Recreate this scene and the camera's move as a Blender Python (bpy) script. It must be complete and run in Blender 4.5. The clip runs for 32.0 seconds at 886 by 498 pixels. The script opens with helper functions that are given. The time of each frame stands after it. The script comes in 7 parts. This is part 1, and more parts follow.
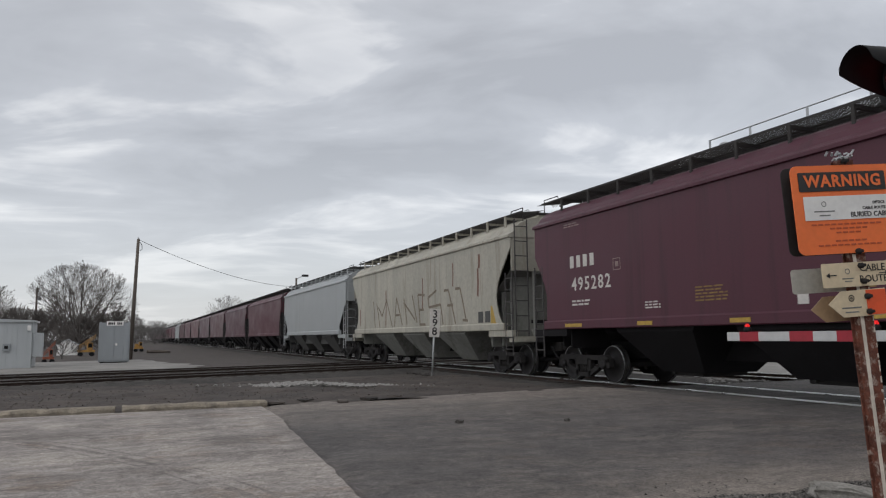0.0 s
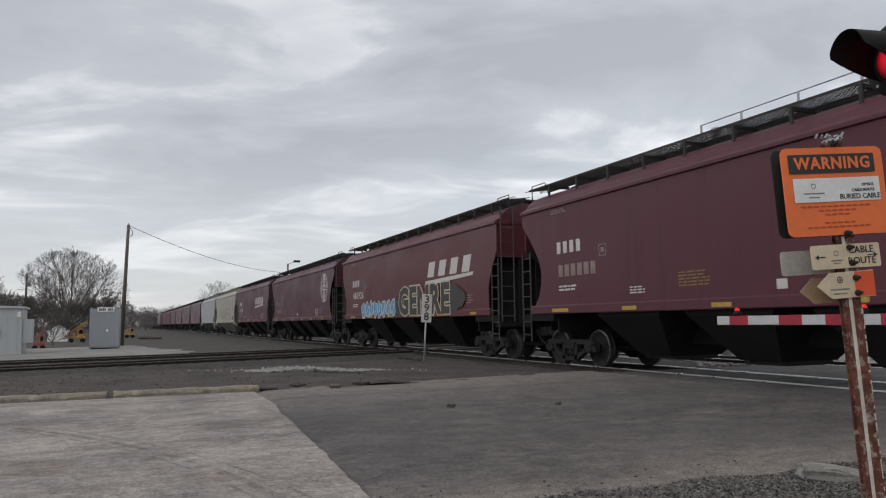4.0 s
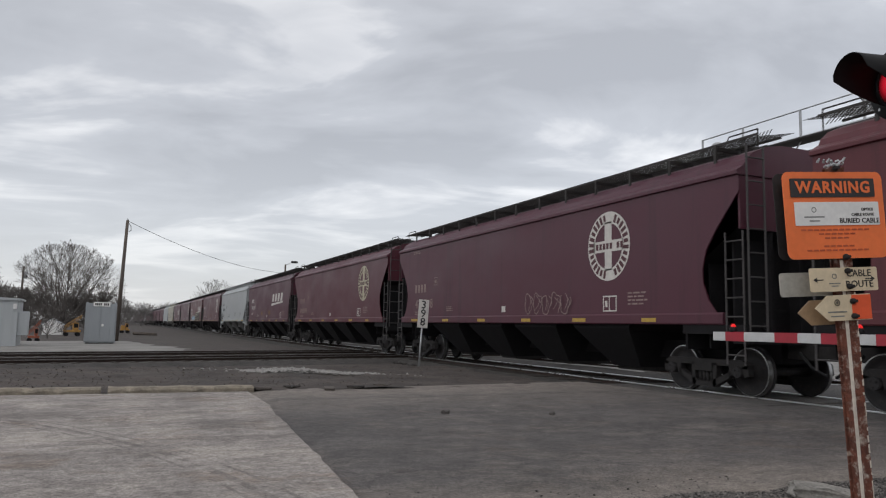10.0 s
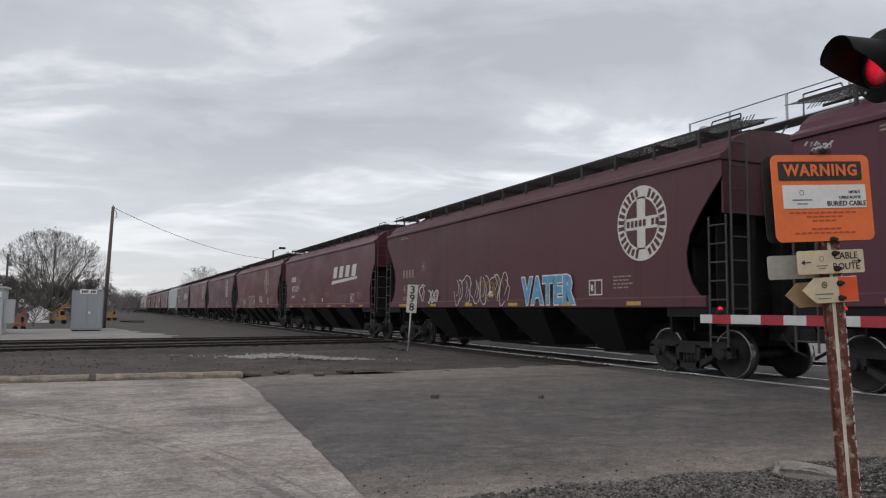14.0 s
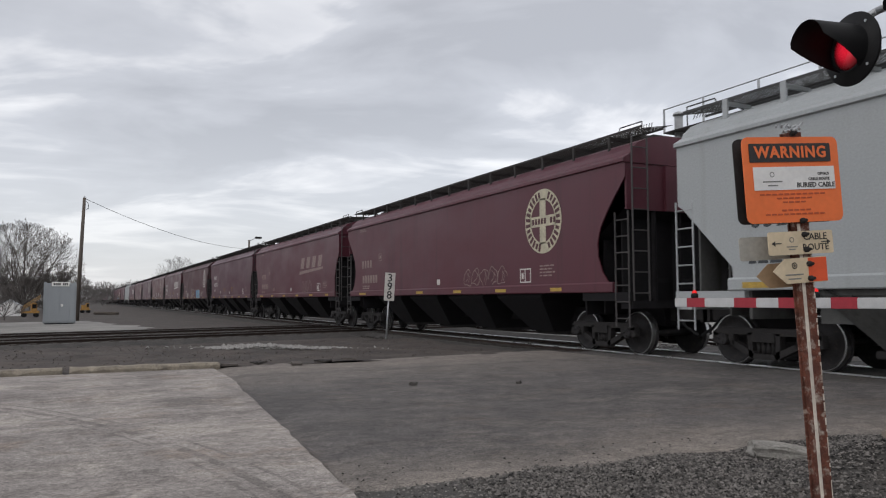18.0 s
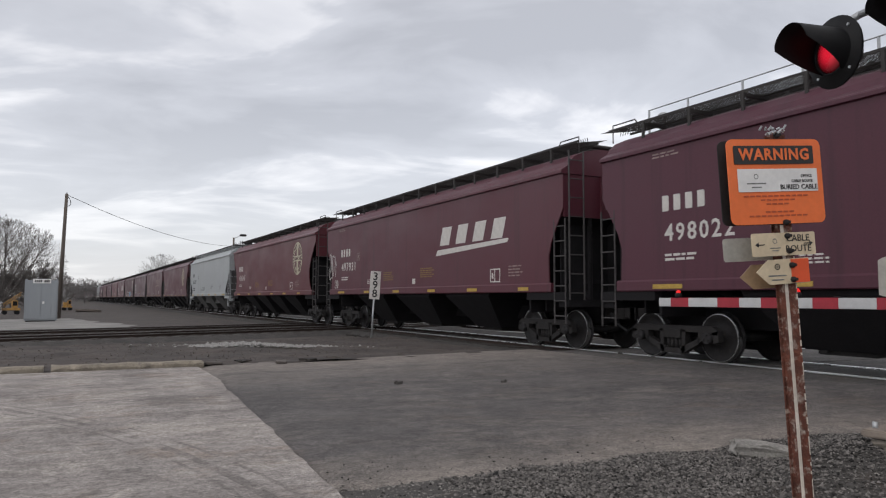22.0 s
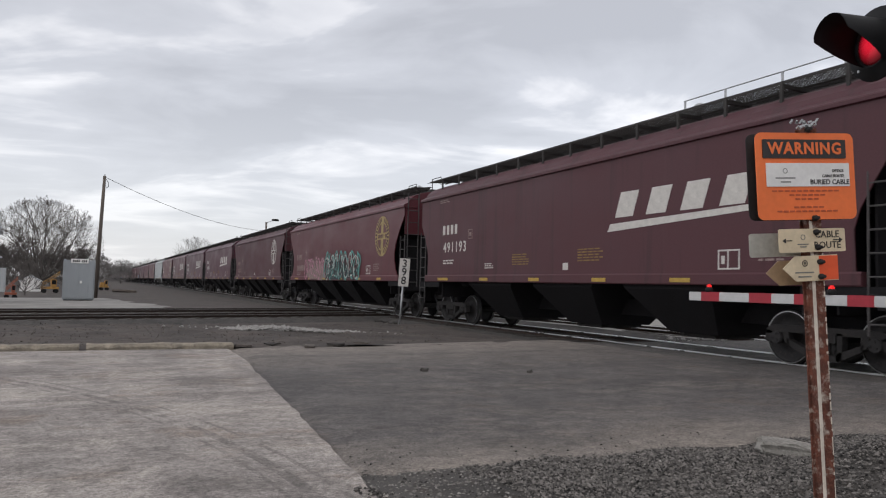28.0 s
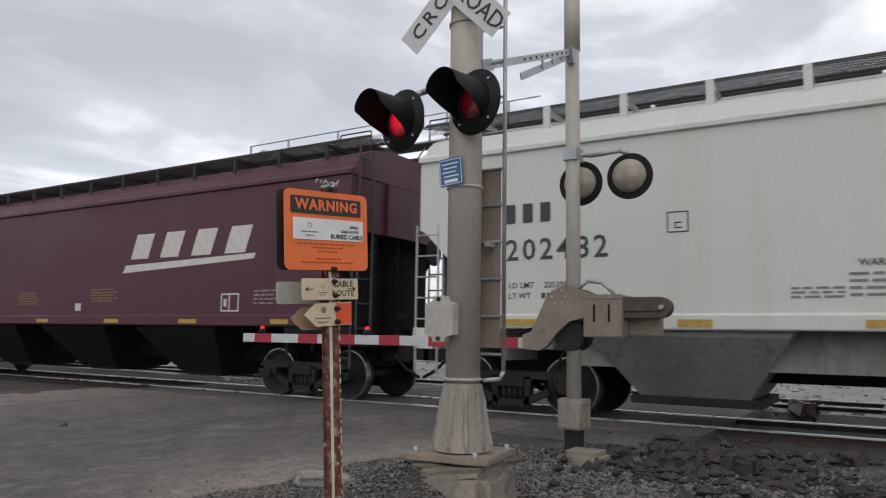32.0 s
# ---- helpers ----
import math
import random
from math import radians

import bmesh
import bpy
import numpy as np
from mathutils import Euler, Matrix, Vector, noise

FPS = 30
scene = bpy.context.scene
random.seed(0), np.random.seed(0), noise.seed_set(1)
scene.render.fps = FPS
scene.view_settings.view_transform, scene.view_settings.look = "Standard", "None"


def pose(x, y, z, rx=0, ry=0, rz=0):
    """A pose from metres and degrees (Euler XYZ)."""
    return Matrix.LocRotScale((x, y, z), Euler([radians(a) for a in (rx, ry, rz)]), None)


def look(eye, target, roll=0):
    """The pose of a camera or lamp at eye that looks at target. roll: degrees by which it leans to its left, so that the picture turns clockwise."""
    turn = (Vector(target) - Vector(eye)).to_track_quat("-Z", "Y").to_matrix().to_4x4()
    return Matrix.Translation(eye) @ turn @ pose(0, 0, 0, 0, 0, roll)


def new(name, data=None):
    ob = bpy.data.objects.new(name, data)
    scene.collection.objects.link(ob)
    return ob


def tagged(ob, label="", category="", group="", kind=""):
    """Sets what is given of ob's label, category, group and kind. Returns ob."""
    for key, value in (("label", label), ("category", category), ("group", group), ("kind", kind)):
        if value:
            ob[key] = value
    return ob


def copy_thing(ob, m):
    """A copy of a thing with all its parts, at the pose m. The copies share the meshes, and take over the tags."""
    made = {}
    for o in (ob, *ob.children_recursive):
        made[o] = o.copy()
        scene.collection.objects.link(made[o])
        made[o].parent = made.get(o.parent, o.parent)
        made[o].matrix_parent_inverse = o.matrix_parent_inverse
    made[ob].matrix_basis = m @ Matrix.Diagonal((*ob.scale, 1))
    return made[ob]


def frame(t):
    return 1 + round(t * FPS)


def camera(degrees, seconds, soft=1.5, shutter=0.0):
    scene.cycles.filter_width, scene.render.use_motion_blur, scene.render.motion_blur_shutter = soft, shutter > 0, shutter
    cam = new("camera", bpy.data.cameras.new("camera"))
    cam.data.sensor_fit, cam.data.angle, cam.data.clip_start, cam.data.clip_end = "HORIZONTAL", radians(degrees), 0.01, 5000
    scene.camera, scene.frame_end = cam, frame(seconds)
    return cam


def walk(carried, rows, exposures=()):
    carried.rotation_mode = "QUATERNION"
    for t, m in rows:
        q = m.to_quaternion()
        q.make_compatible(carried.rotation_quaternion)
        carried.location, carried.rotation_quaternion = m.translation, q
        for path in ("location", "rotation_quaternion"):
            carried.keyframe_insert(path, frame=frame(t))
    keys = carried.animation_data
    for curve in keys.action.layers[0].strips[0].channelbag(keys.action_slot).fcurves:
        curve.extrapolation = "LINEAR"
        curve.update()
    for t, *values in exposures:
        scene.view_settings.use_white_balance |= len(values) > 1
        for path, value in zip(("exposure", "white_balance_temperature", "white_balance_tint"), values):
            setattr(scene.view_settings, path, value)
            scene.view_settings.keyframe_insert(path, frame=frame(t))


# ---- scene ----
cam = camera(62.39, 32.0, soft=1.15, shutter=0.06)
# seconds, place, yaw, pitch and roll of the hand-held camera
PATH = [
    (0.0, 0.018, 0.024, 1.191, -22.95, 6.79, -0.58),
    (0.5, 0.015, 0.020, 1.185, -23.22, 6.62, -0.41),
    (1.0, 0.014, 0.019, 1.186, -23.31, 6.32, -0.30),
    (1.5, 0.018, 0.023, 1.188, -23.37, 6.05, -0.36),
    (2.0, 0.020, 0.026, 1.189, -23.44, 5.94, -0.40),
    (2.5, 0.014, 0.020, 1.188, -23.54, 5.91, -0.46),
    (3.0, 0.023, 0.030, 1.187, -23.53, 5.81, -0.54),
    (3.5, 0.019, 0.025, 1.184, -23.55, 5.70, -0.67),
    (5.5, 0.031, 0.027, 1.181, -23.80, 5.31, -0.93),
    (6.0, 0.026, 0.027, 1.184, -23.91, 4.88, -1.05),
    (6.5, 0.029, 0.035, 1.186, -23.61, 4.48, -0.80),
    (7.0, 0.022, 0.027, 1.184, -22.92, 4.76, -0.43),
    (7.5, 0.013, 0.021, 1.188, -22.50, 5.47, -0.08),
    (8.0, 0.009, 0.017, 1.193, -22.48, 6.09, 0.20),
    (8.5, -0.005, 0.004, 1.195, -22.72, 6.30, 0.31),
    (9.0, -0.019, -0.001, 1.193, -23.09, 6.36, 0.75),
    (9.5, -0.011, 0.004, 1.195, -23.36, 6.22, 1.04),
    (10.0, -0.012, 0.003, 1.193, -23.74, 6.09, 1.15),
    (10.5, -0.015, 0.008, 1.193, -24.02, 5.99, 1.18),
    (11.0, -0.017, 0.006, 1.193, -24.15, 5.85, 0.90),
    (11.5, -0.023, 0.003, 1.192, -24.23, 5.64, 0.88),
    (12.0, -0.018, 0.004, 1.193, -24.30, 5.53, 0.98),
    (12.5, -0.014, 0.008, 1.191, -24.43, 5.39, 0.99),
    (13.0, -0.017, 0.008, 1.189, -24.52, 5.22, 1.00),
    (13.5, -0.015, 0.010, 1.191, -24.65, 5.05, 0.90),
    (14.0, -0.016, 0.008, 1.193, -24.68, 4.93, 0.72),
    (14.5, -0.016, 0.006, 1.193, -24.71, 4.79, 0.79),
    (16.5, -0.001, 0.012, 1.191, -25.59, 4.31, 0.10),
    (17.0, -0.000, 0.013, 1.189, -25.98, 4.07, -0.17),
    (17.5, 0.003, 0.016, 1.188, -26.26, 3.96, -0.21),
    (18.0, -0.002, 0.013, 1.186, -26.46, 3.98, -0.08),
    (18.5, 0.000, 0.018, 1.186, -26.55, 3.97, -0.00),
    (19.0, 0.007, 0.018, 1.190, -26.72, 3.90, -0.07),
    (19.5, -0.001, 0.011, 1.192, -26.95, 3.91, -0.09),
    (20.0, -0.002, 0.012, 1.191, -27.07, 3.96, 0.01),
    (20.5, 0.002, 0.017, 1.191, -27.19, 3.98, 0.11),
    (21.0, 0.006, 0.019, 1.192, -27.30, 3.91, 0.09),
    (21.5, 0.001, 0.014, 1.190, -27.44, 3.93, 0.09),
    (22.0, -0.006, 0.012, 1.189, -27.59, 3.87, 0.13),
    (22.5, 0.002, 0.019, 1.192, -27.77, 3.82, 0.23),
    (23.0, 0.000, 0.017, 1.192, -28.00, 3.86, 0.31),
    (23.5, 0.001, 0.016, 1.191, -28.26, 3.86, 0.23),
    (24.0, 0.009, 0.024, 1.192, -28.54, 3.55, 0.05),
    (24.5, 0.017, 0.025, 1.198, -28.46, 3.45, -0.24),
    (25.0, 0.021, 0.024, 1.194, -27.92, 3.67, -0.72),
    (25.5, 0.019, 0.013, 1.196, -27.30, 3.95, -0.87),
    (27.5, 0.020, 0.001, 1.189, -25.86, 3.13, 0.98),
    (28.0, 0.021, 0.000, 1.192, -25.22, 2.92, 1.45),
    (28.5, 0.013, -0.013, 1.189, -24.96, 3.23, 1.50),
    (29.0, 0.010, -0.016, 1.190, -25.36, 3.62, 1.47),
    (29.5, 0.021, -0.009, 1.189, -26.47, 3.88, 1.43),
    (30.0, 0.041, -0.016, 1.200, -29.90, 4.75, 1.84),
    (30.5, 0.055, -0.022, 1.207, -34.45, 5.63, 2.28),
    (31.0, 0.057, -0.039, 1.208, -40.00, 6.16, 2.17),
    (31.5, 0.057, -0.080, 1.205, -48.31, 6.54, 1.58),
    (32.0, 0.079, -0.084, 1.209, -58.40, 6.78, 0.90),
]
walk(cam, [(t, pose(x, y, z, 90 + p, 0, w) @ pose(0, 0, 0, 0, 0, r)) for t, x, y, z, w, p, r in PATH],
     exposures=[(0, 0.08, 6530, 10), (6, 0.11, 6530, 10), (13, 0.17, 6540, 11), (19, 0.24, 6540, 11.5), (25, 0.31, 6560, 12.5), (28, 0.31, 6560, 12), (32, 0.29, 6520, 11)])

# ---- light: an overcast day ----
world = bpy.data.worlds.new("overcast_sky")
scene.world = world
world.use_nodes = True


def build_sky(nt):
    n, l = nt.nodes, nt.links
    n.clear()
    out = n.new("ShaderNodeOutputWorld")
    bg = n.new("ShaderNodeBackground")
    sky = n.new("ShaderNodeTexSky")
    sky.sky_type, sky.sun_disc = "NISHITA", False
    sky.sun_elevation, sky.sun_rotation = radians(44), radians(244)
    co = n.new("ShaderNodeTexCoord")
    sep = n.new("ShaderNodeSeparateXYZ")
    l.new(co.outputs["Generated"], sep.inputs[0])

    def m(op, a, b=0.0, clamp=False):
        q = n.new("ShaderNodeMath")
        q.operation, q.use_clamp = op, clamp
        for k, v in enumerate((a, b)):
            if hasattr(v, "links"):
                l.new(v, q.inputs[k])
            else:
                q.inputs[k].default_value = v
        return q.outputs[0]

    up = m("ADD", m("MAXIMUM", sep.outputs[2], 0.0), 0.14)
    u, v = m("DIVIDE", sep.outputs[0], up), m("DIVIDE", sep.outputs[1], up)
    comb = n.new("ShaderNodeCombineXYZ")
    l.new(u, comb.inputs[0]), l.new(v, comb.inputs[1])

    def cloud(scale, detail, rough, lo, hi, dist, turn, stretch, seed):
        ro = n.new("ShaderNodeVectorRotate")
        ro.rotation_type = "Z_AXIS"
        ro.inputs["Angle"].default_value = radians(turn)
        l.new(comb.outputs[0], ro.inputs["Vector"])
        mp = n.new("ShaderNodeMapping")
        mp.inputs["Location"].default_value = (seed, seed * 0.7, seed)
        mp.inputs["Scale"].default_value = (scale, scale * stretch, 1)
        l.new(ro.outputs[0], mp.inputs[0])
        t = n.new("ShaderNodeTexNoise")
        t.inputs["Scale"].default_value, t.inputs["Detail"].default_value = 1.0, detail
        t.inputs["Roughness"].default_value, t.inputs["Distortion"].default_value = rough, dist
        l.new(mp.outputs[0], t.inputs["Vector"])
        r = n.new("ShaderNodeMapRange")
        r.inputs[1].default_value, r.inputs[2].default_value = lo, hi
        l.new(t.outputs[0], r.inputs[0])
        return r.outputs[0]

    big = cloud(0.40, 4, 0.5, 0.32, 0.66, 0.4, 27, 1.5, 3.1)
    mid = cloud(1.0, 6, 0.54, 0.34, 0.66, 0.5, 22, 1.45, 7.7)
    wisp = cloud(2.8, 5, 0.5, 0.30, 0.70, 0.5, 20, 1.2, 1.3)
    mix = m("ADD", m("ADD", m("MULTIPLY", big, 0.38), m("MULTIPLY", mid, 0.48)), m("MULTIPLY", wisp, 0.14))
    ramp = n.new("ShaderNodeValToRGB")
    e = ramp.color_ramp.elements
    e[0].position, e[0].color = 0.24, (0.315, 0.322, 0.338, 1)
    e[1].position, e[1].color = 0.76, (0.70, 0.70, 0.70, 1)
    k = e.new(0.5)
    k.color = (0.395, 0.405, 0.425, 1)
    l.new(mix, ramp.inputs[0])
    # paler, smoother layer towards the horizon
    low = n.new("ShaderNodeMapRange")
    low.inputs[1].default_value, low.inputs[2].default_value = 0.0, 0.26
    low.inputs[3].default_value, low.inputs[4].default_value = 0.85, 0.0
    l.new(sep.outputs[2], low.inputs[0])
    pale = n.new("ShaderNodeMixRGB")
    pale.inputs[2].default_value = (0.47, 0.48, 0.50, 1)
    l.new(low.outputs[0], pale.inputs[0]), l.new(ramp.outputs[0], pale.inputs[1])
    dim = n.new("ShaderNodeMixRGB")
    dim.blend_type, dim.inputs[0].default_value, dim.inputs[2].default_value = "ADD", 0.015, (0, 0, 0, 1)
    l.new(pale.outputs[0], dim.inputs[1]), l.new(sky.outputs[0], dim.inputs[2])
    # cloud set brighter low down, dimmer overhead out of view, to hold back ground light
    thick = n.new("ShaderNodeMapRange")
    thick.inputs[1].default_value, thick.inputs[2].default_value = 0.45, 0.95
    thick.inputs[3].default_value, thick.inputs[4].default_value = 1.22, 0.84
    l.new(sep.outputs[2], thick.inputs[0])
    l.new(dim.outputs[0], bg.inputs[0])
    # a broad stretch of cloud to the north-east, set slightly brighter
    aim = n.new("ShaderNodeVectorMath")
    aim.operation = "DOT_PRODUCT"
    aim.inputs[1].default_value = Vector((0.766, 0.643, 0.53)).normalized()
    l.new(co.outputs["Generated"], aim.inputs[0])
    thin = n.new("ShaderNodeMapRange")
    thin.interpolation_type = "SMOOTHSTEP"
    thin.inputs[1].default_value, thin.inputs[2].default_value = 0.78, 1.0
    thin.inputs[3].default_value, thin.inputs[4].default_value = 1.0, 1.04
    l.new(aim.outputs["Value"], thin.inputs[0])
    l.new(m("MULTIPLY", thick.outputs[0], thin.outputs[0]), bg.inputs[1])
    l.new(bg.outputs[0], out.inputs[0])


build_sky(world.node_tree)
sun = new("sun", bpy.data.lights.new("sun", "SUN"))
sun.data.energy, sun.data.angle, sun.data.color = 0.6, radians(70), (1.0, 0.98, 0.95)
sun.matrix_world = look((0, 0, 50), (46, 22, 0))


# ---- materials ----
def mat(name, base, rough=0.7, metal=0.0, var=0.25, scale=3.0, bump=0.1, fine=60.0, tint=None, spots=0.0, streak=False, rand=0.0, emit=None, power=0.0, spec=0.5, island=0.0):
    """A painted or mineral surface: two scales of tone, stains in the colour tint, fine relief."""
    ma = bpy.data.materials.new(name)
    ma.use_nodes = True
    nt = ma.node_tree
    n, l = nt.nodes, nt.links
    b = n["Principled BSDF"]
    co = n.new("ShaderNodeTexCoord")
    vec = co.outputs["Object"]
    if streak:
        mp = n.new("ShaderNodeMapping")
        mp.inputs["Scale"].default_value = (1, 1, 0.12)
        l.new(vec, mp.inputs[0])
        svec = mp.outputs[0]
    else:
        svec = vec

    def noise_at(s, v, detail=5, rough_n=0.6):
        t = n.new("ShaderNodeTexNoise")
        t.inputs["Scale"].default_value, t.inputs["Detail"].default_value = s, detail
        t.inputs["Roughness"].default_value = rough_n
        l.new(v, t.inputs["Vector"])
        return t.outputs[0]

    def span(v, a, b_, c, d):
        r = n.new("ShaderNodeMapRange")
        for k, q in enumerate((a, b_, c, d)):
            r.inputs[k + 1].default_value = q
        l.new(v, r.inputs[0])
        return r.outputs[0]

    big = noise_at(scale, svec)
    small = noise_at(fine, vec, 3)
    f1, f2 = span(big, 0.3, 0.7, 1 - var, 1 + var), span(small, 0.25, 0.75, 1 - var * 0.6, 1 + var * 0.6)
    mul = n.new("ShaderNodeMath")
    mul.operation = "MULTIPLY"
    l.new(f1, mul.inputs[0]), l.new(f2, mul.inputs[1])
    val = mul.outputs[0]
    if rand or island:
        oi = n.new("ShaderNodeObjectInfo" if rand else "ShaderNodeNewGeometry")
        k = rand or island
        rr = span(oi.outputs["Random" if rand else "Random Per Island"], 0, 1, 1 - k, 1 + k)
        m2 = n.new("ShaderNodeMath")
        m2.operation = "MULTIPLY"
        l.new(val, m2.inputs[0]), l.new(rr, m2.inputs[1])
        val = m2.outputs[0]
    col = n.new("ShaderNodeMixRGB")
    col.blend_type, col.inputs[0].default_value = "MULTIPLY", 1.0
    col.inputs[1].default_value = (*base, 1)
    l.new(val, col.inputs[2])
    last = col.outputs[0]
    if tint:
        sp = noise_at(scale * 2.3, svec, 8, 0.7)
        mask = span(sp, 0.62 - spots, 0.78 - spots, 0, 1)
        mx = n.new("ShaderNodeMixRGB")
        mx.inputs[2].default_value = (*tint, 1)
        l.new(mask, mx.inputs[0]), l.new(last, mx.inputs[1])
        last = mx.outputs[0]
    l.new(last, b.inputs["Base Color"])
    b.inputs["Metallic"].default_value = metal
    b.inputs["Specular IOR Level"].default_value = spec
    l.new(span(big, 0.3, 0.7, max(0.05, rough - 0.1), min(1, rough + 0.1)), b.inputs["Roughness"])
    if bump:
        bp = n.new("ShaderNodeBump")
        bp.inputs["Strength"].default_value, bp.inputs["Distance"].default_value = bump, 0.02
        l.new(small, bp.inputs["Height"])
        l.new(bp.outputs[0], b.inputs["Normal"])
    if emit:
        b.inputs["Emission Color"].default_value = (*emit, 1)
        b.inputs["Emission Strength"].default_value = power
    return ma


def car_paint(name, base, dirt, pale, rough=0.42, runs=0.5):
    """Old car-body enamel: faded patches, narrow vertical runs of dirt and wash, slightly wavy sheet steel."""
    ma = bpy.data.materials.new(name)
    ma.use_nodes = True
    n, l = ma.node_tree.nodes, ma.node_tree.links
    b = n["Principled BSDF"]
    co = n.new("ShaderNodeTexCoord")

    def tex(stretch, detail=5, rg=0.6):
        mp = n.new("ShaderNodeMapping")
        mp.inputs["Scale"].default_value = stretch
        l.new(co.outputs["Object"], mp.inputs[0])
        t = n.new("ShaderNodeTexNoise")
        t.inputs["Scale"].default_value, t.inputs["Detail"].default_value, t.inputs["Roughness"].default_value = 1.0, detail, rg
        l.new(mp.outputs[0], t.inputs["Vector"])
        return t.outputs[0]

    def span(v, lo, hi, c, d):
        r = n.new("ShaderNodeMapRange")
        for k, q in enumerate((lo, hi, c, d)):
            r.inputs[k + 1].default_value = q
        l.new(v, r.inputs[0])
        return r.outputs[0]

    def mix(fac, one, two, kind="MIX"):
        m = n.new("ShaderNodeMixRGB")
        m.blend_type = kind
        for k, v in enumerate((fac, one, two)):
            if hasattr(v, "links"):
                l.new(v, m.inputs[k])
            else:
                m.inputs[k].default_value = v if k == 0 else (*v, 1)
        return m.outputs[0]

    fade = tex((0.5, 0.35, 0.7), 4, 0.55)
    run_dark = tex((1.0, 3.2, 0.16), 6, 0.62)
    run_pale = tex((1.3, 5.5, 0.22), 5, 0.6)
    fine = tex((30, 30, 30), 3, 0.6)
    col = mix(span(fade, 0.34, 0.66, 0.0, 0.55), base, pale)
    col = mix(span(run_dark, 0.53, 0.68, 0.0, runs), col, dirt)
    col = mix(span(run_pale, 0.60, 0.74, 0.0, runs * 0.5), col, pale)
    col = mix(1.0, col, span(fine, 0.3, 0.7, 0.92, 1.08), "MULTIPLY")
    l.new(col, b.inputs["Base Color"])
    l.new(span(fade, 0.3, 0.7, rough - 0.06, rough + 0.14), b.inputs["Roughness"])
    b.inputs["Specular IOR Level"].default_value = 0.38
    wave = n.new("ShaderNodeBump")
    wave.inputs["Strength"].default_value, wave.inputs["Distance"].default_value = 0.35, 0.03
    l.new(tex((0.9, 0.8, 0.5), 2, 0.4), wave.inputs["Height"])
    l.new(wave.outputs[0], b.inputs["Normal"])
    return ma


MAROON = car_paint("maroon_paint", (0.092, 0.0225, 0.0345), (0.052, 0.0185, 0.0245), (0.106, 0.033, 0.043))
MAROON_RED = car_paint("red_brown_paint", (0.104, 0.0235, 0.031), (0.060, 0.0195, 0.024), (0.120, 0.036, 0.042))
MAROON_PLUM = car_paint("plum_maroon_paint", (0.080, 0.0215, 0.036), (0.045, 0.0175, 0.025), (0.096, 0.032, 0.046))
MAROON_BROWN = car_paint("dull_brown_maroon_paint", (0.080, 0.027, 0.034), (0.046, 0.0215, 0.025), (0.098, 0.039, 0.045), 0.5, 0.7)
MAROON_END = mat("maroon_end_paint", (0.09, 0.03, 0.034), 0.6, 0, 0.22, 1.2, 0.05, 12, (0.05, 0.03, 0.028), 0.1, True)
GREY_PAINT = car_paint("grey_paint", (0.355, 0.375, 0.382), (0.27, 0.27, 0.255), (0.40, 0.415, 0.42), 0.42, 0.35)
# undersides: grime plus the shade beneath the cars, both put into the colour
GREY_LOW = mat("grey_grimy_shaded_paint", (0.085, 0.085, 0.082), 0.75, 0, 0.3, 1.0, 0.04, 10, (0.04, 0.037, 0.033), 0.08, True)
CREAM_LOW = mat("cream_grimy_shaded_paint", (0.23, 0.23, 0.212), 0.7, 0, 0.25, 1.0, 0.04, 10, (0.10, 0.095, 0.083), 0.08, True)
TAN_PAINT = mat("tan_paint", (0.42, 0.40, 0.34), 0.6, 0, 0.2, 0.9, 0.03, 9, (0.27, 0.24, 0.19), 0.10, True)
CREAM_PAINT = car_paint("cream_paint", (0.60, 0.61, 0.565), (0.50, 0.49, 0.43), (0.63, 0.64, 0.60), 0.42, 0.25)
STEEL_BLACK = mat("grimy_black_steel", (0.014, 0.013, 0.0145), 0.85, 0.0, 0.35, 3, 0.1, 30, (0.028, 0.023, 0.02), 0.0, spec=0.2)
STEEL_DARK = mat("dark_cast_steel", (0.026, 0.024, 0.024), 0.8, 0.0, 0.35, 4, 0.12, 40, (0.055, 0.045, 0.038), 0.05, spec=0.3)
WHEEL = mat("grimy_wheel_steel", (0.024, 0.022, 0.023), 0.7, 0.0, 0.4, 5, 0.1, 30, (0.06, 0.048, 0.04), 0.06, spec=0.35)
TREAD = mat("polished_wheel_steel", (0.4, 0.4, 0.4), 0.35, 1.0, 0.1, 5, 0.02, 40)
GALV = mat("galvanised_steel", (0.42, 0.43, 0.44), 0.5, 0.6, 0.2, 3, 0.04, 40)
GRATE_GREY = mat("grey_grating", (0.07, 0.07, 0.07), 0.7, 0.2, 0.25, 2, 0.05, 30)
LADDER = mat("worn_ladder_steel", (0.06, 0.055, 0.055), 0.65, 0.1, 0.3, 3, 0.05, 30)
GRATE_DARK = mat("dark_grating", (0.045, 0.042, 0.04), 0.75, 0.2, 0.25, 2, 0.05, 30)
RAIL_TOP = mat("worn_rail_head", (0.72, 0.72, 0.73), 0.32, 1.0, 0.12, 2, 0.01, 40)
RAIL_DULL = mat("dull_rail_head", (0.20, 0.185, 0.175), 0.5, 0.8, 0.3, 2, 0.02, 40, (0.07, 0.05, 0.04), 0.06)
RAIL_SIDE = mat("rusty_rail_side", (0.045, 0.031, 0.026), 0.85, 0.2, 0.3, 3, 0.1, 40)
TIE = mat("creosoted_tie", (0.05, 0.042, 0.036), 0.9, 0, 0.35, 4, 0.3, 50, rand=0.25)
WHITE = mat("white_lettering", (0.60, 0.575, 0.54), 0.7, 0, 0.12, 6, 0.0, 30)
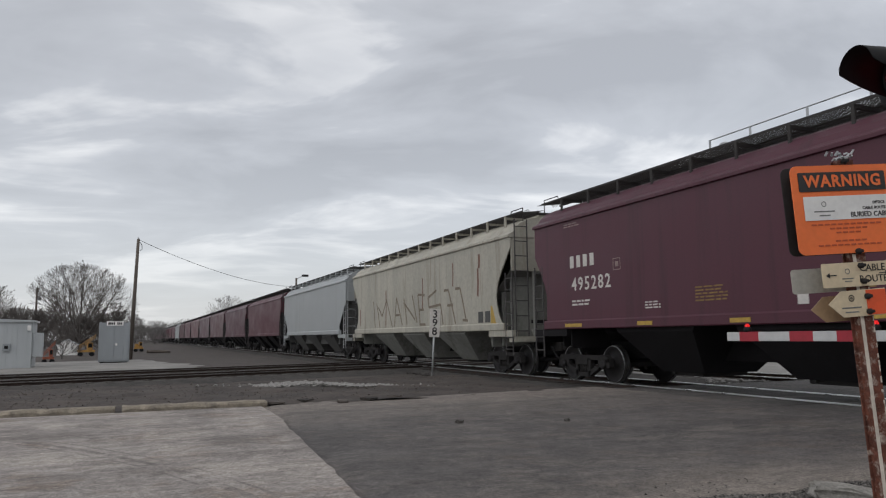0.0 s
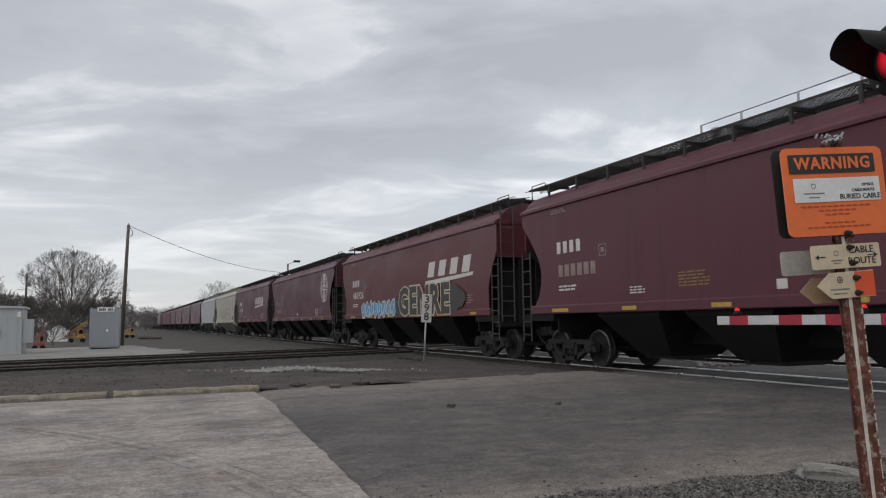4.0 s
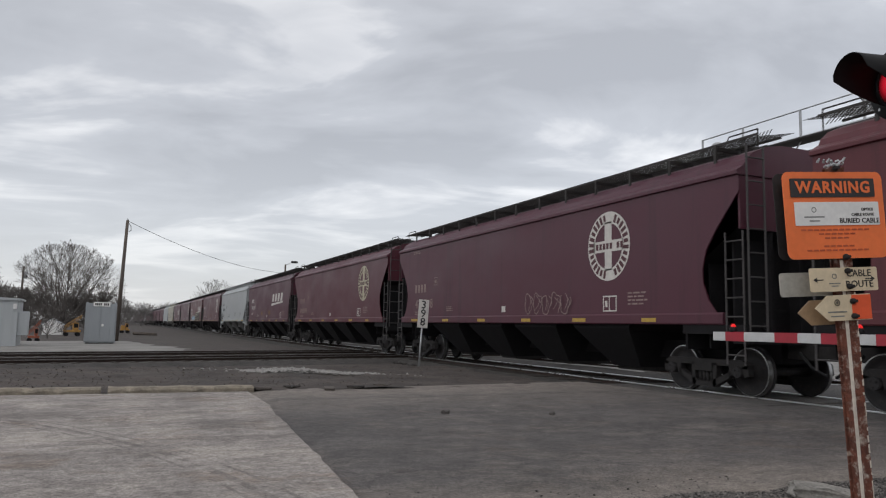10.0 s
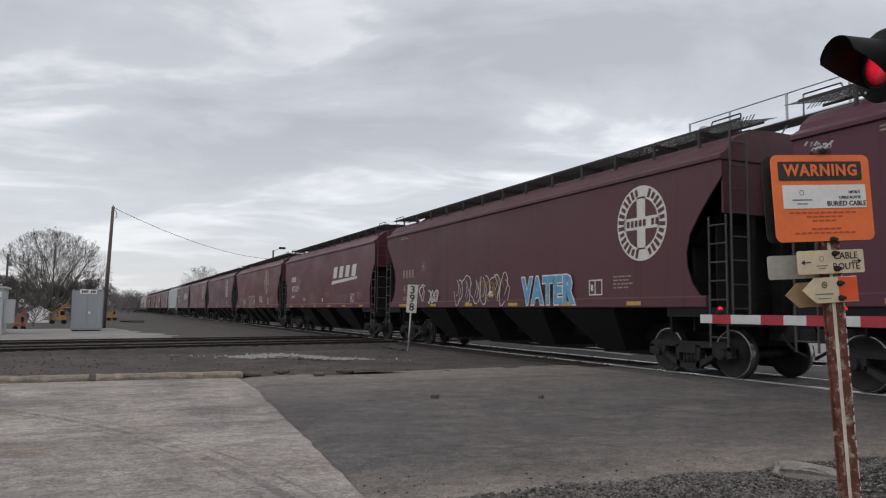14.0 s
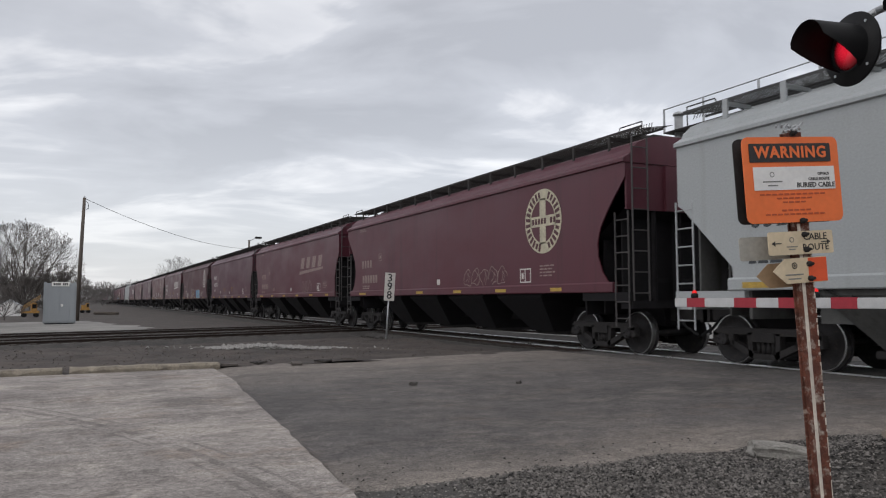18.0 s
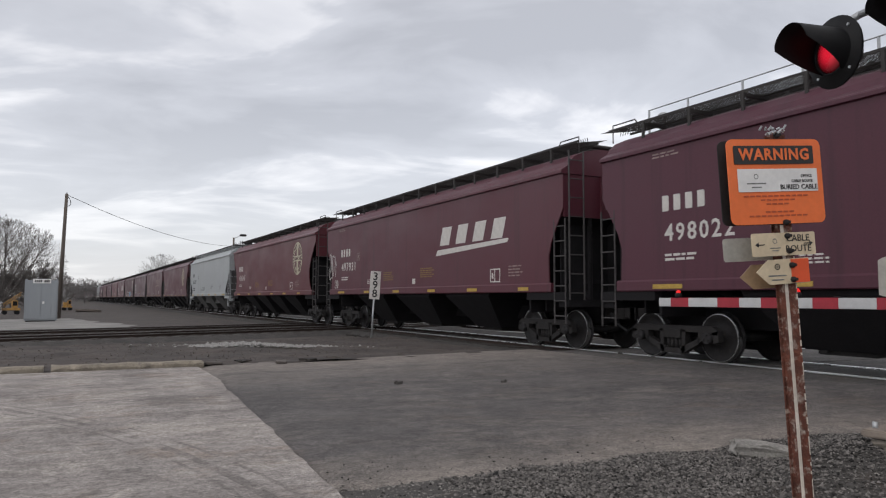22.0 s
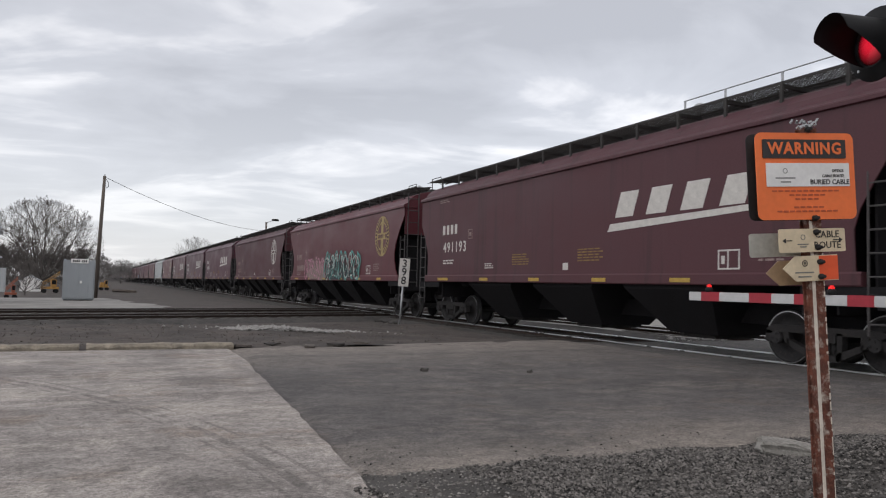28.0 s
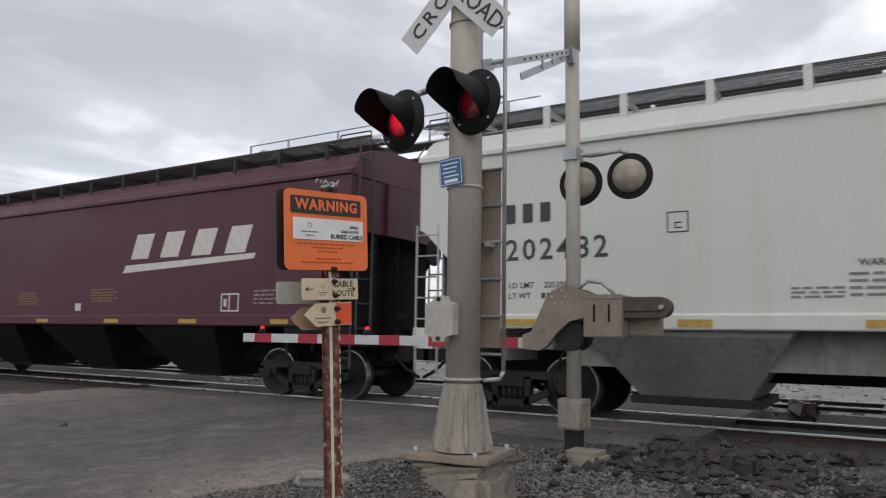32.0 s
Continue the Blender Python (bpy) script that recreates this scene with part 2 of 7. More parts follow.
PALE = mat("faded_lettering", (0.27, 0.20, 0.185), 0.75, 0, 0.3, 5, 0.0, 30)
SOFTINK = mat("worn_small_print", (0.19, 0.195, 0.195), 0.7, 0, 0.2, 6, 0.0, 30)
DARKINK = mat("dark_lettering", (0.05, 0.055, 0.06), 0.7, 0, 0.1, 6, 0.0, 30)
YELLOW = mat("yellow_reflector", (0.46, 0.30, 0.055), 0.5, 0, 0.25, 8, 0.0, 40, (0.20, 0.13, 0.06), 0.05)
WARN = mat("worn_yellow_print", (0.24, 0.15, 0.05), 0.7, 0, 0.3, 6, 0.0, 30)


def road_mat(name, base, dark, pale, crack, brown, dust=None, arcs=()):
    """A worn road: broad stains drawn out along the traffic, patches, grit, cracks, and dust swept to one edge."""
    ma = bpy.data.materials.new(name)
    ma.use_nodes = True
    n, l = ma.node_tree.nodes, ma.node_tree.links
    b = n["Principled BSDF"]
    co = n.new("ShaderNodeTexCoord")

    def tex(scale, stretch, detail=6, rg=0.6):
        mp = n.new("ShaderNodeMapping")
        mp.inputs["Scale"].default_value = stretch
        l.new(co.outputs["Object"], mp.inputs[0])
        t = n.new("ShaderNodeTexNoise")
        t.inputs["Scale"].default_value, t.inputs["Detail"].default_value, t.inputs["Roughness"].default_value = scale, detail, rg
        l.new(mp.outputs[0], t.inputs["Vector"])
        return t.outputs[0]

    def span(v, a_, b_, c, d):
        r = n.new("ShaderNodeMapRange")
        for k, q in enumerate((a_, b_, c, d)):
            r.inputs[k + 1].default_value = q
        l.new(v, r.inputs[0])
        return r.outputs[0]

    def mix(fac, a_, b_, kind="MIX"):
        m = n.new("ShaderNodeMixRGB")
        m.blend_type = kind
        for k, v in enumerate((fac, a_, b_)):
            if hasattr(v, "links"):
                l.new(v, m.inputs[k])
            else:
                m.inputs[k].default_value = v if k == 0 else (*v, 1)
        return m.outputs[0]

    streak = tex(0.6, (0.7, 1.0, 1.0), 11, 0.78)
    patch = tex(0.75, (0.85, 1, 1), 11, 0.78)
    soil = tex(0.9, (0.75, 1, 1), 11, 0.8)
    fine = tex(38, (1, 1, 1), 6, 0.8)
    grit = tex(160, (1, 1, 1), 2, 0.6)
    col = mix(span(streak, 0.46, 0.60, 0, 0.9), base, dark)
    col = mix(span(patch, 0.50, 0.60, 0, 0.85), col, pale)
    col = mix(span(soil, 0.53, 0.62, 0, 0.75), col, brown)
    spots = tex(2.6, (0.8, 1, 1), 9, 0.78)
    col = mix(span(spots, 0.64, 0.72, 0, 0.55), col, dark)
    if dust:
        sep = n.new("ShaderNodeSeparateXYZ")
        l.new(co.outputs["Object"], sep.inputs[0])
        wob = n.new("ShaderNodeMath")
        wob.operation = "MULTIPLY_ADD"
        l.new(tex(0.9, (1, 1, 1), 6, 0.7), wob.inputs[0])
        wob.inputs[1].default_value = 2.6
        l.new(sep.outputs[1], wob.inputs[2])
        swept = n.new("ShaderNodeMath")
        swept.operation = "MULTIPLY"
        l.new(span(wob.outputs[0], 5.7, 7.1, 0.92, 0.0), swept.inputs[0])
        l.new(span(sep.outputs[0], 5.5, 9.0, 1.0, 0.25), swept.inputs[1])
        col = mix(swept.outputs[0], col, dust)
        col = mix(span(wob.outputs[0], 11.6, 15.2, 0.0, 0.55), col, dust)
    # tyre marks: (centre, radius, half width, depth of tone)
    for cx, cy, radius, half, tone in arcs:
        off = n.new("ShaderNodeVectorMath")
        off.operation = "SUBTRACT"
        l.new(co.outputs["Object"], off.inputs[0])
        off.inputs[1].default_value = (cx, cy, 0)
        flatten = n.new("ShaderNodeVectorMath")
        flatten.operation = "MULTIPLY"
        flatten.inputs[1].default_value = (1, 1, 0)
        l.new(off.outputs[0], flatten.inputs[0])
        size = n.new("ShaderNodeVectorMath")
        size.operation = "LENGTH"
        l.new(flatten.outputs[0], size.inputs[0])
        gap = n.new("ShaderNodeMath")
        gap.operation = "COMPARE"
        l.new(size.outputs["Value"], gap.inputs[0])
        gap.inputs[1].default_value, gap.inputs[2].default_value = radius, half
        worn = n.new("ShaderNodeMath")
        worn.operation = "MULTIPLY"
        l.new(gap.outputs[0], worn.inputs[0])
        l.new(span(tex(2.2, (1, 1, 1), 8, 0.75), 0.40, 0.54, 0.0, tone), worn.inputs[1])
        col = mix(worn.outputs[0], col, dark)
    vo = n.new("ShaderNodeTexVoronoi")
    vo.feature = "DISTANCE_TO_EDGE"
    vo.inputs["Scale"].default_value = crack
    wm = n.new("ShaderNodeMixRGB")
    wm.blend_type, wm.inputs[0].default_value = "ADD", 1.1
    nz = n.new("ShaderNodeTexNoise")
    nz.inputs["Scale"].default_value = 1.6
    l.new(co.outputs["Object"], nz.inputs["Vector"])
    l.new(co.outputs["Object"], wm.inputs[1]), l.new(nz.outputs["Color"], wm.inputs[2])
    l.new(wm.outputs[0], vo.inputs["Vector"])
    line = span(vo.outputs["Distance"], 0.0, 0.005, 0.3, 0.0)
    col = mix(line, col, tuple(q * 0.5 for q in dark))
    swirl = tex(1.6, (0.85, 1.0, 1.0), 11, 0.82)
    mott = tex(9, (0.8, 1, 1), 7, 0.8)
    col = mix(1.0, col, mix(0.5, span(swirl, 0.38, 0.62, 0.60, 1.40), span(mott, 0.36, 0.64, 0.50, 1.50)), "MULTIPLY")
    g = mix(1.0, col, mix(0.4, span(fine, 0.38, 0.62, 0.36, 1.64), span(grit, 0.36, 0.64, 0.3, 1.7)), "MULTIPLY")
    l.new(g, b.inputs["Base Color"])
    b.inputs["Roughness"].default_value = 0.9
    bp = n.new("ShaderNodeBump")
    bp.inputs["Strength"].default_value, bp.inputs["Distance"].default_value = 0.45, 0.012
    l.new(fine, bp.inputs["Height"])
    l.new(bp.outputs[0], b.inputs["Normal"])
    return ma


CONCRETE = road_mat("worn_concrete_road", (0.315, 0.283, 0.262), (0.178, 0.158, 0.147), (0.40, 0.358, 0.322), 0.12, (0.215, 0.168, 0.136), None,
                    ((-11.1, 3.24, 12.40, 0.045, 0.9), (-11.1, 3.24, 12.25, 0.018, 0.8), (-11.1, 3.24, 12.58, 0.02, 0.8), (2.0, -22, 30.6, 0.10, 0.5), (2.5, -22, 31.9, 0.12, 0.45)))
PANEL = road_mat("dark_crossing_asphalt", (0.095, 0.087, 0.083), (0.060, 0.055, 0.053), (0.125, 0.113, 0.104), 0.10, (0.105, 0.087, 0.075))
ASPHALT = road_mat("old_asphalt", (0.112, 0.101, 0.097), (0.074, 0.068, 0.066), (0.152, 0.134, 0.122), 0.10, (0.124, 0.101, 0.087), (0.275, 0.238, 0.205), ((4, -30, 38.2, 0.16, 0.55), (4, -30, 40.0, 0.16, 0.5), (3, -30, 42.6, 0.2, 0.5)))
GRAVEL = mat("grey_gravel", (0.075, 0.069, 0.064), 0.95, 0, 0.6, 1.0, 1.0, 75, (0.07, 0.055, 0.044), 0.08)
DIRT = mat("packed_dirt", (0.068, 0.056, 0.05), 0.95, 0, 0.42, 0.5, 0.5, 25, (0.055, 0.047, 0.041), 0.10)
VERGE = mat("dark_trodden_dirt", (0.066, 0.054, 0.048), 0.95, 0, 0.5, 0.8, 0.6, 18, (0.105, 0.088, 0.076), 0.04)
PALE_GRAVEL = mat("pale_limestone_gravel", (0.25, 0.24, 0.225), 0.95, 0, 0.25, 0.6, 0.5, 40, (0.22, 0.21, 0.19), 0.05)
BALLAST = mat("dark_ballast", (0.055, 0.05, 0.046), 0.95, 0, 0.45, 2.0, 0.9, 22, (0.035, 0.032, 0.03), 0.08)
STONE = mat("ballast_stone", (0.118, 0.108, 0.10), 0.9, 0, 0.2, 9, 0.2, 60, island=0.92)
CURB = mat("curb_concrete", (0.26, 0.225, 0.175), 0.9, 0, 0.4, 2.2, 0.4, 40, (0.14, 0.118, 0.095), 0.14)
FOUND = mat("foundation_concrete", (0.245, 0.215, 0.18), 0.92, 0, 0.3, 3, 0.4, 40, (0.15, 0.14, 0.12), 0.1)
WOOD = mat("weathered_pole_wood", (0.12, 0.10, 0.085), 0.9, 0, 0.3, 2, 0.3, 30, streak=True)
BARK = mat("bare_branch_bark", (0.12, 0.107, 0.10), 0.95, 0, 0.25, 3, 0.2, 20)
MAST = mat("weathered_aluminium_mast", (0.43, 0.395, 0.345), 0.6, 0.15, 0.12, 2.5, 0.02, 14, (0.28, 0.24, 0.195), 0.04, True)
SKIRT = mat("dirt_streaked_casting", (0.285, 0.255, 0.22), 0.75, 0.1, 0.25, 5, 0.08, 30, (0.12, 0.095, 0.075), 0.10, True)
MUD = mat("dark_broken_asphalt", (0.046, 0.040, 0.036), 0.95, 0, 0.5, 6, 0.9, 40, (0.075, 0.063, 0.054), 0.08)
BLACK = mat("black_enamel", (0.009, 0.009, 0.010), 0.6, 0, 0.3, 5, 0.02, 40, spec=0.25)


# ---- mesh helpers ----
def part(name, bm, material, parent=None, label=""):
    me = bpy.data.meshes.new(name)
    bm.to_mesh(me)
    bm.free()
    me.materials.append(material)
    ob = new(name, me)
    ob.parent = parent
    if label:
        ob["label"] = label
    return ob


def shared(name, me, parent, m=None, label=""):
    ob = new(name, me)
    ob.parent = parent
    if m is not None:
        ob.matrix_basis = m
    if label:
        ob["label"] = label
    return ob


def thing(name, m, label, category, group="", kind=""):
    ob = new(name)
    ob.matrix_basis = m
    return tagged(ob, label, category, group, kind)


def quads(bm, pts, faces):
    vs = [bm.verts.new(p) for p in pts]
    for f in faces:
        bm.faces.new([vs[i] for i in f])
    return vs


def box(bm, x0, x1, y0, y1, z0, z1, m=None):
    pts = [Vector((x, y, z)) for z in (z0, z1) for y in (y0, y1) for x in (x0, x1)]
    if m is not None:
        pts = [m @ p for p in pts]
    quads(bm, pts, [(0, 2, 3, 1), (4, 5, 7, 6), (0, 1, 5, 4), (2, 6, 7, 3), (0, 4, 6, 2), (1, 3, 7, 5)])
    return bm


def bbox(x0, x1, y0, y1, z0, z1, bevel=0.01):
    bm = box(bmesh.new(), x0, x1, y0, y1, z0, z1)
    if bevel:
        bmesh.ops.bevel(bm, geom=bm.edges[:], offset=bevel, segments=2, affect="EDGES")
    return bm


def tube(bm, p0, p1, r0, r1=None, seg=8, cap=True):
    p0, p1 = Vector(p0), Vector(p1)
    r1 = r0 if r1 is None else r1
    d = (p1 - p0).normalized()
    a = d.orthogonal().normalized()
    b = d.cross(a)
    ring = []
    for p, r in ((p0, r0), (p1, r1)):
        ring.append([bm.verts.new(p + (a * math.cos(2 * math.pi * k / seg) + b * math.sin(2 * math.pi * k / seg)) * r) for k in range(seg)])
    for k in range(seg):
        f = bm.faces.new((ring[0][k], ring[0][(k + 1) % seg], ring[1][(k + 1) % seg], ring[1][k]))
        f.smooth = seg > 6
    if cap:
        bm.faces.new(ring[0][::-1])
        bm.faces.new(ring[1])
    return bm


def pipe(bm, pts, r, seg=6):
    for a, b in zip(pts[:-1], pts[1:]):
        tube(bm, a, b, r, r, seg)
    return bm


def hose(bm, pts, r, seg=6):
    """One unbroken bent tube through the points."""
    pts = [Vector(p) for p in pts]
    rings = []
    for k, p in enumerate(pts):
        d = (pts[min(k + 1, len(pts) - 1)] - pts[max(k - 1, 0)]).normalized()
        u = d.cross(Vector((0.31, 0.2, 0.93))).normalized()
        w = d.cross(u)
        rings.append([bm.verts.new(p + (u * math.cos(2 * math.pi * q / seg) + w * math.sin(2 * math.pi * q / seg)) * r) for q in range(seg)])
    for one, two in zip(rings[:-1], rings[1:]):
        for q in range(seg):
            bm.faces.new((one[q], one[(q + 1) % seg], two[(q + 1) % seg], two[q])).smooth = True
    bm.faces.new(rings[0][::-1])
    bm.faces.new(rings[-1])
    return bm


def prism(bm, outline, a, b, axis):
    """A slab with the given outline (two coordinates, in the order of the two other axes) from a to b along axis."""
    def at(p, h):
        q = list(p)
        q.insert(axis, h)
        return q
    n = len(outline)
    vs = [bm.verts.new(at(p, h)) for h in (a, b) for p in outline]
    bm.faces.new(vs[:n][::-1])
    bm.faces.new(vs[n:])
    for k in range(n):
        bm.faces.new((vs[k], vs[(k + 1) % n], vs[n + (k + 1) % n], vs[n + k]))
    bmesh.ops.recalc_face_normals(bm, faces=bm.faces[:])
    return bm


def lathe(bm, profile, seg=24, axis="z"):
    """A turned body: profile of (radius, height)."""
    rings = []
    for r, h in profile:
        ring = []
        for k in range(seg):
            c, s = math.cos(2 * math.pi * k / seg) * r, math.sin(2 * math.pi * k / seg) * r
            ring.append(bm.verts.new({"z": (c, s, h), "x": (h, c, s), "y": (c, h, s)}[axis]))
        rings.append(ring)
    for a, b in zip(rings[:-1], rings[1:]):
        for k in range(seg):
            bm.faces.new((a[k], a[(k + 1) % seg], b[(k + 1) % seg], b[k])).smooth = True
    bm.faces.new(rings[0][::-1])
    bm.faces.new(rings[-1])
    bmesh.ops.recalc_face_normals(bm, faces=bm.faces[:])
    return bm


TEXTS = {}


def text_mesh(words, size, material, bold=0.0, depth=0.002, gap=1.0):
    """Lettering as a mesh in its own xy plane, centred."""
    key = (words, size, material.name, bold, gap)
    if key not in TEXTS:
        cu = bpy.data.curves.new("lettering", "FONT")
        cu.body, cu.size, cu.align_x, cu.align_y = words, size, "CENTER", "CENTER"
        cu.offset, cu.extrude, cu.resolution_u, cu.space_character = bold * size, depth, 2, gap
        ob = bpy.data.objects.new("lettering", cu)
        scene.collection.objects.link(ob)
        me = bpy.data.meshes.new_from_object(ob.evaluated_get(bpy.context.evaluated_depsgraph_get()))
        bpy.data.objects.remove(ob)
        me.materials.clear()
        me.materials.append(material)
        TEXTS[key] = me
    return TEXTS[key]


def stones(name, count, spot, size, material, label, seed, parent=None):
    """Loose angular stones, joined: spot(rng) gives the foot of each."""
    rng = random.Random(seed)
    vs, fs = [], []
    octa = [(1, 0, 0), (0, 1, 0), (-1, 0, 0), (0, -1, 0), (0, 0, 1), (0, 0, -1)]
    tri = [(0, 1, 4), (1, 2, 4), (2, 3, 4), (3, 0, 4), (1, 0, 5), (2, 1, 5), (3, 2, 5), (0, 3, 5)]
    for _ in range(count):
        x, y, z = spot(rng)
        s = size * (0.45 + rng.random() ** 2 * 1.3)
        a = rng.random() * 6.3
        c, d = math.cos(a), math.sin(a)
        b = len(vs)
        for p in octa:
            u, v, w = (q * s * (0.6 + 0.6 * rng.random()) + (rng.random() - 0.5) * s * 0.5 for q in p)
            vs.append((x + u * c - v * d, y + u * d + v * c, z + w * 0.7 + s * 0.2))
        fs += [tuple(b + q for q in t) for t in tri]
    me = bpy.data.meshes.new(name)
    me.from_pydata(vs, [], fs)
    me.materials.append(material)
    ob = new(name, me)
    ob.parent = parent
    return tagged(ob, label, "stones", kind="stuff")


def sheet(name, x0, x1, y0, y1, nx, ny, height, material, label, category, kind="structure", edge=None):
    """Ground as a fine sheet with its own relief."""
    vs = []
    for j in range(ny + 1):
        for i in range(nx + 1):
            x, y = x0 + (x1 - x0) * i / nx, y0 + (y1 - y0) * j / ny
            if edge:
                x, y = edge(x, y)
            vs.append((x, y, height(x, y)))
    w = nx + 1
    fs = [(j * w + i, j * w + i + 1, (j + 1) * w + i + 1, (j + 1) * w + i) for j in range(ny) for i in range(nx)]
    me = bpy.data.meshes.new(name)
    me.from_pydata(vs, [], fs)
    me.materials.append(material)
    for p in me.polygons:
        p.use_smooth = True
    return tagged(new(name, me), label, category, kind=kind)


def rough(x, y, s=1.0, seed=0.0):
    return noise.noise(Vector((x * s, y * s, seed)))


# ---- the ground, roads and tracks: rail tops lie at height 0 ----
XC = 11.8            # centre of the main track
ground_bm = bmesh.new()
sizes = [-2500, -600, -200, -80, -40, -20, -10, 0, 10, 20, 40, 80, 200, 600, 2500]
sheet_xy = [[ground_bm.verts.new((x, y + 20, -0.22)) for x in sizes] for y in sizes]
for j in range(len(sizes) - 1):
    for i in range(len(sizes) - 1):
        ground_bm.faces.new((sheet_xy[j][i], sheet_xy[j][i + 1], sheet_xy[j + 1][i + 1], sheet_xy[j + 1][i]))
tagged(part("ground", ground_bm, DIRT), "packed bare brown dirt reaching to the horizon", "ground", kind="structure")

def seam(y):
    """Where the asphalt begins, across the road."""
    return 1.26 + 0.081 * min(y, 12.5) + 0.04 * rough(0, y, 0.9, 3) + 0.025 * rough(0, y, 3.3, 5)


sheet("concrete_road", -45, 2.0, -9, 14.1, 94, 230, lambda x, y: -0.07 + 0.012 * rough(x, y, 0.5), CONCRETE, "worn pale grey concrete road with stains", "road",
      edge=lambda x, y: (seam(y) if x > 1.9 else x, y))
sheet("asphalt_road", 1.0, 10.0, 4.3, 14.6, 40, 46, lambda x, y: -0.076 + 0.07 * max(0, (x - 5) / 5) + 0.012 * rough(x, y, 0.6, 2) + (0.0 if x > seam(y) + 0.2 else -0.03) - 0.12 * max(0, 4.72 - y), ASPHALT,
      "dark worn asphalt leading up to the rails", "road")
def shoulder_z(x, y):
    """Height of the gravel, heaped against the signal's foundation."""
    heap = 0.29 * math.exp(-((x - 4.66) / 0.44) ** 2 - ((y - 3.12) / 0.42) ** 2) + 0.10 * math.exp(-((x - 5.6) / 0.8) ** 2 - ((y - 3.3) / 0.5) ** 2)
    return -0.05 + 0.025 * rough(x, y, 1.1, 4) + 0.02 * rough(x, y, 4, 6) - max(0, (y - 4.2)) * 0.09 + heap


sheet("gravel_shoulder", 1.4, 9.4, -9.0, 4.75, 100, 150,
      lambda x, y: shoulder_z(x, y) + (-0.1 if x < 1.6 else 0), GRAVEL,
      "coarse grey gravel shoulder beside the road", "gravel", edge=lambda x, y: (x, y + (0.35 * rough(x, 0, 0.7, 8) if y > 4 else 0)))
sheet("verge", -30, 9.6, 14.2, 21.6, 160, 60, lambda x, y: -0.06 + 0.05 * rough(x, y, 0.9, 9) + 0.04 * rough(x, y, 2.6, 7) + 0.02 * rough(x, y, 7, 3), VERGE, "bare dirt verge behind the kerb", "ground")
sheet("yard", -60, 4.0, 30.8, 47, 60, 30, lambda x, y: -0.10 + 0.03 * rough(x, y, 0.3, 9) + (0.12 if y > 33 else 0) * max(0, 1 - abs(x - 2) / 14), PALE_GRAVEL,
      "pale gravel service yard behind the tracks", "yard", edge=lambda x, y: (x - (1.2 + rough(0, y, 0.4, 2) * 2 + max(0, y - 36) * 0.25) * max(0, (x + 10) / 14), y))
sheet("far_side_yard", 15.5, 90, -40, 120, 40, 60, lambda x, y: -0.12 + 0.05 * rough(x, y, 0.2, 1), PALE_GRAVEL, "pale gravel ground beyond the tracks", "yard")


# oil grime and the train's shadow, painted as one black strip
OIL_SHADE = mat("oily_shadow_grime", (0.018, 0.016, 0.015), 0.85, 0, 0.4, 3, 0.5, 25, (0.04, 0.034, 0.03), 0.02)


def rail_profile():
    return [(-0.075, -0.17), (0.075, -0.17), (0.075, -0.155), (0.012, -0.14), (0.012, -0.045), (0.036, -0.035), (0.036, -0.006), (0.03, 0), (-0.03, 0), (-0.036, -0.006), (-0.036, -0.035), (-0.012, -0.045), (-0.012, -0.14), (-0.075, -0.155)]


def track(name, m, y0, y1, label, ties=True, bed=True, tie_from=None, tie_to=None, head=RAIL_TOP):
    root = thing(name, m, label, "track", kind="structure")
    for s in (-0.753, 0.753):
        bm = prism(bmesh.new(), [(s + a, b) for a, b in rail_profile()], y0, y1, 1)
        r = part("rail", bm, RAIL_SIDE, root)
        bm = box(bmesh.new(), s - 0.0365, s + 0.0365, y0, y1, -0.018, 0.003)
        part("rail_head", bm, head, r, "bright worn running surface" if head is RAIL_TOP else "dull running surface")
    if bed:
        bm = prism(bmesh.new(), [(-2.3, -0.3), (2.3, -0.3), (1.5, -0.10), (-1.5, -0.10)], y0, y1, 1)
        part("ballast_bed", bm, BALLAST, root, "dark oily ballast")
    if ties:
        part("oily_centre", prism(bmesh.new(), [(-0.66, -0.09), (0.66, -0.09), (0.5, -0.072), (-0.5, -0.072)], tie_from if tie_from is not None else y0, 2.0 if bed and m.translation.x > 9 else (tie_to if tie_to is not None else y1), 1), OIL_SHADE, root, "black strip of oily grime and painted train shadow between the rails")
        bm = bbox(-1.3, 1.3, -0.11, 0.11, -0.28, -0.085, 0.012)
        first = None
        a, b = (y0 if tie_from is None else tie_from), (y1 if tie_to is None else tie_to)
        for k in range(int((b - a) / 0.55)):
            y = a + 0.3 + k * 0.55
            if first is None:
                first = part("tie", bm, TIE, root)
                first.location = (0, y, 0)
            else:
                shared("tie", first.data, root, pose(random.uniform(-0.04, 0.04), y, 0, 0, 0, random.uniform(-1, 1)))
    return root


track("main_track", pose(XC, 0, 0), -60, 700, "main line railway track with shiny rails", tie_from=-12, tie_to=60)
track("second_main_track", pose(XC + 5.2, 0, -0.02), -60, 700, "parallel railway track beyond the train", tie_from=-8, tie_to=20)
CROSS = 17.5
for nm, off in (("crossing_track", 0.0), ("crossing_track", 4.3)):
    px, py = -3.6 - off * math.sin(radians(CROSS)), 24.6 + off * math.cos(radians(CROSS))
    track(nm, pose(px, py, 0.02, 0, 0, CROSS - 90), -70, 40, "railway track crossing the main line at an angle", tie_from=-20, tie_to=14, head=RAIL_DULL)

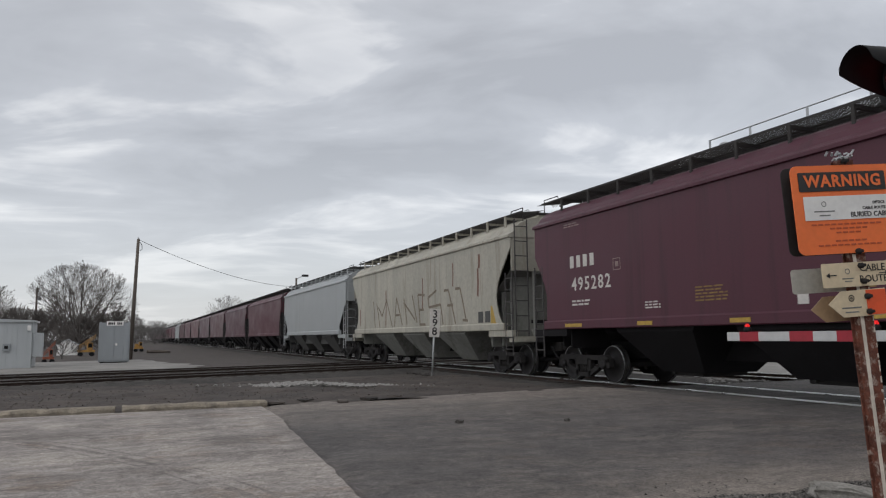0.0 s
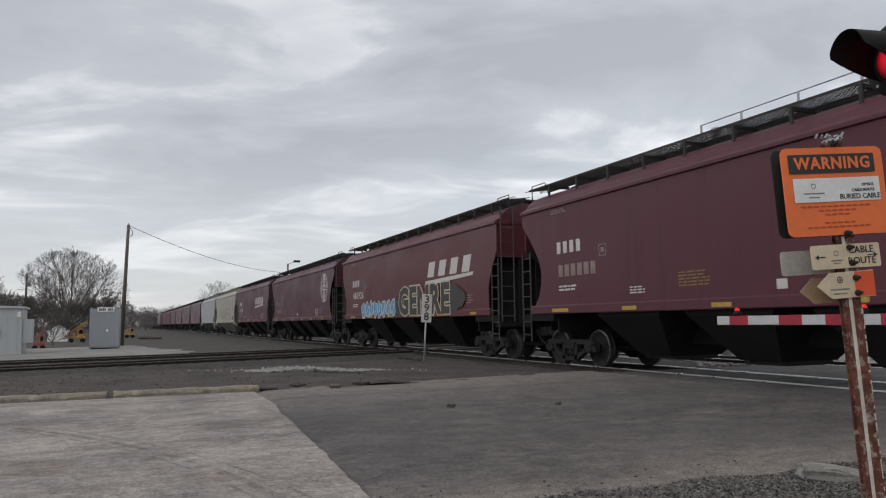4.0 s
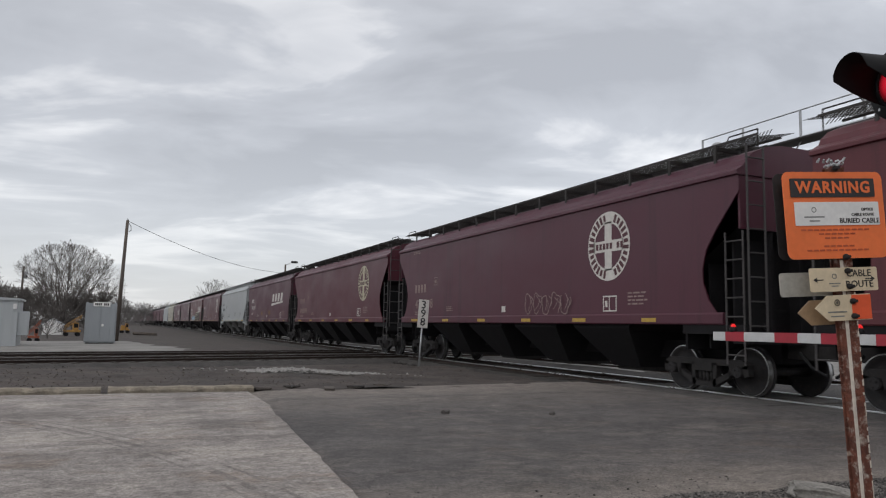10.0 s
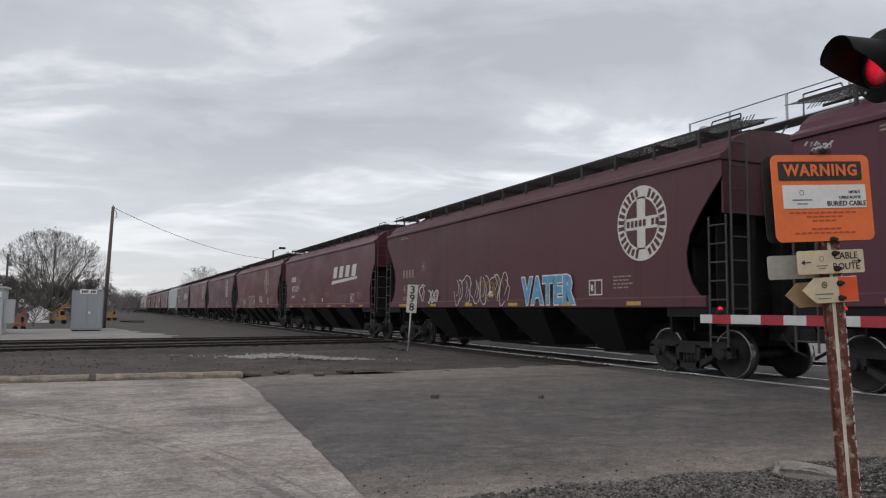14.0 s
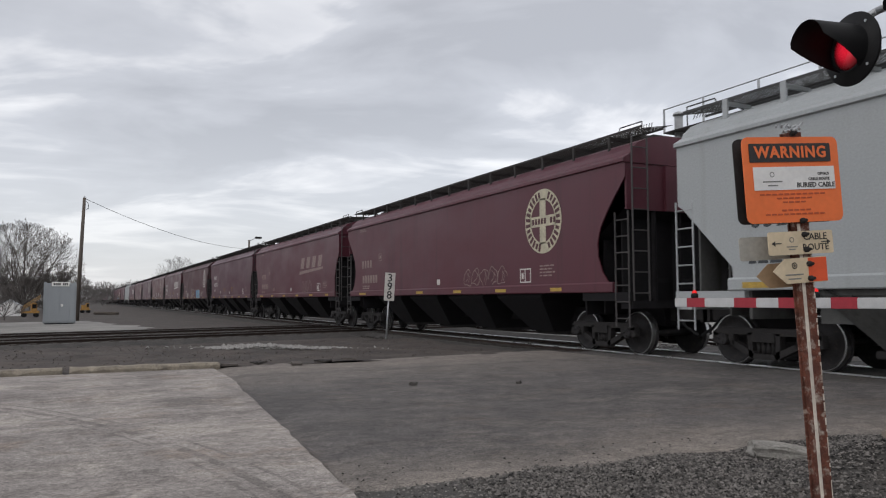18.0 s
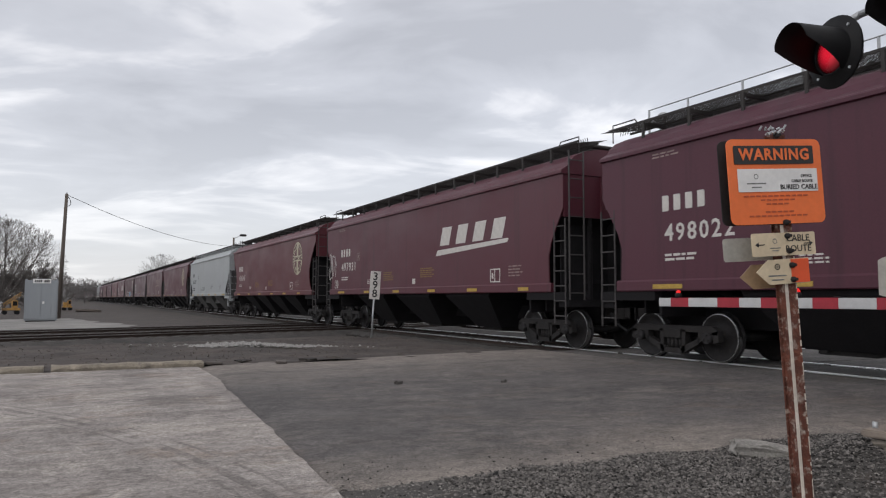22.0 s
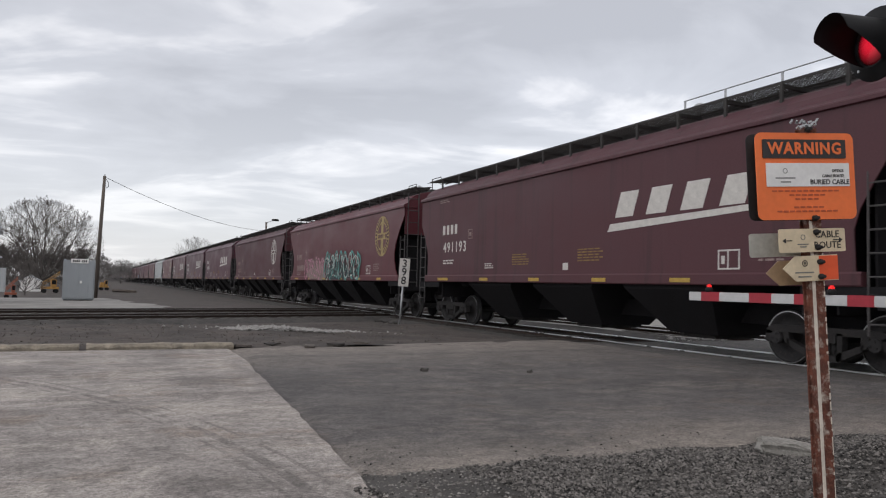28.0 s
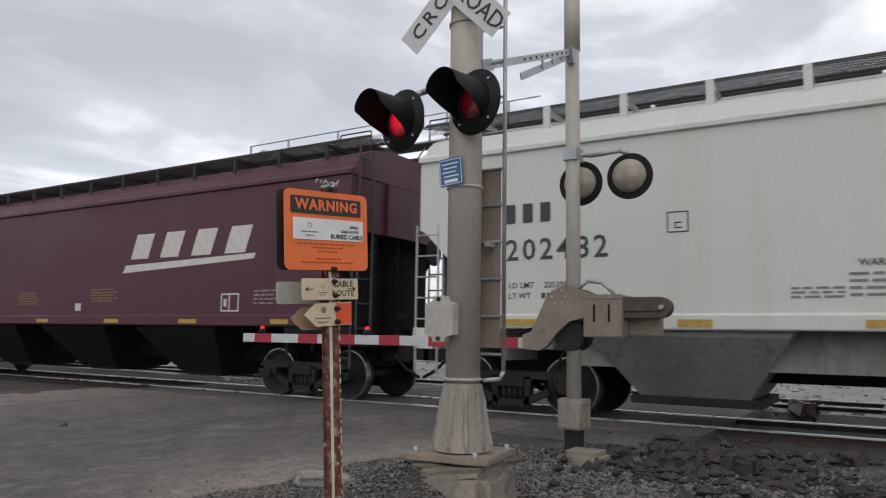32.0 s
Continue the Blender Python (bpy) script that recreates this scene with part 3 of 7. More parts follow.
# planks and panels where the road passes the rails
bm = bmesh.new()
box(bm, XC - 3.1, XC - 1.77, 2.5, 4.45, -0.2, -0.02)
for x0, x1 in ((-1.75, -0.85), (-0.66, 0.66), (0.85, 4.3)):
    box(bm, XC + x0, XC + x1, 2.1, 4.58, -0.2, -0.013)
for k in range(2):
    box(bm, XC - 1.75, XC - 0.85, 4.6 + k * 4.7, 9.2 + k * 4.7, -0.2, -0.012)
    box(bm, XC - 0.66, XC + 0.66, 4.6 + k * 4.7, 9.2 + k * 4.7, -0.2, -0.012)
    box(bm, XC + 0.85, XC + 4.3, 4.6 + k * 4.7, 9.2 + k * 4.7, -0.2, -0.014)
bmesh.ops.bevel(bm, geom=bm.edges[:], offset=0.012, segments=1, affect="EDGES")
tagged(part("crossing_panels", bm, PANEL), "dark road panels laid between the rails", "crossing panel", kind="structure")

# kerb of separate cast lengths
def worn_kerb(x0, x1, seed):
    """A worn cast kerb length with an uneven top and chipped front edge."""
    rng = random.Random(seed)
    bm = bmesh.new()
    rows = []
    for k in range(15):
        x = x0 + (x1 - x0) * k / 14
        chip = rng.random() ** 3 * 0.05
        top = 0.025 + rng.uniform(-0.008, 0.008)
        rows.append([bm.verts.new((x, y, z)) for y, z in ((14.17, -0.2), (14.18, -0.01 - chip), (14.22 + chip, top - chip * 0.4), (14.48, top), (14.60, top - 0.05), (14.62, -0.2))])
    for a, b in zip(rows[:-1], rows[1:]):
        for k in range(6):
            bm.faces.new((a[k], a[(k + 1) % 6], b[(k + 1) % 6], b[k]))
    bm.faces.new(rows[0][::-1])
    bm.faces.new(rows[-1])
    bmesh.ops.recalc_face_normals(bm, faces=bm.faces[:])
    return bm


kerb = thing("kerb", pose(0, 0, 0), "worn yellowish concrete kerb along the road", "kerb", kind="structure")
bm = worn_kerb(-1.5, 1.49, 1)
first = part("kerb_stone", bm, CURB, kerb)
first.location = (-1.7, 0, 0)
for k in range(1, 12):
    shared("kerb_stone", first.data, kerb, pose(-1.7 - k * 3.0, 0.02 * math.sin(k * 5), random.uniform(-0.01, 0.01)))
short = part("kerb_stone", worn_kerb(0, 2.5, 2), CURB, kerb)
short.location = (-0.1, 0, 0)


# ---- the train: covered hopper cars, front end towards +y, rail tops at 0 ----
HALF = {"round": 8.80, "cut": 8.36, "long": 8.36, "bowed": 8.36}    # half the length of the body at the eaves
EAVE, SILL = 4.17, 1.34
HW = 1.60            # half width


def side_outline(style, HL):
    """Half of a car side seen from the side, from the middle of the sill round to the middle of the eave: (along, up)."""
    if style in ("round", "bowed"):
        cut = [(HL - 0.52, 1.47), (HL - 0.80, 1.80), (HL - 0.93, 2.12), (HL - 0.95, 2.40), (HL - 0.85, 2.75), (HL - 0.6, 3.10), (HL - 0.3, 3.45), (HL, 3.78)]
        foot = HL - 0.52
    elif style == "cut":
        cut = [(HL - 0.55, 1.47), (HL - 0.58, 2.2), (HL - 0.48, 2.5), (HL - 0.25, 2.9), (HL, 3.28)]
        foot = HL - 0.55
    else:
        cut = [(HL - 1.28, 1.47), (HL - 1.25, 1.76), (HL - 0.62, 2.39), (HL - 0.12, 2.89), (HL, 2.96)]
        foot = HL - 1.28
    return foot, cut


def hopper_bay(y, half, low, foot=0.5, w1=0.42):
    """A funnel under the car, its outlet gate low down."""
    bm = bmesh.new()
    w0 = HW - 0.1
    top, bot = SILL + 0.05, low
    quads(bm, [(-w0, y - half, top), (w0, y - half, top), (w0, y + half, top), (-w0, y + half, top),
               (-w0, y - half * 0.93, top - 0.14), (w0, y - half * 0.93, top - 0.14), (w0, y + half * 0.93, top - 0.14), (-w0, y + half * 0.93, top - 0.14),
               (-w1, y - foot, bot), (w1, y - foot, bot), (w1, y + foot, bot), (-w1, y + foot, bot)],
          [(0, 1, 5, 4), (1, 2, 6, 5), (2, 3, 7, 6), (3, 0, 4, 7), (4, 5, 9, 8), (5, 6, 10, 9), (6, 7, 11, 10), (7, 4, 8, 11), (8, 9, 10, 11)])
    bmesh.ops.recalc_face_normals(bm, faces=bm.faces[:])
    return bm


def wheelset_mesh():
    bm = bmesh.new()
    tube(bm, (-1.05, 0, 0), (1.05, 0, 0), 0.08, 0.08, 12)
    for s in (-1, 1):
        prof = [(0.13, s * 0.84), (0.16, s * 0.80), (0.36, s * 0.77), (0.39, s * 0.82), (0.452, s * 0.825), (0.462, s * 0.715), (0.49, s * 0.70), (0.485, s * 0.675), (0.39, s * 0.675), (0.35, s * 0.72), (0.14, s * 0.74)]
        lathe(bm, prof, 32, "x")
        tube(bm, (s * 1.05, 0, 0), (s * 1.17, 0, 0), 0.115, 0.105, 14)
        for k in range(3):
            a = k * 2.094
            tube(bm, (s * 1.165, math.cos(a) * 0.06, math.sin(a) * 0.06), (s * 1.19, math.cos(a) * 0.06, math.sin(a) * 0.06), 0.018, 0.018, 6)
    return bm


def tread_mesh():
    """The bright ring that the rail polishes on each wheel."""
    bm = bmesh.new()
    for s in (-1, 1):
        for r0, r1, h0, h1 in ((0.4605, 0.4635, 0.815, 0.735), (0.438, 0.452, 0.830, 0.828)):
            a = [[bm.verts.new((s * h, math.cos(k * math.pi / 16) * r, math.sin(k * math.pi / 16) * r)) for k in range(32)] for r, h in ((r0, h0), (r1, h1))]
            for k in range(32):
                bm.faces.new((a[0][k], a[0][(k + 1) % 32], a[1][(k + 1) % 32], a[1][k])).smooth = True
    return bm


def sideframe_mesh(s):
    """The cast side of a bogie, with its three windows; s is the side."""
    bm = bmesh.new()
    x0, x1 = s * 0.98, s * 1.12

    def bar(pts):
        prism(bm, pts, min(x0, x1), max(x0, x1), 0)
    bar([(-1.12, 0.60), (-0.98, 0.68), (0.98, 0.68), (1.12, 0.60), (1.12, 0.52), (0.7, 0.56), (-0.7, 0.56), (-1.12, 0.52)])
    for q in (-1, 1):
        bar([(q * 1.12, 0.60), (q * 1.14, 0.40), (q * 1.02, 0.36), (q * 0.98, 0.56)])
        bar([(q * 0.78, 0.56), (q * 0.74, 0.40), (q * 0.64, 0.36), (q * 0.66, 0.56)])
        bar([(q * 0.70, 0.46), (q * 0.66, 0.34), (q * 0.24, 0.14), (q * 0.20, 0.26)])
        bar([(q * 0.34, 0.60), (q * 0.24, 0.60), (q * 0.24, 0.18), (q * 0.32, 0.18)])
    bar([(-0.30, 0.14), (0.30, 0.14), (0.30, 0.24), (-0.30, 0.24)])
    xm = (x0 + x1) / 2
    for k in range(4):
        tube(bm, (xm, -0.15 + k * 0.1, 0.23), (xm, -0.15 + k * 0.1, 0.46), 0.042, 0.042, 8)
    box(bm, xm - 0.09, xm + 0.13 * (1 if s > 0 else 1), -0.23, 0.23, 0.44, 0.60)
    return bm


def ladder(bm, x, y0, y1, z0, z1, rungs, r=0.016):
    tube(bm, (x, y0, z0), (x, y0, z1), r * 1.3, None, 6)
    tube(bm, (x, y1, z0), (x, y1, z1), r * 1.3, None, 6)
    for k in range(rungs):
        z = z0 + (z1 - z0) * (k + 0.5) / rungs
        tube(bm, (x, y0, z), (x, y1, z), r, None, 6)


def build_hopper(style, body, trim, low, grate, bays):
    """One covered hopper car with its parts, at the origin."""
    root = new("hopper_car")
    HL = HALF[style]
    foot, cut = side_outline(style, HL)
    half = [(0, SILL + 0.13)] + cut + [(HL, EAVE - 0.06)]
    outline = half + [(-a, b) for a, b in reversed(half)][:-1]
    for s in (-1, 1):
        bm = prism(bmesh.new(), outline, min(s * (HW - 0.03), s * HW), max(s * (HW - 0.03), s * HW), 0)
        part("side_sheet", bm, body, root)
        # rolled eave and the sill beam along the foot of the side
        bm = prism(bmesh.new(), [(s * (HW - 0.12), EAVE - 0.09), (s * (HW + 0.02), EAVE - 0.09), (s * (HW + 0.055), EAVE - 0.075), (s * (HW + 0.055), EAVE - 0.015), (s * (HW + 0.035), EAVE + 0.01), (s * (HW - 0.02), EAVE + 0.035), (s * (HW - 0.12), EAVE + 0.10)], -HL - 0.02, HL + 0.02, 1)
        part("eave_rail", bm, body, root)
        bm = prism(bmesh.new(), [(s * (HW - 0.10), SILL), (s * (HW + 0.02), SILL), (s * (HW + 0.035), SILL + 0.02), (s * (HW + 0.035), SILL + 0.19), (s * (HW + 0.005), SILL + 0.225), (s * (HW - 0.10), SILL + 0.225)], -foot - 0.1, foot + 0.1, 1)
        part("side_sill", bm, trim, root)
    # arched roof
    arch = [(-HW + 0.11, EAVE + 0.06), (-1.40, EAVE + 0.22), (-1.22, EAVE + 0.37), (-0.9, EAVE + 0.50), (-0.5, EAVE + 0.57), (0.5, EAVE + 0.57), (0.9, EAVE + 0.50), (1.22, EAVE + 0.37), (1.40, EAVE + 0.22), (HW - 0.11, EAVE + 0.06), (HW - 0.11, EAVE - 0.08), (-HW + 0.11, EAVE - 0.08)]
    part("roof", prism(bmesh.new(), arch, -HL, HL, 1), body, root)
    bm = bbox(-0.33, 0.33, -HL + 0.5, HL - 0.5, EAVE + 0.52, EAVE + 0.73, 0.02)
    # dark on maroon cars: shade beneath the running boards is put into its colour
    part("hatch_trough", bm, GRATE_DARK if body is MAROON else trim, root)
    for k in range(5):
        y = (k - 2) * 3.2
        bm = bbox(-0.37, 0.37, y - 1.56, y + 1.56, EAVE + 0.72, EAVE + 0.79, 0.02)
        for q in (-1, 0, 1):
            box(bm, -0.41, 0.41, y + q * 1.1 - 0.04, y + q * 1.1 + 0.04, EAVE + 0.78, EAVE + 0.82)
        part("hatch_cover", bm, grate, root)
    # running boards of open grating on posts
    for s in (-1, 1):
        x0, x1 = sorted((s * 0.66, s * 1.25))
        zb = EAVE + 0.70
        bm = bmesh.new()
        for x in (x0, x1):
            box(bm, x - 0.012, x + 0.012, -HL - 0.15, HL + 0.15, zb - 0.045, zb)
        # diamond mesh of crossed bars
        n, wide = 215, x1 - x0
        for k in range(n + 1):
            y = -HL - 0.12 + (2 * HL + 0.24) * k / n
            for lean, h in ((50, 0.0), (-50, 0.0008)):
                reach = wide / 2 / math.cos(radians(lean)) - 0.02
                box(bm, -reach, reach, -0.0072, 0.0072, -0.004, 0.004, pose((x0 + x1) / 2, y, zb - 0.012 - h, 0, 0, lean))
        part("running_board", bm, grate, root, "open steel grating walkway")
        for q in (-1, 1):
            bm = bmesh.new()
            ye = q * (HL + 0.1)
            pipe(bm, [(s * 1.2, ye, zb - 0.3), (s * 1.2, ye, zb + 0.09), (s * 1.2, ye - q * 0.7, zb + 0.09), (s * 1.2, ye - q * 0.75, zb)], 0.014, 6)
            part("grab_rail", bm, grate, root)
        post = None
        for k in range(13):
            y = (k - 6) * (2 * HL - 1.8) / 12
            if post is None:
                bm = box(bmesh.new(), s * 1.26 - 0.02, s * 1.26 + 0.02, *((-0.03, 0.03) if body is MAROON else (-0.055, 0.055)), EAVE + 0.24, zb - 0.01)
                box(bm, min(s * 0.62, s * 1.238), max(s * 0.62, s * 1.238), -0.03, 0.03, zb - 0.12, zb - 0.052)
                post = part("walkway_support", bm, GRATE_DARK if body is MAROON else body, root)
                post.location = (0, y, 0)
            else:
                shared("walkway_support", post.data, root, pose(0, y, 0))
    # ends: flat wall above, slope sheet below, posts, platform
    for q in (-1, 1):
        bm = bmesh.new()
        ye = q * (HL - 0.03)
        box(bm, -HW + 0.05, HW - 0.05, min(ye, ye - q * 0.04), max(ye, ye - q * 0.04), SILL + 1.75, EAVE)
        box(bm, -0.5, 0.5, min(ye, ye + q * 0.06), max(ye, ye + q * 0.06), SILL + 1.75, EAVE - 0.1)
        part("end_wall", bm, body, root)
        bm = bmesh.new()
        a, b = q * (HL - 0.05), q * (HL - 3.2)
        quads(bm, [(-HW + 0.05, a, SILL + 1.8), (HW - 0.05, a, SILL + 1.8), (HW - 0.05, b, SILL - 0.1), (-HW + 0.05, b, SILL - 0.1),
                   (-HW + 0.05, a, SILL + 1.76), (HW - 0.05, a, SILL + 1.76), (HW - 0.05, b, SILL - 0.15), (-HW + 0.05, b, SILL - 0.15)],
              [(0, 1, 2, 3), (4, 7, 6, 5), (0, 4, 5, 1), (2, 6, 7, 3)])
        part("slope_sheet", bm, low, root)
        # added plates block the view through the ends; black stands in for shade
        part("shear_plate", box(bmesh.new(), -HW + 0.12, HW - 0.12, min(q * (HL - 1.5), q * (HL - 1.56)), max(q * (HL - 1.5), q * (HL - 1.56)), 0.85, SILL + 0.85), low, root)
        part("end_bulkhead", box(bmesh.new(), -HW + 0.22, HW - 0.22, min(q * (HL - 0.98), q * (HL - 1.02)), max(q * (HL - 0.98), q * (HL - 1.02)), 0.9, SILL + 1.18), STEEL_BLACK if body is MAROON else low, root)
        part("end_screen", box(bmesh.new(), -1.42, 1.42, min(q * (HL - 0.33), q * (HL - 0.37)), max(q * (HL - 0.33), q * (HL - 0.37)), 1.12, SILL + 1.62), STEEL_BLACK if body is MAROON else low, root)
        # gusset and reservoir are assumed, placed to fill the open gap between cars
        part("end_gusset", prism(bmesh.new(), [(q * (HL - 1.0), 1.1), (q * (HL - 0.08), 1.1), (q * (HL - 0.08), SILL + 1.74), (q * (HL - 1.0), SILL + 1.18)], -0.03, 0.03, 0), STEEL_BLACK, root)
        part("brake_reservoir", tube(bmesh.new(), (-0.75, q * (HL - 0.55), 1.6), (0.75, q * (HL - 0.55), 1.6), 0.23, None, 16), STEEL_BLACK, root)
        for x in (-0.75, 0.75):
            part("end_post", tube(bmesh.new(), (x, q * (HL - 0.1), 1.15), (x, q * (HL - 0.1), SILL + 1.8), 0.06, None, 6), low, root)
            part("end_brace", tube(bmesh.new(), (x, q * (HL - 0.15), 1.2), (x * 0.6, q * (HL - 1.6), SILL + 0.95), 0.05, None, 6), low, root)
        bm = bmesh.new()
        box(bm, -HW + 0.05, HW - 0.05, min(q * (HL - 0.25), q * (HL + 0.12)), max(q * (HL - 0.25), q * (HL + 0.12)), 1.0, 1.16)
        for s in (-1, 1):
            box(bm, min(s * (HW - 0.15), s * HW), max(s * (HW - 0.15), s * HW), min(q * (HL - 1.5), q * (HL + 0.1)), max(q * (HL - 1.5), q * (HL + 0.1)), 1.16, 1.34)
        # black on maroon cars: the shade at the car's end is in its colour
        part("end_platform", bm, STEEL_BLACK if body is MAROON else trim, root)
        for s in (-1, 1):
            bm = bmesh.new()
            ladder(bm, s * (HW - 0.01), q * (HL + 0.06), q * (HL - 0.36), 0.62, SILL + 1.7, 7)
            part("side_ladder", bm, GALV if body.name in ("grey_paint", "cream_paint") else LADDER, root)
        bm = bmesh.new()
        ladder(bm, 0, 0, 0.42, 1.1, EAVE + 0.45, 8)
        bmesh.ops.transform(bm, matrix=pose(q * 1.5, q * (HL + 0.1), 0, 0, 0, 90 * q), verts=bm.verts[:])
        part("end_ladder", bm, GALV if body.name in ("grey_paint", "cream_paint") else LADDER, root)
        bm = bmesh.new()
        box(bm, -0.14, 0.14, min(q * (HL - 0.4), q * (HL + 0.35)), max(q * (HL - 0.4), q * (HL + 0.35)), 0.72, 1.02)
        box(bm, -0.11, 0.11, min(q * (HL + 0.3), q * (HL + 0.78)), max(q * (HL + 0.3), q * (HL + 0.78)), 0.76, 0.98)
        box(bm, -0.19, 0.17, min(q * (HL + 0.62), q * (HL + 0.80)), max(q * (HL + 0.62), q * (HL + 0.80)), 0.72, 1.02)
        part("coupler", bm, STEEL_DARK, root)
        bm = bmesh.new()
        pipe(bm, [(-0.35, q * (HL + 0.15), 0.85), (-0.36, q * (HL + 0.4), 0.6), (-0.34, q * (HL + 0.7), 0.45)], 0.03, 6)
        part("air_hose", bm, BLACK, root)
    bm = lathe(bmesh.new(), [(0.27, -HL - 0.2), (0.28, -HL - 0.18), (0.25, -HL - 0.16), (0.06, -HL - 0.18), (0.05, -HL - 0.24)], 16, "y")
    bmesh.ops.translate(bm, vec=(0.9, 0, 2.9), verts=bm.verts[:])
    part("brake_wheel", bm, STEEL_DARK, root)
    part("centre_sill", box(bmesh.new(), -0.3, 0.3, -HL + 0.3, HL - 0.3, 0.62, 1.0), STEEL_BLACK, root)
    if style == "long":
        for s in (-1, 1):
            part("side_beam", box(bmesh.new(), min(s * 1.0, s * 1.15), max(s * 1.0, s * 1.15), -HL + 2.6, HL - 2.6, 0.80, SILL + 0.02), low, root)
    # funnels with their outlet gates
    span = 2 * (HL - 2.9)
    for k in range(bays):
        y = -span / 2 + span * (k + 0.5) / bays
        if style == "long":
            y = (k - 1) * 4.15
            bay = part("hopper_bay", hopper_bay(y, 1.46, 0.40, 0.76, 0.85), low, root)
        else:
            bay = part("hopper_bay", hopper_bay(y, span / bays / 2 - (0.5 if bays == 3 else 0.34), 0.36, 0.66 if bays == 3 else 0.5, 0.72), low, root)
        g = 0.9 if style == "long" else 0.50
        w = 0.9 if style == "long" else 0.62
        bm = bbox(-w, w, y - g, y + g, 0.28, 0.40, 0.015)
        tube(bm, (-w - 0.1, y + 0.3, 0.35), (w + 0.1, y + 0.3, 0.35), 0.035, None, 8)
        part("outlet_gate", bm, STEEL_DARK, bay)
    # bogies
    for q in (-1, 1):
        bm = bmesh.new()
        box(bm, -1.08, 1.08, -0.2, 0.2, 0.45, 0.66)
        box(bm, -0.3, 0.3, -0.3, 0.3, 0.6, 0.8)
        bogie = part("bogie", bm, STEEL_BLACK, root)
        bogie.location = (0, q * (HL - 1.46), 0)
        for s in (-1, 1):
            part("side_frame", sideframe_mesh(s), STEEL_DARK, bogie)
        for e in (-1, 1):
            ws = part("wheelset", wheelset_mesh(), WHEEL, bogie)
            ws.data.materials.append(TREAD)
            bm = bmesh.new()
            bm.from_mesh(ws.data)
            tb = tread_mesh()
            tm = bpy.data.meshes.new("ring")
            tb.to_mesh(tm)
            tb.free()
            before = len(bm.faces)
            bm.from_mesh(tm)
            bm.faces.ensure_lookup_table()
            for f in bm.faces[before:]:
                f.material_index = 1
            bm.to_mesh(ws.data)
            bm.free()
            ws.location = (0, e * 0.89, 0.462)
            ws["axle"] = e
    return root


# third colour is the underside's, with the shade beneath the car in it
PROTO = {
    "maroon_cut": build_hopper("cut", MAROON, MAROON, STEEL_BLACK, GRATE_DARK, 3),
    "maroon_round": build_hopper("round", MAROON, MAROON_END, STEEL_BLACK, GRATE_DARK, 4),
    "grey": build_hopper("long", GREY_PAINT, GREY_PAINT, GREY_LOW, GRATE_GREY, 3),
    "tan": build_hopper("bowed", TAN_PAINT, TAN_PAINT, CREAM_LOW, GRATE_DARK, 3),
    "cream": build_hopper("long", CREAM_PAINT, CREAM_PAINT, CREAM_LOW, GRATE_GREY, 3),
}

# how far the train has run after t seconds
def run(t):
    return 14.0649 * t - 0.0206417 * t ** 2 + 0.00175911 * t ** 3 - 0.0000315810 * t ** 4


# where the front eave of each car stands at the clip's start, by its order in the train
FRONT = [17.55, -0.66, -19.97, -38.27, -57.35, -75.47, -93.48, -112.55, -131.72, -150.66, -168.91, -188.06, -205.92, -223.89, -242.98, -261.17, -280.47, -298.58, -316.76, -334.99, -354.22, -373.46, -391.61, -409.62, -428.66, -446.87, -465.1]
KIND = "cut round cut round grey cut round round round cut round cut cut round grey round cut cut cut round round cut cut round cut cream cut".split()
AHEAD = "tan grey cut round cut cut round cut cut grey cut round cut cut cut round cut cut cut round cut cut round cut".split()
CARS = []
used = set()


# the paint has aged differently from car to car
TONES = [MAROON_PLUM, MAROON_PLUM, MAROON_RED, MAROON, MAROON, MAROON_PLUM, MAROON, MAROON_PLUM, MAROON_RED, MAROON, MAROON_BROWN, MAROON_PLUM, MAROON,
         MAROON, MAROON, MAROON_RED, MAROON, MAROON_PLUM, MAROON_PLUM, MAROON_BROWN, MAROON_RED, MAROON_BROWN, MAROON_PLUM, MAROON_RED, MAROON_PLUM]


def add_car(kind, front):
    key = kind if kind in PROTO else "maroon_" + kind
    proto = PROTO[key]
    half = HALF["round" if kind == "round" else "cut"]
    m = pose(XC, front - half, 0)
    if key in used:
        car = copy_thing(proto, m)
    else:
        used.add(key)
        car = proto
        car.matrix_basis = m
    tone = {"grey": "light grey", "tan": "dirty tan", "cream": "clean cream white"}.get(kind, "dark maroon")
    tagged(car, tone + " steel covered hopper railway car on four axles", "railway car", "cars of the train")
    car["half"] = half
    if key.startswith("maroon"):
        paint = TONES[len(CARS) % len(TONES)]
        for o in car.children:
            if o.data.materials[0] in (MAROON, MAROON_END) and o.name.split(".")[0] in ("side_sheet", "eave_rail", "roof", "end_wall", "side_sill"):
                o.material_slots[0].link = "OBJECT"
                o.material_slots[0].material = paint
    CARS.append((car, front - half))
    return car


TRAIN = [add_car(k, f) for k, f in zip(KIND, FRONT)]
front = FRONT[0]
for kind in AHEAD:
    front += 2 * HALF["round" if kind == "round" else "cut"] + 1.45
    TRAIN.append(add_car(kind, front))


# ---- lettering, logos as plain shapes, and painted tags on the car sides ----
def on_side(car, back, z, lift=0.004):
    """The pose of a mark on the side of a car, so far behind the front eave and so high."""
    m = Matrix(((0, 0, -1, -HW - lift), (-1, 0, 0, car["half"] - back), (0, 1, 0, z), (0, 0, 0, 1)))
    return m


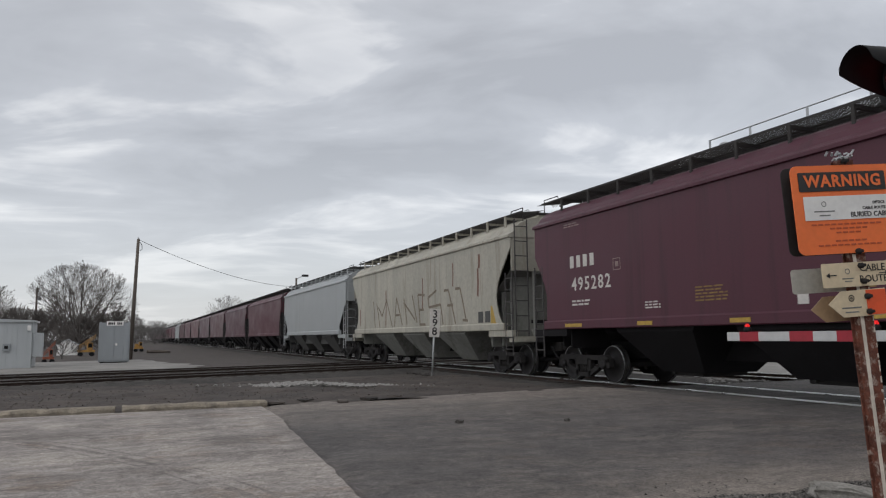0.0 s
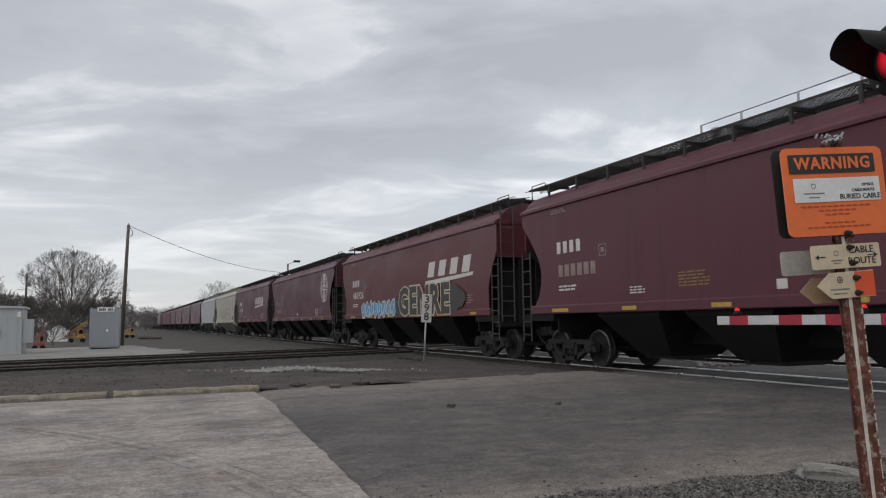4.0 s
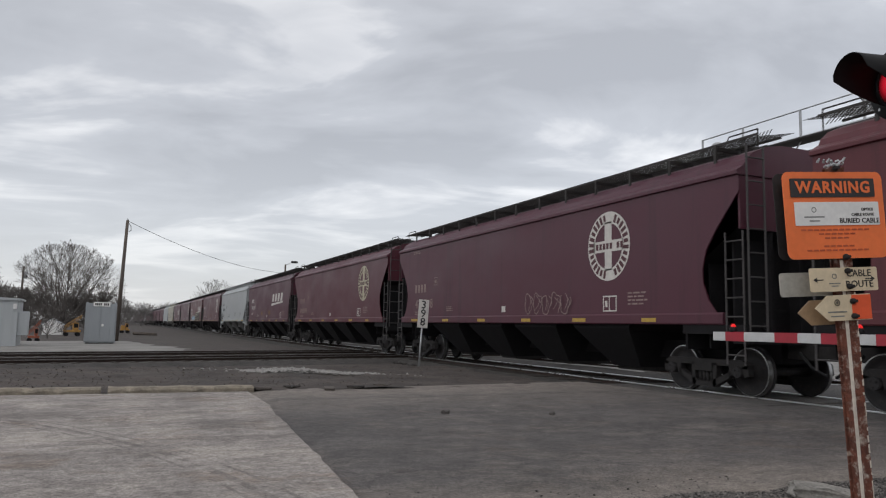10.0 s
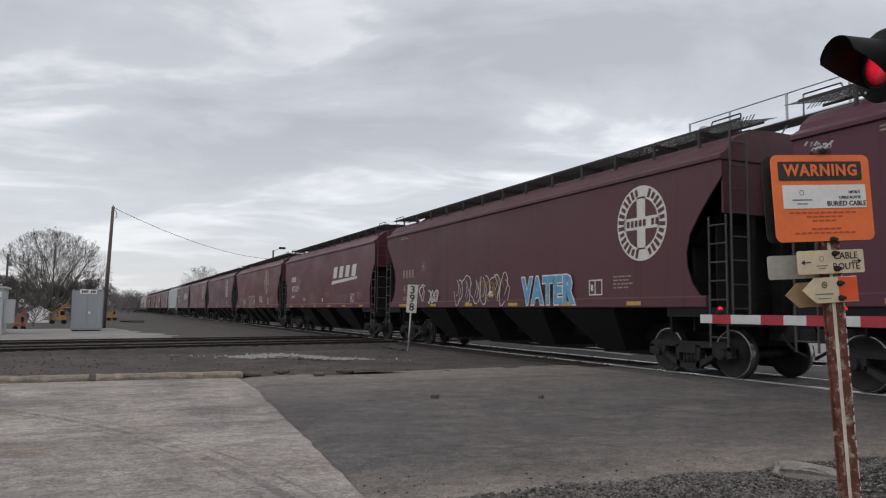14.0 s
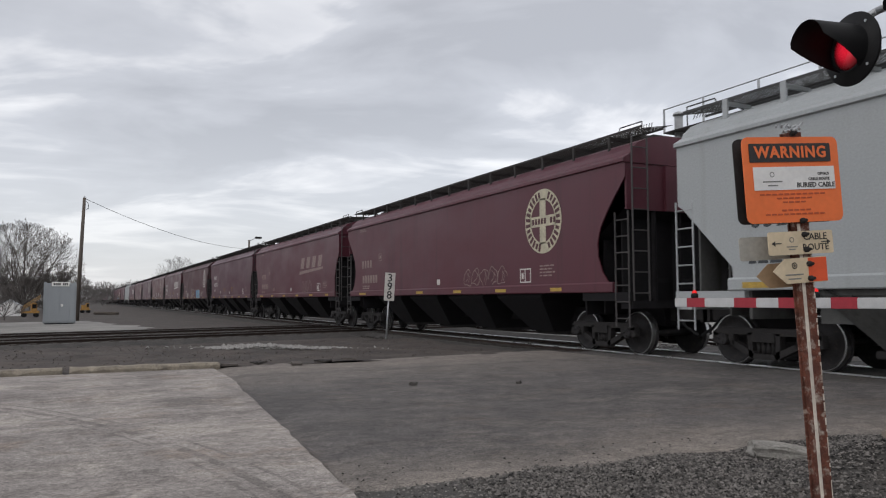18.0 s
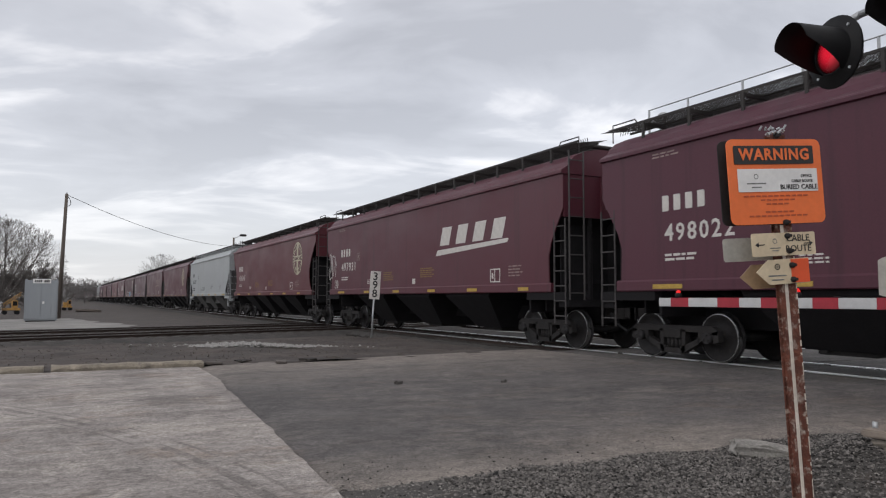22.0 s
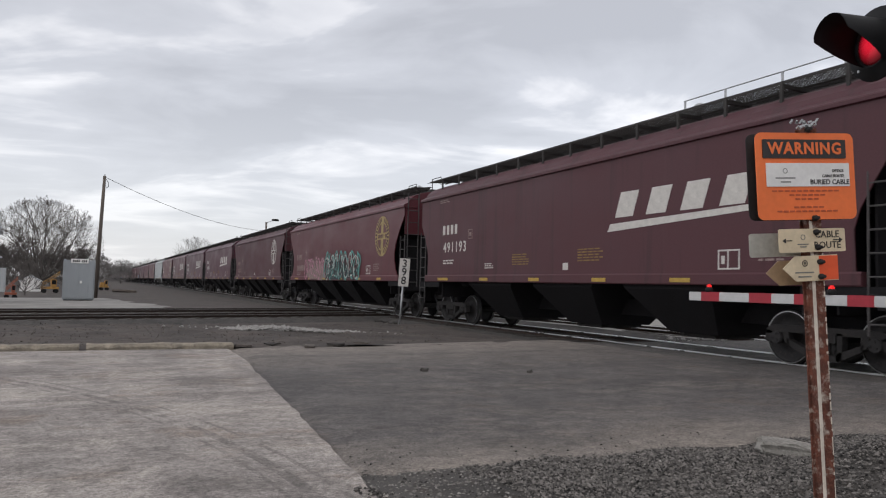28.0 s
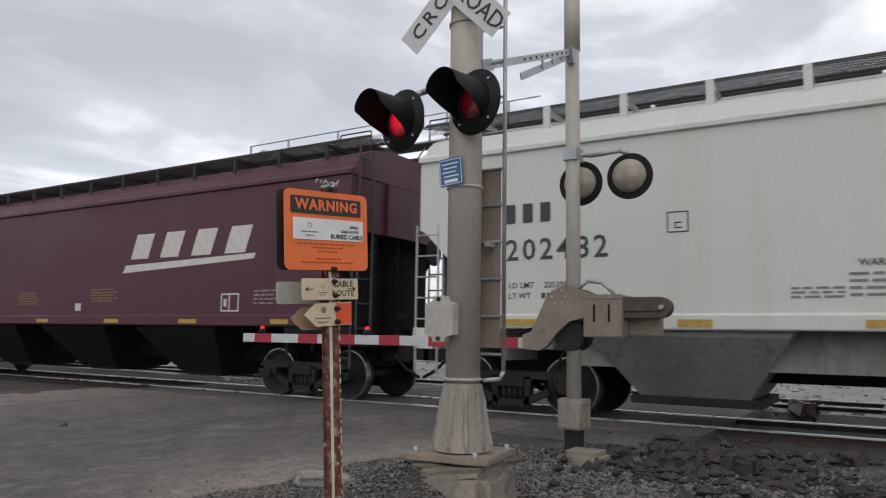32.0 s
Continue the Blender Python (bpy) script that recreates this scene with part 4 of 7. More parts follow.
def flat(shapes, depth=0.003):
    """Flat outlines (along, up) as one thin mesh."""
    bm = bmesh.new()
    for sh in shapes:
        prism(bm, sh, 0, depth, 2)
    return bm


def rect(x0, x1, y0, y1, slant=0.0):
    return [(x0, y0), (x1, y0), (x1 + slant * (y1 - y0), y1), (x0 + slant * (y1 - y0), y1)]


MARK = {}


def mark(name, car, back, z, shapes, material, key=None, lift=0.004):
    """A painted mark on the car's near side; alike marks share one mesh."""
    if key is None or key not in MARK:
        ob = part(name, flat(shapes), material, car)
        if key:
            MARK[key] = ob.data
    else:
        ob = shared(name, MARK[key], car)
    ob.matrix_basis = on_side(car, back, z, lift)
    return ob


def initials(car, back, z, material, h=0.30, count=4):
    """Company letters as plain upright bars of their size."""
    w = h * 0.56
    for k in range(count):
        mark("initial_bar", car, back + k * h * 0.97, z, [[(0, 0), (w * 0.9, 0), (w, h * 0.08), (w, h * 0.92), (w * 0.9, h), (0, h)]], material, ("ini", material.name, h))


def number(car, back, z, digits, material, size=0.42):
    step = size * 0.615
    for k, ch in enumerate(digits):
        ob = shared("digit", text_mesh(ch, size, material, 0.013), car)
        ob.matrix_basis = on_side(car, back + (k - (len(digits) - 1) / 2) * step, z)


def wedge_logo(car, back, material, s=1.0):
    """Four slanted blocks over a long tapering bar."""
    mark("logo_underline", car, back, 2.50, [[(0, -0.02), (0.10, 0.15), (3.95 * s, 0.26), (3.9 * s, 0.15)]], material, ("underline", material.name, s))
    for k in range(4):
        mark("logo_block", car, back + 0.26 + k * 0.95 * s, 2.78, [rect(0, 0.56 * s, 0, 0.54, 0.36)], material, ("block", material.name, s))


def ring(r0, r1, squash, n=28):
    out = []
    for k in range(n):
        a, b = 2 * math.pi * k / n, 2 * math.pi * (k + 1) / n
        out.append([(math.cos(q) * r * squash, math.sin(q) * r) for q, r in ((a, r0), (b, r0), (b, r1), (a, r1))])
    return out


def oval_logo(car, back, material):
    """A broad round band with a cross inside; the words on it are left as plain dark bars."""
    shapes = ring(0.53, 0.80, 0.98, 40)
    shapes += [rect(-0.13, 0.13, -0.56, -0.13), rect(-0.13, 0.13, 0.13, 0.56), rect(-0.55, 0.55, -0.13, 0.13)]
    mark("oval_logo", car, back, 3.12, shapes, material, ("oval", material.name))
    bars = []
    for k in range(30):
        if k in (6, 7, 22, 23):
            continue
        a = 2 * math.pi * (k + 0.5) / 30
        c, s = math.cos(a), math.sin(a)
        h = 0.095 if k % 4 else 0.075
        bars.append([(0.98 * (c * r - s * w), s * r + c * w) for r, w in ((0.665 - h, -0.042), (0.665 + h, -0.042), (0.665 + h, 0.042), (0.665 - h, 0.042))])
    bars += [rect(-0.46 + 0.13 * k, -0.37 + 0.13 * k, -0.07, 0.07) for k in range(8) if k != 5]
    mark("oval_print", car, back, 3.12, bars, MAROON_BROWN, "ovalprint", lift=0.0085)


def lines_of_print(name, car, back, z, rows, width, material, h=0.045, gap=0.085, seed=1):
    rng = random.Random(seed)
    shapes = []
    for r in range(rows):
        x = 0.0
        while x < width * rng.uniform(0.75, 1.0):
            w = rng.uniform(0.08, 0.24)
            shapes.append(rect(x, min(x + w, width), -r * gap, -r * gap + h))
            x += w + 0.04
    mark(name, car, back, z, shapes, material, (name, rows, width, material.name, seed))


def ribbon(pts, w):
    """A brush stroke through the points: its two edges."""
    left, right = [], []
    for k, (x, y) in enumerate(pts):
        a, b = pts[max(0, k - 1)], pts[min(len(pts) - 1, k + 1)]
        L = math.hypot(b[0] - a[0], b[1] - a[1]) or 1
        nx, ny = -(b[1] - a[1]) / L * w, (b[0] - a[0]) / L * w
        left.append((x + nx, y + ny))
        right.append((x - nx, y - ny))
    return left, right


def strokes_mesh(strokes):
    """Brush strokes, each laid a hair above the one before."""
    bm = bmesh.new()
    for k, (left, right) in enumerate(strokes):
        z = 0.0004 * k
        a = [bm.verts.new((*p, z)) for p in left]
        b = [bm.verts.new((*p, z)) for p in right]
        for i in range(len(a) - 1):
            bm.faces.new((b[i], b[i + 1], a[i + 1], a[i]))
    return bm


def tag_paint(car, back, z, width, height, glyphs, seed, ink, fill=None, thick=0.035, lift=0.039):
    """A sprayed tag: looping strokes, if wanted over filled blobs."""
    rng = random.Random(seed)
    cell = width / glyphs
    strokes, blobs = [], []
    for g in range(glyphs):
        x0 = g * cell
        cx, cy = x0 + cell * 0.5, height * rng.uniform(0.45, 0.55)
        n = 22
        lean, kind = rng.uniform(-0.2, 0.35), rng.random()
        turn = 2 * math.pi if fill else rng.uniform(3.8, 5.6)
        start = rng.uniform(0, 6.28)
        pts = []
        for k in range(n + 1):
            a = start + turn * k / n
            r = 0.50 + 0.07 * math.sin(3 * a + kind * 9) + 0.04 * math.sin(5 * a + kind * 20)
            y = cy + math.sin(a) * height * r
            pts.append((cx + math.cos(a) * cell * r + lean * (y - cy) * 0.5, y))
        strokes.append(ribbon(pts, thick))
        x1, x2 = x0 + cell * rng.uniform(0.2, 0.5), x0 + cell * rng.uniform(0.5, 0.8)
        strokes.append(ribbon([(x1, height * rng.uniform(0.15, 0.3)), ((x1 + x2) / 2 + 0.1 * cell, height * rng.uniform(0.4, 0.6)), (x2, height * rng.uniform(0.7, 0.85))], thick * 0.8))
        if not fill:
            strokes.append(ribbon([(x2, height * rng.uniform(0.0, 0.3)), (x2 + 0.2 * cell, height * 0.5), (x1 + 0.1 * cell, height * rng.uniform(0.8, 1.0))], thick * 0.8))
        blobs.append(pts[:-1])
    per = len(strokes) // glyphs
    for g in range(glyphs):
        if fill:
            bm = bmesh.new()
            bm.faces.new([bm.verts.new((*p, 0.0004 * g)) for p in blobs[g]])
            bmesh.ops.recalc_face_normals(bm, faces=bm.faces[:])
            part("tag_fill", bm, fill, car).matrix_basis = on_side(car, back, z, lift)
        part("tag_outline", strokes_mesh(strokes[g * per:(g + 1) * per]), ink, car).matrix_basis = on_side(car, back, z, lift + 0.0045 + 0.0012 * (g % 2))


TAG_WHITE = mat("white_spray_paint", (0.60, 0.58, 0.55), 0.6, 0, 0.2, 4, 0, 30)
TAG_BLUE = mat("pale_blue_spray_paint", (0.10, 0.30, 0.48), 0.6, 0, 0.25, 4, 0, 30)
TAG_CREAM = mat("cream_spray_paint", (0.50, 0.46, 0.34), 0.6, 0, 0.25, 4, 0, 30)
TAG_DARK = mat("dark_spray_paint", (0.02, 0.02, 0.025), 0.6, 0, 0.25, 4, 0, 30)
TAG_TEAL = mat("teal_spray_paint", (0.10, 0.30, 0.27), 0.6, 0, 0.25, 4, 0, 30)
TAG_PINK = mat("pink_spray_paint", (0.50, 0.22, 0.30), 0.6, 0, 0.25, 4, 0, 30)
TAG_BROWN = mat("rust_brown_drips", (0.20, 0.165, 0.125), 0.8, 0, 0.3, 3, 0, 30)
OVAL_FADED = mat("worn_white_logo", (0.36, 0.30, 0.275), 0.7, 0, 0.4, 4, 0, 30, (0.16, 0.10, 0.10), 0.04)
OVAL_TAN = mat("worn_tan_logo", (0.27, 0.205, 0.135), 0.7, 0, 0.35, 4, 0, 30, (0.15, 0.09, 0.08), 0.04)
OVAL_YELLOW = mat("faded_yellow_logo", (0.36, 0.27, 0.12), 0.7, 0, 0.25, 5, 0, 30)

# car: (initials and number colour, number, style of logo, its colour)
DRESS = {
    0: (WHITE, "495282", "wedge", WHITE), 1: (PALE, "", "oval", WHITE), 2: (WHITE, "486926", "wedge", WHITE), 3: (WHITE, "", "oval", WHITE),
    5: (WHITE, "496878", "wedge", WHITE), 6: (PALE, "", "oval", TAG_CREAM), 7: (PALE, "479748", "oval", WHITE), 8: (PALE, "", "oval", OVAL_FADED),
    9: (WHITE, "477159", "wedge", WHITE), 10: (PALE, "472560", "oval", WHITE), 11: (WHITE, "489771", "", WHITE), 12: (PALE, "", "wedge", PALE),
    13: (PALE, "", "oval", TAG_CREAM), 15: (WHITE, "476345", "oval", TAG_CREAM), 16: (WHITE, "497931", "wedge", WHITE), 17: (WHITE, "498022", "wedge", WHITE),
    18: (WHITE, "477449", "wedge", WHITE), 19: (PALE, "476871", "oval", WHITE), 20: (PALE, "", "oval", OVAL_YELLOW), 21: (WHITE, "491193", "wedge", WHITE),
    22: (WHITE, "496879", "wedge", WHITE), 23: (PALE, "479003", "oval", OVAL_TAN), 24: (WHITE, "496772", "wedge", WHITE),
}
for k, (ink, digits, logo, paint) in DRESS.items():
    car = TRAIN[k]
    low = 0.42 if ink is PALE else 0.0
    initials(car, 1.75, 2.86 - low, ink)
    if digits:
        number(car, 2.62, 2.43 - low, digits, ink, 0.46)
    else:
        for q in range(6):
            mark("number_mark", car, 1.8 + q * 0.28, 2.27 - low, [rect(0, 0.2, 0, 0.3)], PALE, "nobar")
    if logo == "wedge":
        wedge_logo(car, 11.0 if k == 2 else 10.3, paint, 1.04)
    elif logo == "oval":
        oval_logo(car, {1: 15.45, 6: 14.35, 7: 13.7, 8: 12.95, 10: 15.35, 13: 14.55, 20: 15.3, 23: 15.3}.get(k, 14.75), paint)
    lines_of_print("small_print", car, 1.8, 2.0 - low * 0.7, 2, 0.9, ink, seed=3)
    if ink is WHITE:
        lines_of_print("warning_print", car, 6.2, 2.08, 5, 0.85, WARN, 0.03, 0.065, seed=5)
        lines_of_print("caution_print", car, 9.2, 2.12, 5, 0.95, WARN, 0.03, 0.065, seed=6)
    lines_of_print("repair_print", car, 4.65, 1.86, 3, 0.5, ink, 0.03, 0.06, seed=7)
    lines_of_print("data_print", car, 14.4, 2.0, 4, 0.65, PALE, 0.035, 0.08, seed=9)
    lines_of_print("top_stencil", car, 1.5, 3.98, 2, 0.75, PALE, 0.03, 0.06, seed=11)
    mark("label_frame", car, 13.5, 1.62, [rect(0, 0.5, 0, 0.03), rect(0, 0.5, 0.33, 0.36), rect(0, 0.03, 0.03, 0.33), rect(0.47, 0.5, 0.03, 0.33), rect(0.22, 0.25, 0.03, 0.33), rect(0.08, 0.16, 0.1, 0.25)], WHITE, "frame")
    mark("test_box", car, 3.55, 2.66, [rect(0, 0.28, 0, 0.02), rect(0, 0.28, 0.26, 0.28), rect(0, 0.02, 0.02, 0.26), rect(0.26, 0.28, 0.02, 0.26), rect(0.08, 0.2, 0.08, 0.2)], PALE, "testbox")
    mark("white_label", car, 8.6, 1.66, [rect(0, 0.22, 0, 0.17)], WHITE, "wl")
    for b, w in ((1.5, 0.75), (4.4, 0.5), (7.1, 0.5), (9.8, 0.5), (12.3, 0.55), (14.9, 0.45)):
        mark("yellow_reflector", car, b, SILL + 0.045, [rect(0, w, 0, 0.085)], YELLOW, ("yr", w), lift=0.042)

for k in (4, 14, 25):
    car = TRAIN[k]
    ink = DARKINK
    initials(car, 1.60, 2.95, ink, 0.30 if k == 25 else 0.26, 3)
    number(car, 2.42, 2.52, {4: "600806", 14: "652557", 25: "202482"}[k], ink, 0.46 if k == 25 else 0.42)
    if k == 25:
        for words, b, z in (("LD LMT", 1.87, 1.99), ("225300", 2.43, 1.99), ("LT WT", 1.84, 1.83)):
            shared("load_word", text_mesh(words, 0.125, ink, 0.008), car).matrix_basis = on_side(car, b, z)
        mark("load_number", car, 2.2, 1.79, [rect(q * 0.09, q * 0.09 + 0.065, 0, 0.085) for q in range(5)], ink)
    else:
        lines_of_print("load_print", car, 1.62, 1.95, 2, 1.0, ink, 0.07, 0.16, seed=2)
    lines_of_print("repair_print", car, 5.6, 1.86, 3, 0.6, SOFTINK, 0.028, 0.055, seed=4)
    lines_of_print("warning_print", car, 6.25, 2.02, 4, 1.1, SOFTINK, 0.035, 0.085, seed=6)
    lines_of_print("data_print", car, 9.9, 2.15, 5, 0.8, SOFTINK, 0.03, 0.07, seed=8)
    lines_of_print("service_print", car, 13.2, 2.1, 5, 0.7, SOFTINK, 0.03, 0.07, seed=10)
    mark("test_box", car, 4.08, 2.67, [rect(0, 0.29, 0, 0.015), rect(0, 0.29, 0.275, 0.29), rect(0, 0.015, 0.015, 0.275), rect(0.275, 0.29, 0.015, 0.275), rect(0.1, 0.2, 0.06, 0.075), rect(0.1, 0.115, 0.075, 0.13), rect(0.1, 0.2, 0.13, 0.145)], ink, "testboxdark")
    if k == 25:
        ob = shared("warning_word", text_mesh("WARNING", 0.12, DARKINK, 0.02), car)
        ob.matrix_basis = on_side(car, 6.65, 2.17)
    for b, w in ((1.5, 0.7), (4.2, 0.45), (6.4, 0.45), (9.1, 0.7), (11.8, 0.6), (14.5, 1.0)):
        mark("yellow_reflector", car, b, SILL + 0.04, [rect(0, w, 0, 0.10)], YELLOW, ("yr2", w), lift=0.042)

# sprayed tags
def bubble_word(car, words, back, z, size, layers, wide=1.0, lean=0.0):
    """Sprayed letters in layers (name, boldness, lift, paint), the widest first."""
    for name, bold, lift, paint in layers:
        ob = shared(name, text_mesh(words, size, paint, bold, 0.002, 1.1), car)
        ob.matrix_basis = on_side(car, back, z, lift) @ Matrix.Rotation(radians(lean), 4, "Z") @ Matrix.Diagonal((wide, 1, 1, 1))


def cloud_patch(car, back, z, w, h, paint, seed):
    """A soft sprayed patch behind the letters."""
    rng = random.Random(seed)
    pts = []
    for k in range(26):
        a = 2 * math.pi * k / 26
        r = 1 + 0.14 * math.sin(3 * a + seed) + rng.uniform(-0.06, 0.06)
        pts.append((math.cos(a) * w / 2 * r, math.sin(a) * h / 2 * r))
    part("tag_cloud", flat([pts], 0.002), paint, car).matrix_basis = on_side(car, back, z, 0.0385)


def two_tone_spray(name, top, foot, at):
    """Spray paint that changes from one tone to another across the letters."""
    ma = mat(name, top, 0.6, 0, 0.2, 2, 0, 30)
    n, l = ma.node_tree.nodes, ma.node_tree.links
    co, sep, r, m = n.new("ShaderNodeTexCoord"), n.new("ShaderNodeSeparateXYZ"), n.new("ShaderNodeMapRange"), n.new("ShaderNodeMixRGB")
    l.new(co.outputs["Object"], sep.inputs[0])
    l.new(sep.outputs[1], r.inputs[0])
    r.inputs[1].default_value, r.inputs[2].default_value = at - 0.12, at + 0.12
    was = n["Principled BSDF"].inputs["Base Color"].links[0].from_socket
    m.inputs[1].default_value = (*foot, 1)
    l.new(r.outputs[0], m.inputs[0]), l.new(was, m.inputs[2])
    l.new(m.outputs[0], n["Principled BSDF"].inputs["Base Color"])
    return ma


TAG_SLATE = mat("dark_teal_spray_paint", (0.042, 0.058, 0.066), 0.7, 0, 0.4, 2, 0, 30)
TAG_SOOT = mat("dark_grey_spray_paint", (0.052, 0.046, 0.044), 0.6, 0, 0.3, 3, 0, 30, (0.10, 0.09, 0.085), 0.0)
PLAK_FILL = two_tone_spray("yellow_to_pink_spray_paint", (0.44, 0.42, 0.22), (0.45, 0.19, 0.27), 0.02)
tag_paint(TRAIN[2], 3.3, 1.42, 4.6, 0.66, 8, 21, TAG_WHITE, TAG_BLUE, 0.03)
cloud_patch(TRAIN[2], 8.1, 1.85, 1.2, 0.8, TAG_SLATE, 5)
cloud_patch(TRAIN[2], 13.8, 1.95, 1.4, 0.9, TAG_SOOT, 8)
bubble_word(TRAIN[2], "GENRE", 10.8, 1.93, 1.40, (("tag_halo", 0.085, 0.040, TAG_CREAM), ("tag_letters", 0.045, 0.046, TAG_SOOT)), 1.07)
tag_paint(TRAIN[8], 3.8, 1.62, 1.4, 0.40, 4, 23, TAG_WHITE, None, 0.018)
tag_paint(TRAIN[8], 10.6, 1.70, 1.3, 0.45, 3, 25, TAG_WHITE, None, 0.025)
bubble_word(TRAIN[8], "POPS", 7.6, 1.76, 1.05, (("tag_outline", 0.085, 0.040, TAG_WHITE), ("tag_letters", 0.045, 0.046, MAROON_RED)))
tag_paint(TRAIN[7], 10.0, 1.60, 2.2, 0.5, 5, 26, PALE, None, 0.012)
tag_paint(TRAIN[9], 11.5, 1.60, 1.6, 0.35, 4, 27, PALE, None, 0.012)
tag_paint(TRAIN[10], 3.5, 1.62, 0.5, 0.55, 1, 28, TAG_WHITE, None, 0.022)
tag_paint(TRAIN[10], 4.2, 1.52, 0.9, 0.40, 3, 33, TAG_WHITE, None, 0.025)
tag_paint(TRAIN[10], 6.3, 1.46, 3.6, 0.85, 6, 29, TAG_WHITE, None, 0.014)
tag_paint(TRAIN[10], 8.0, 1.52, 1.5, 0.6, 3, 37, WARN, None, 0.02)
bubble_word(TRAIN[10], "VATER", 11.75, 1.74, 0.92, (("tag_outline", 0.085, 0.040, TAG_WHITE), ("tag_letters", 0.045, 0.046, TAG_BLUE)), 0.80)
tag_paint(TRAIN[13], 10.5, 1.60, 2.4, 0.45, 5, 31, PALE, None, 0.012)
tag_paint(TRAIN[12], 10.9, 1.62, 1.8, 0.5, 4, 38, PALE, None, 0.012)
tag_paint(TRAIN[16], 0.35, 2.0, 0.9, 1.0, 2, 32, TAG_WHITE, None, 0.018)
tag_paint(TRAIN[16], 1.1, 1.62, 0.4, 0.3, 2, 41, TAG_WHITE, None, 0.016)
tag_paint(TRAIN[18], 4.3, 1.62, 1.0, 0.35, 4, 34, TAG_WHITE, None, 0.012)
# a long tangle of letters, pale pink running into teal
cloud_patch(TRAIN[20], 9.6, 1.78, 3.6, 0.85, TAG_SLATE, 3)
cloud_patch(TRAIN[20], 6.0, 1.72, 3.6, 0.75, PALE, 4)
for level, (seed, paint, back, width, height, thick) in enumerate(((35, TAG_PINK, 3.6, 4.4, 0.95, 0.045), (42, PALE, 3.8, 4.2, 0.9, 0.04), (36, TAG_TEAL, 7.4, 5.4, 1.15, 0.055), (43, TAG_WHITE, 7.6, 5.0, 1.0, 0.022), (44, TAG_DARK, 7.5, 5.0, 0.8, 0.04))):
    tag_paint(TRAIN[20], back, 1.48, width, height, 7, seed, paint, None, thick, 0.040 + 0.003 * level)
cloud_patch(TRAIN[22], 9.75, 1.92, 1.5, 0.75, TAG_SLATE, 6)
cloud_patch(TRAIN[22], 5.3, 1.72, 0.8, 0.5, TAG_SLATE, 7)
bubble_word(TRAIN[22], "PLaK", 7.35, 1.93, 1.42, (("tag_outline", 0.066, 0.040, TAG_WHITE), ("tag_letters", 0.05, 0.046, PLAK_FILL)), 1.16, -2)
tag_paint(TRAIN[22], 3.9, 1.62, 0.9, 0.5, 3, 45, TAG_WHITE, None, 0.016)
lines_of_print("caution_print", TRAIN[22], 12.0, 1.98, 5, 1.2, WARN, 0.03, 0.065, seed=12)
# tall faded red letters, nearly the colour of the car
FADED_RED = mat("faded_red_brush_paint", (0.142, 0.036, 0.036), 0.7, 0, 0.3, 1.2, 0, 20, (0.100, 0.030, 0.033), 0.10, True)
for x, w, lines in ((3.3, 1.2, ((0.95, 0.95, 0.2, 0.8), (0.2, 0.8, 0.05, 0.15), (0.05, 0.15, 0.95, 0.02))), (5.3, 1.2, ((0, 0, 0.15, 1), (0.85, 0, 1, 1), (0.08, 0.5, 0.9, 0.5))),
                    (7.3, 1.1, ((0.5, 0, 0.5, 1), (0, 0.98, 1, 1.0), (0.05, 0, 0.9, 0.02))), (9.2, 1.5, ((0, 0, 0.2, 1), (0.2, 1, 0.8, 0), (0.8, 0, 1, 1.02))),
                    (11.5, 1.5, ((0, 0, 0.55, 1), (0.55, 1, 1, 0), (0.2, 0.38, 0.85, 0.38)))):
    strokes = [ribbon([(w * a, 1.55 * b), (w * (a + c) / 2 + 0.02, 0.775 * (b + d)), (w * c, 1.55 * d)], 0.085) for a, b, c, d in lines]
    part("painted_letter", strokes_mesh(strokes), FADED_RED, TRAIN[23]).matrix_basis = on_side(TRAIN[23], x, 1.98)
tag_paint(TRAIN[5], 7.4, 1.6, 0.7, 0.6, 2, 39, PALE, None, 0.012)
# a dripping hand-painted word on the tan car: (where it starts, width, strokes in a unit square)
tan_car = TRAIN[27]
WORD = ((3.4, 0.3, ((0, 1, 0.9, 0),)), (3.9, 2.2, ((0, 0.9, 0.2, 0), (0.1, 0.75, 0.35, 0.4), (0.35, 0.4, 0.62, 1), (0.62, 1, 0.98, 0))),
        (6.3, 1.0, ((0, 0, 0.3, 1), (0.3, 1, 1, 0.05), (0.1, 0.4, 0.7, 0.4))), (7.5, 1.5, ((0, 0.95, 0.25, 0.05), (0, 0.8, 0.85, 0.2), (0.65, 1, 1, 0.1))),
        (9.1, 0.8, ((0, 1, 0.3, 0), (0, 1, 0.9, 0.95), (0.15, 0.5, 0.8, 0.5), (0.3, 0.03, 1, 0.03))),
        (10.1, 1.5, ((0.6, 1.05, 0.05, 0.85), (0.05, 0.85, 0.1, 0.55), (0.1, 0.55, 0.85, 0.6), (0.85, 0.6, 1, 0.0))),
        (11.7, 1.0, ((0, 1, 0.4, 1), (0.4, 1, 1, 0), (0.3, 0.55, 0.8, 0.55))), (12.7, 1.0, ((0, 1, 0.4, 1), (0.4, 1, 0.85, 0.1), (0.6, 0.1, 1, 0.08))))
for x, w, lines in WORD:
    strokes = [ribbon([(w * a, 1.2 * b), (w * (a + c) / 2 + 0.02, 0.6 * (b + d)), (w * c, 1.2 * d)], 0.045) for a, b, c, d in lines]
    part("painted_letter", strokes_mesh(strokes), TAG_BROWN, tan_car).matrix_basis = on_side(tan_car, x, 1.6)
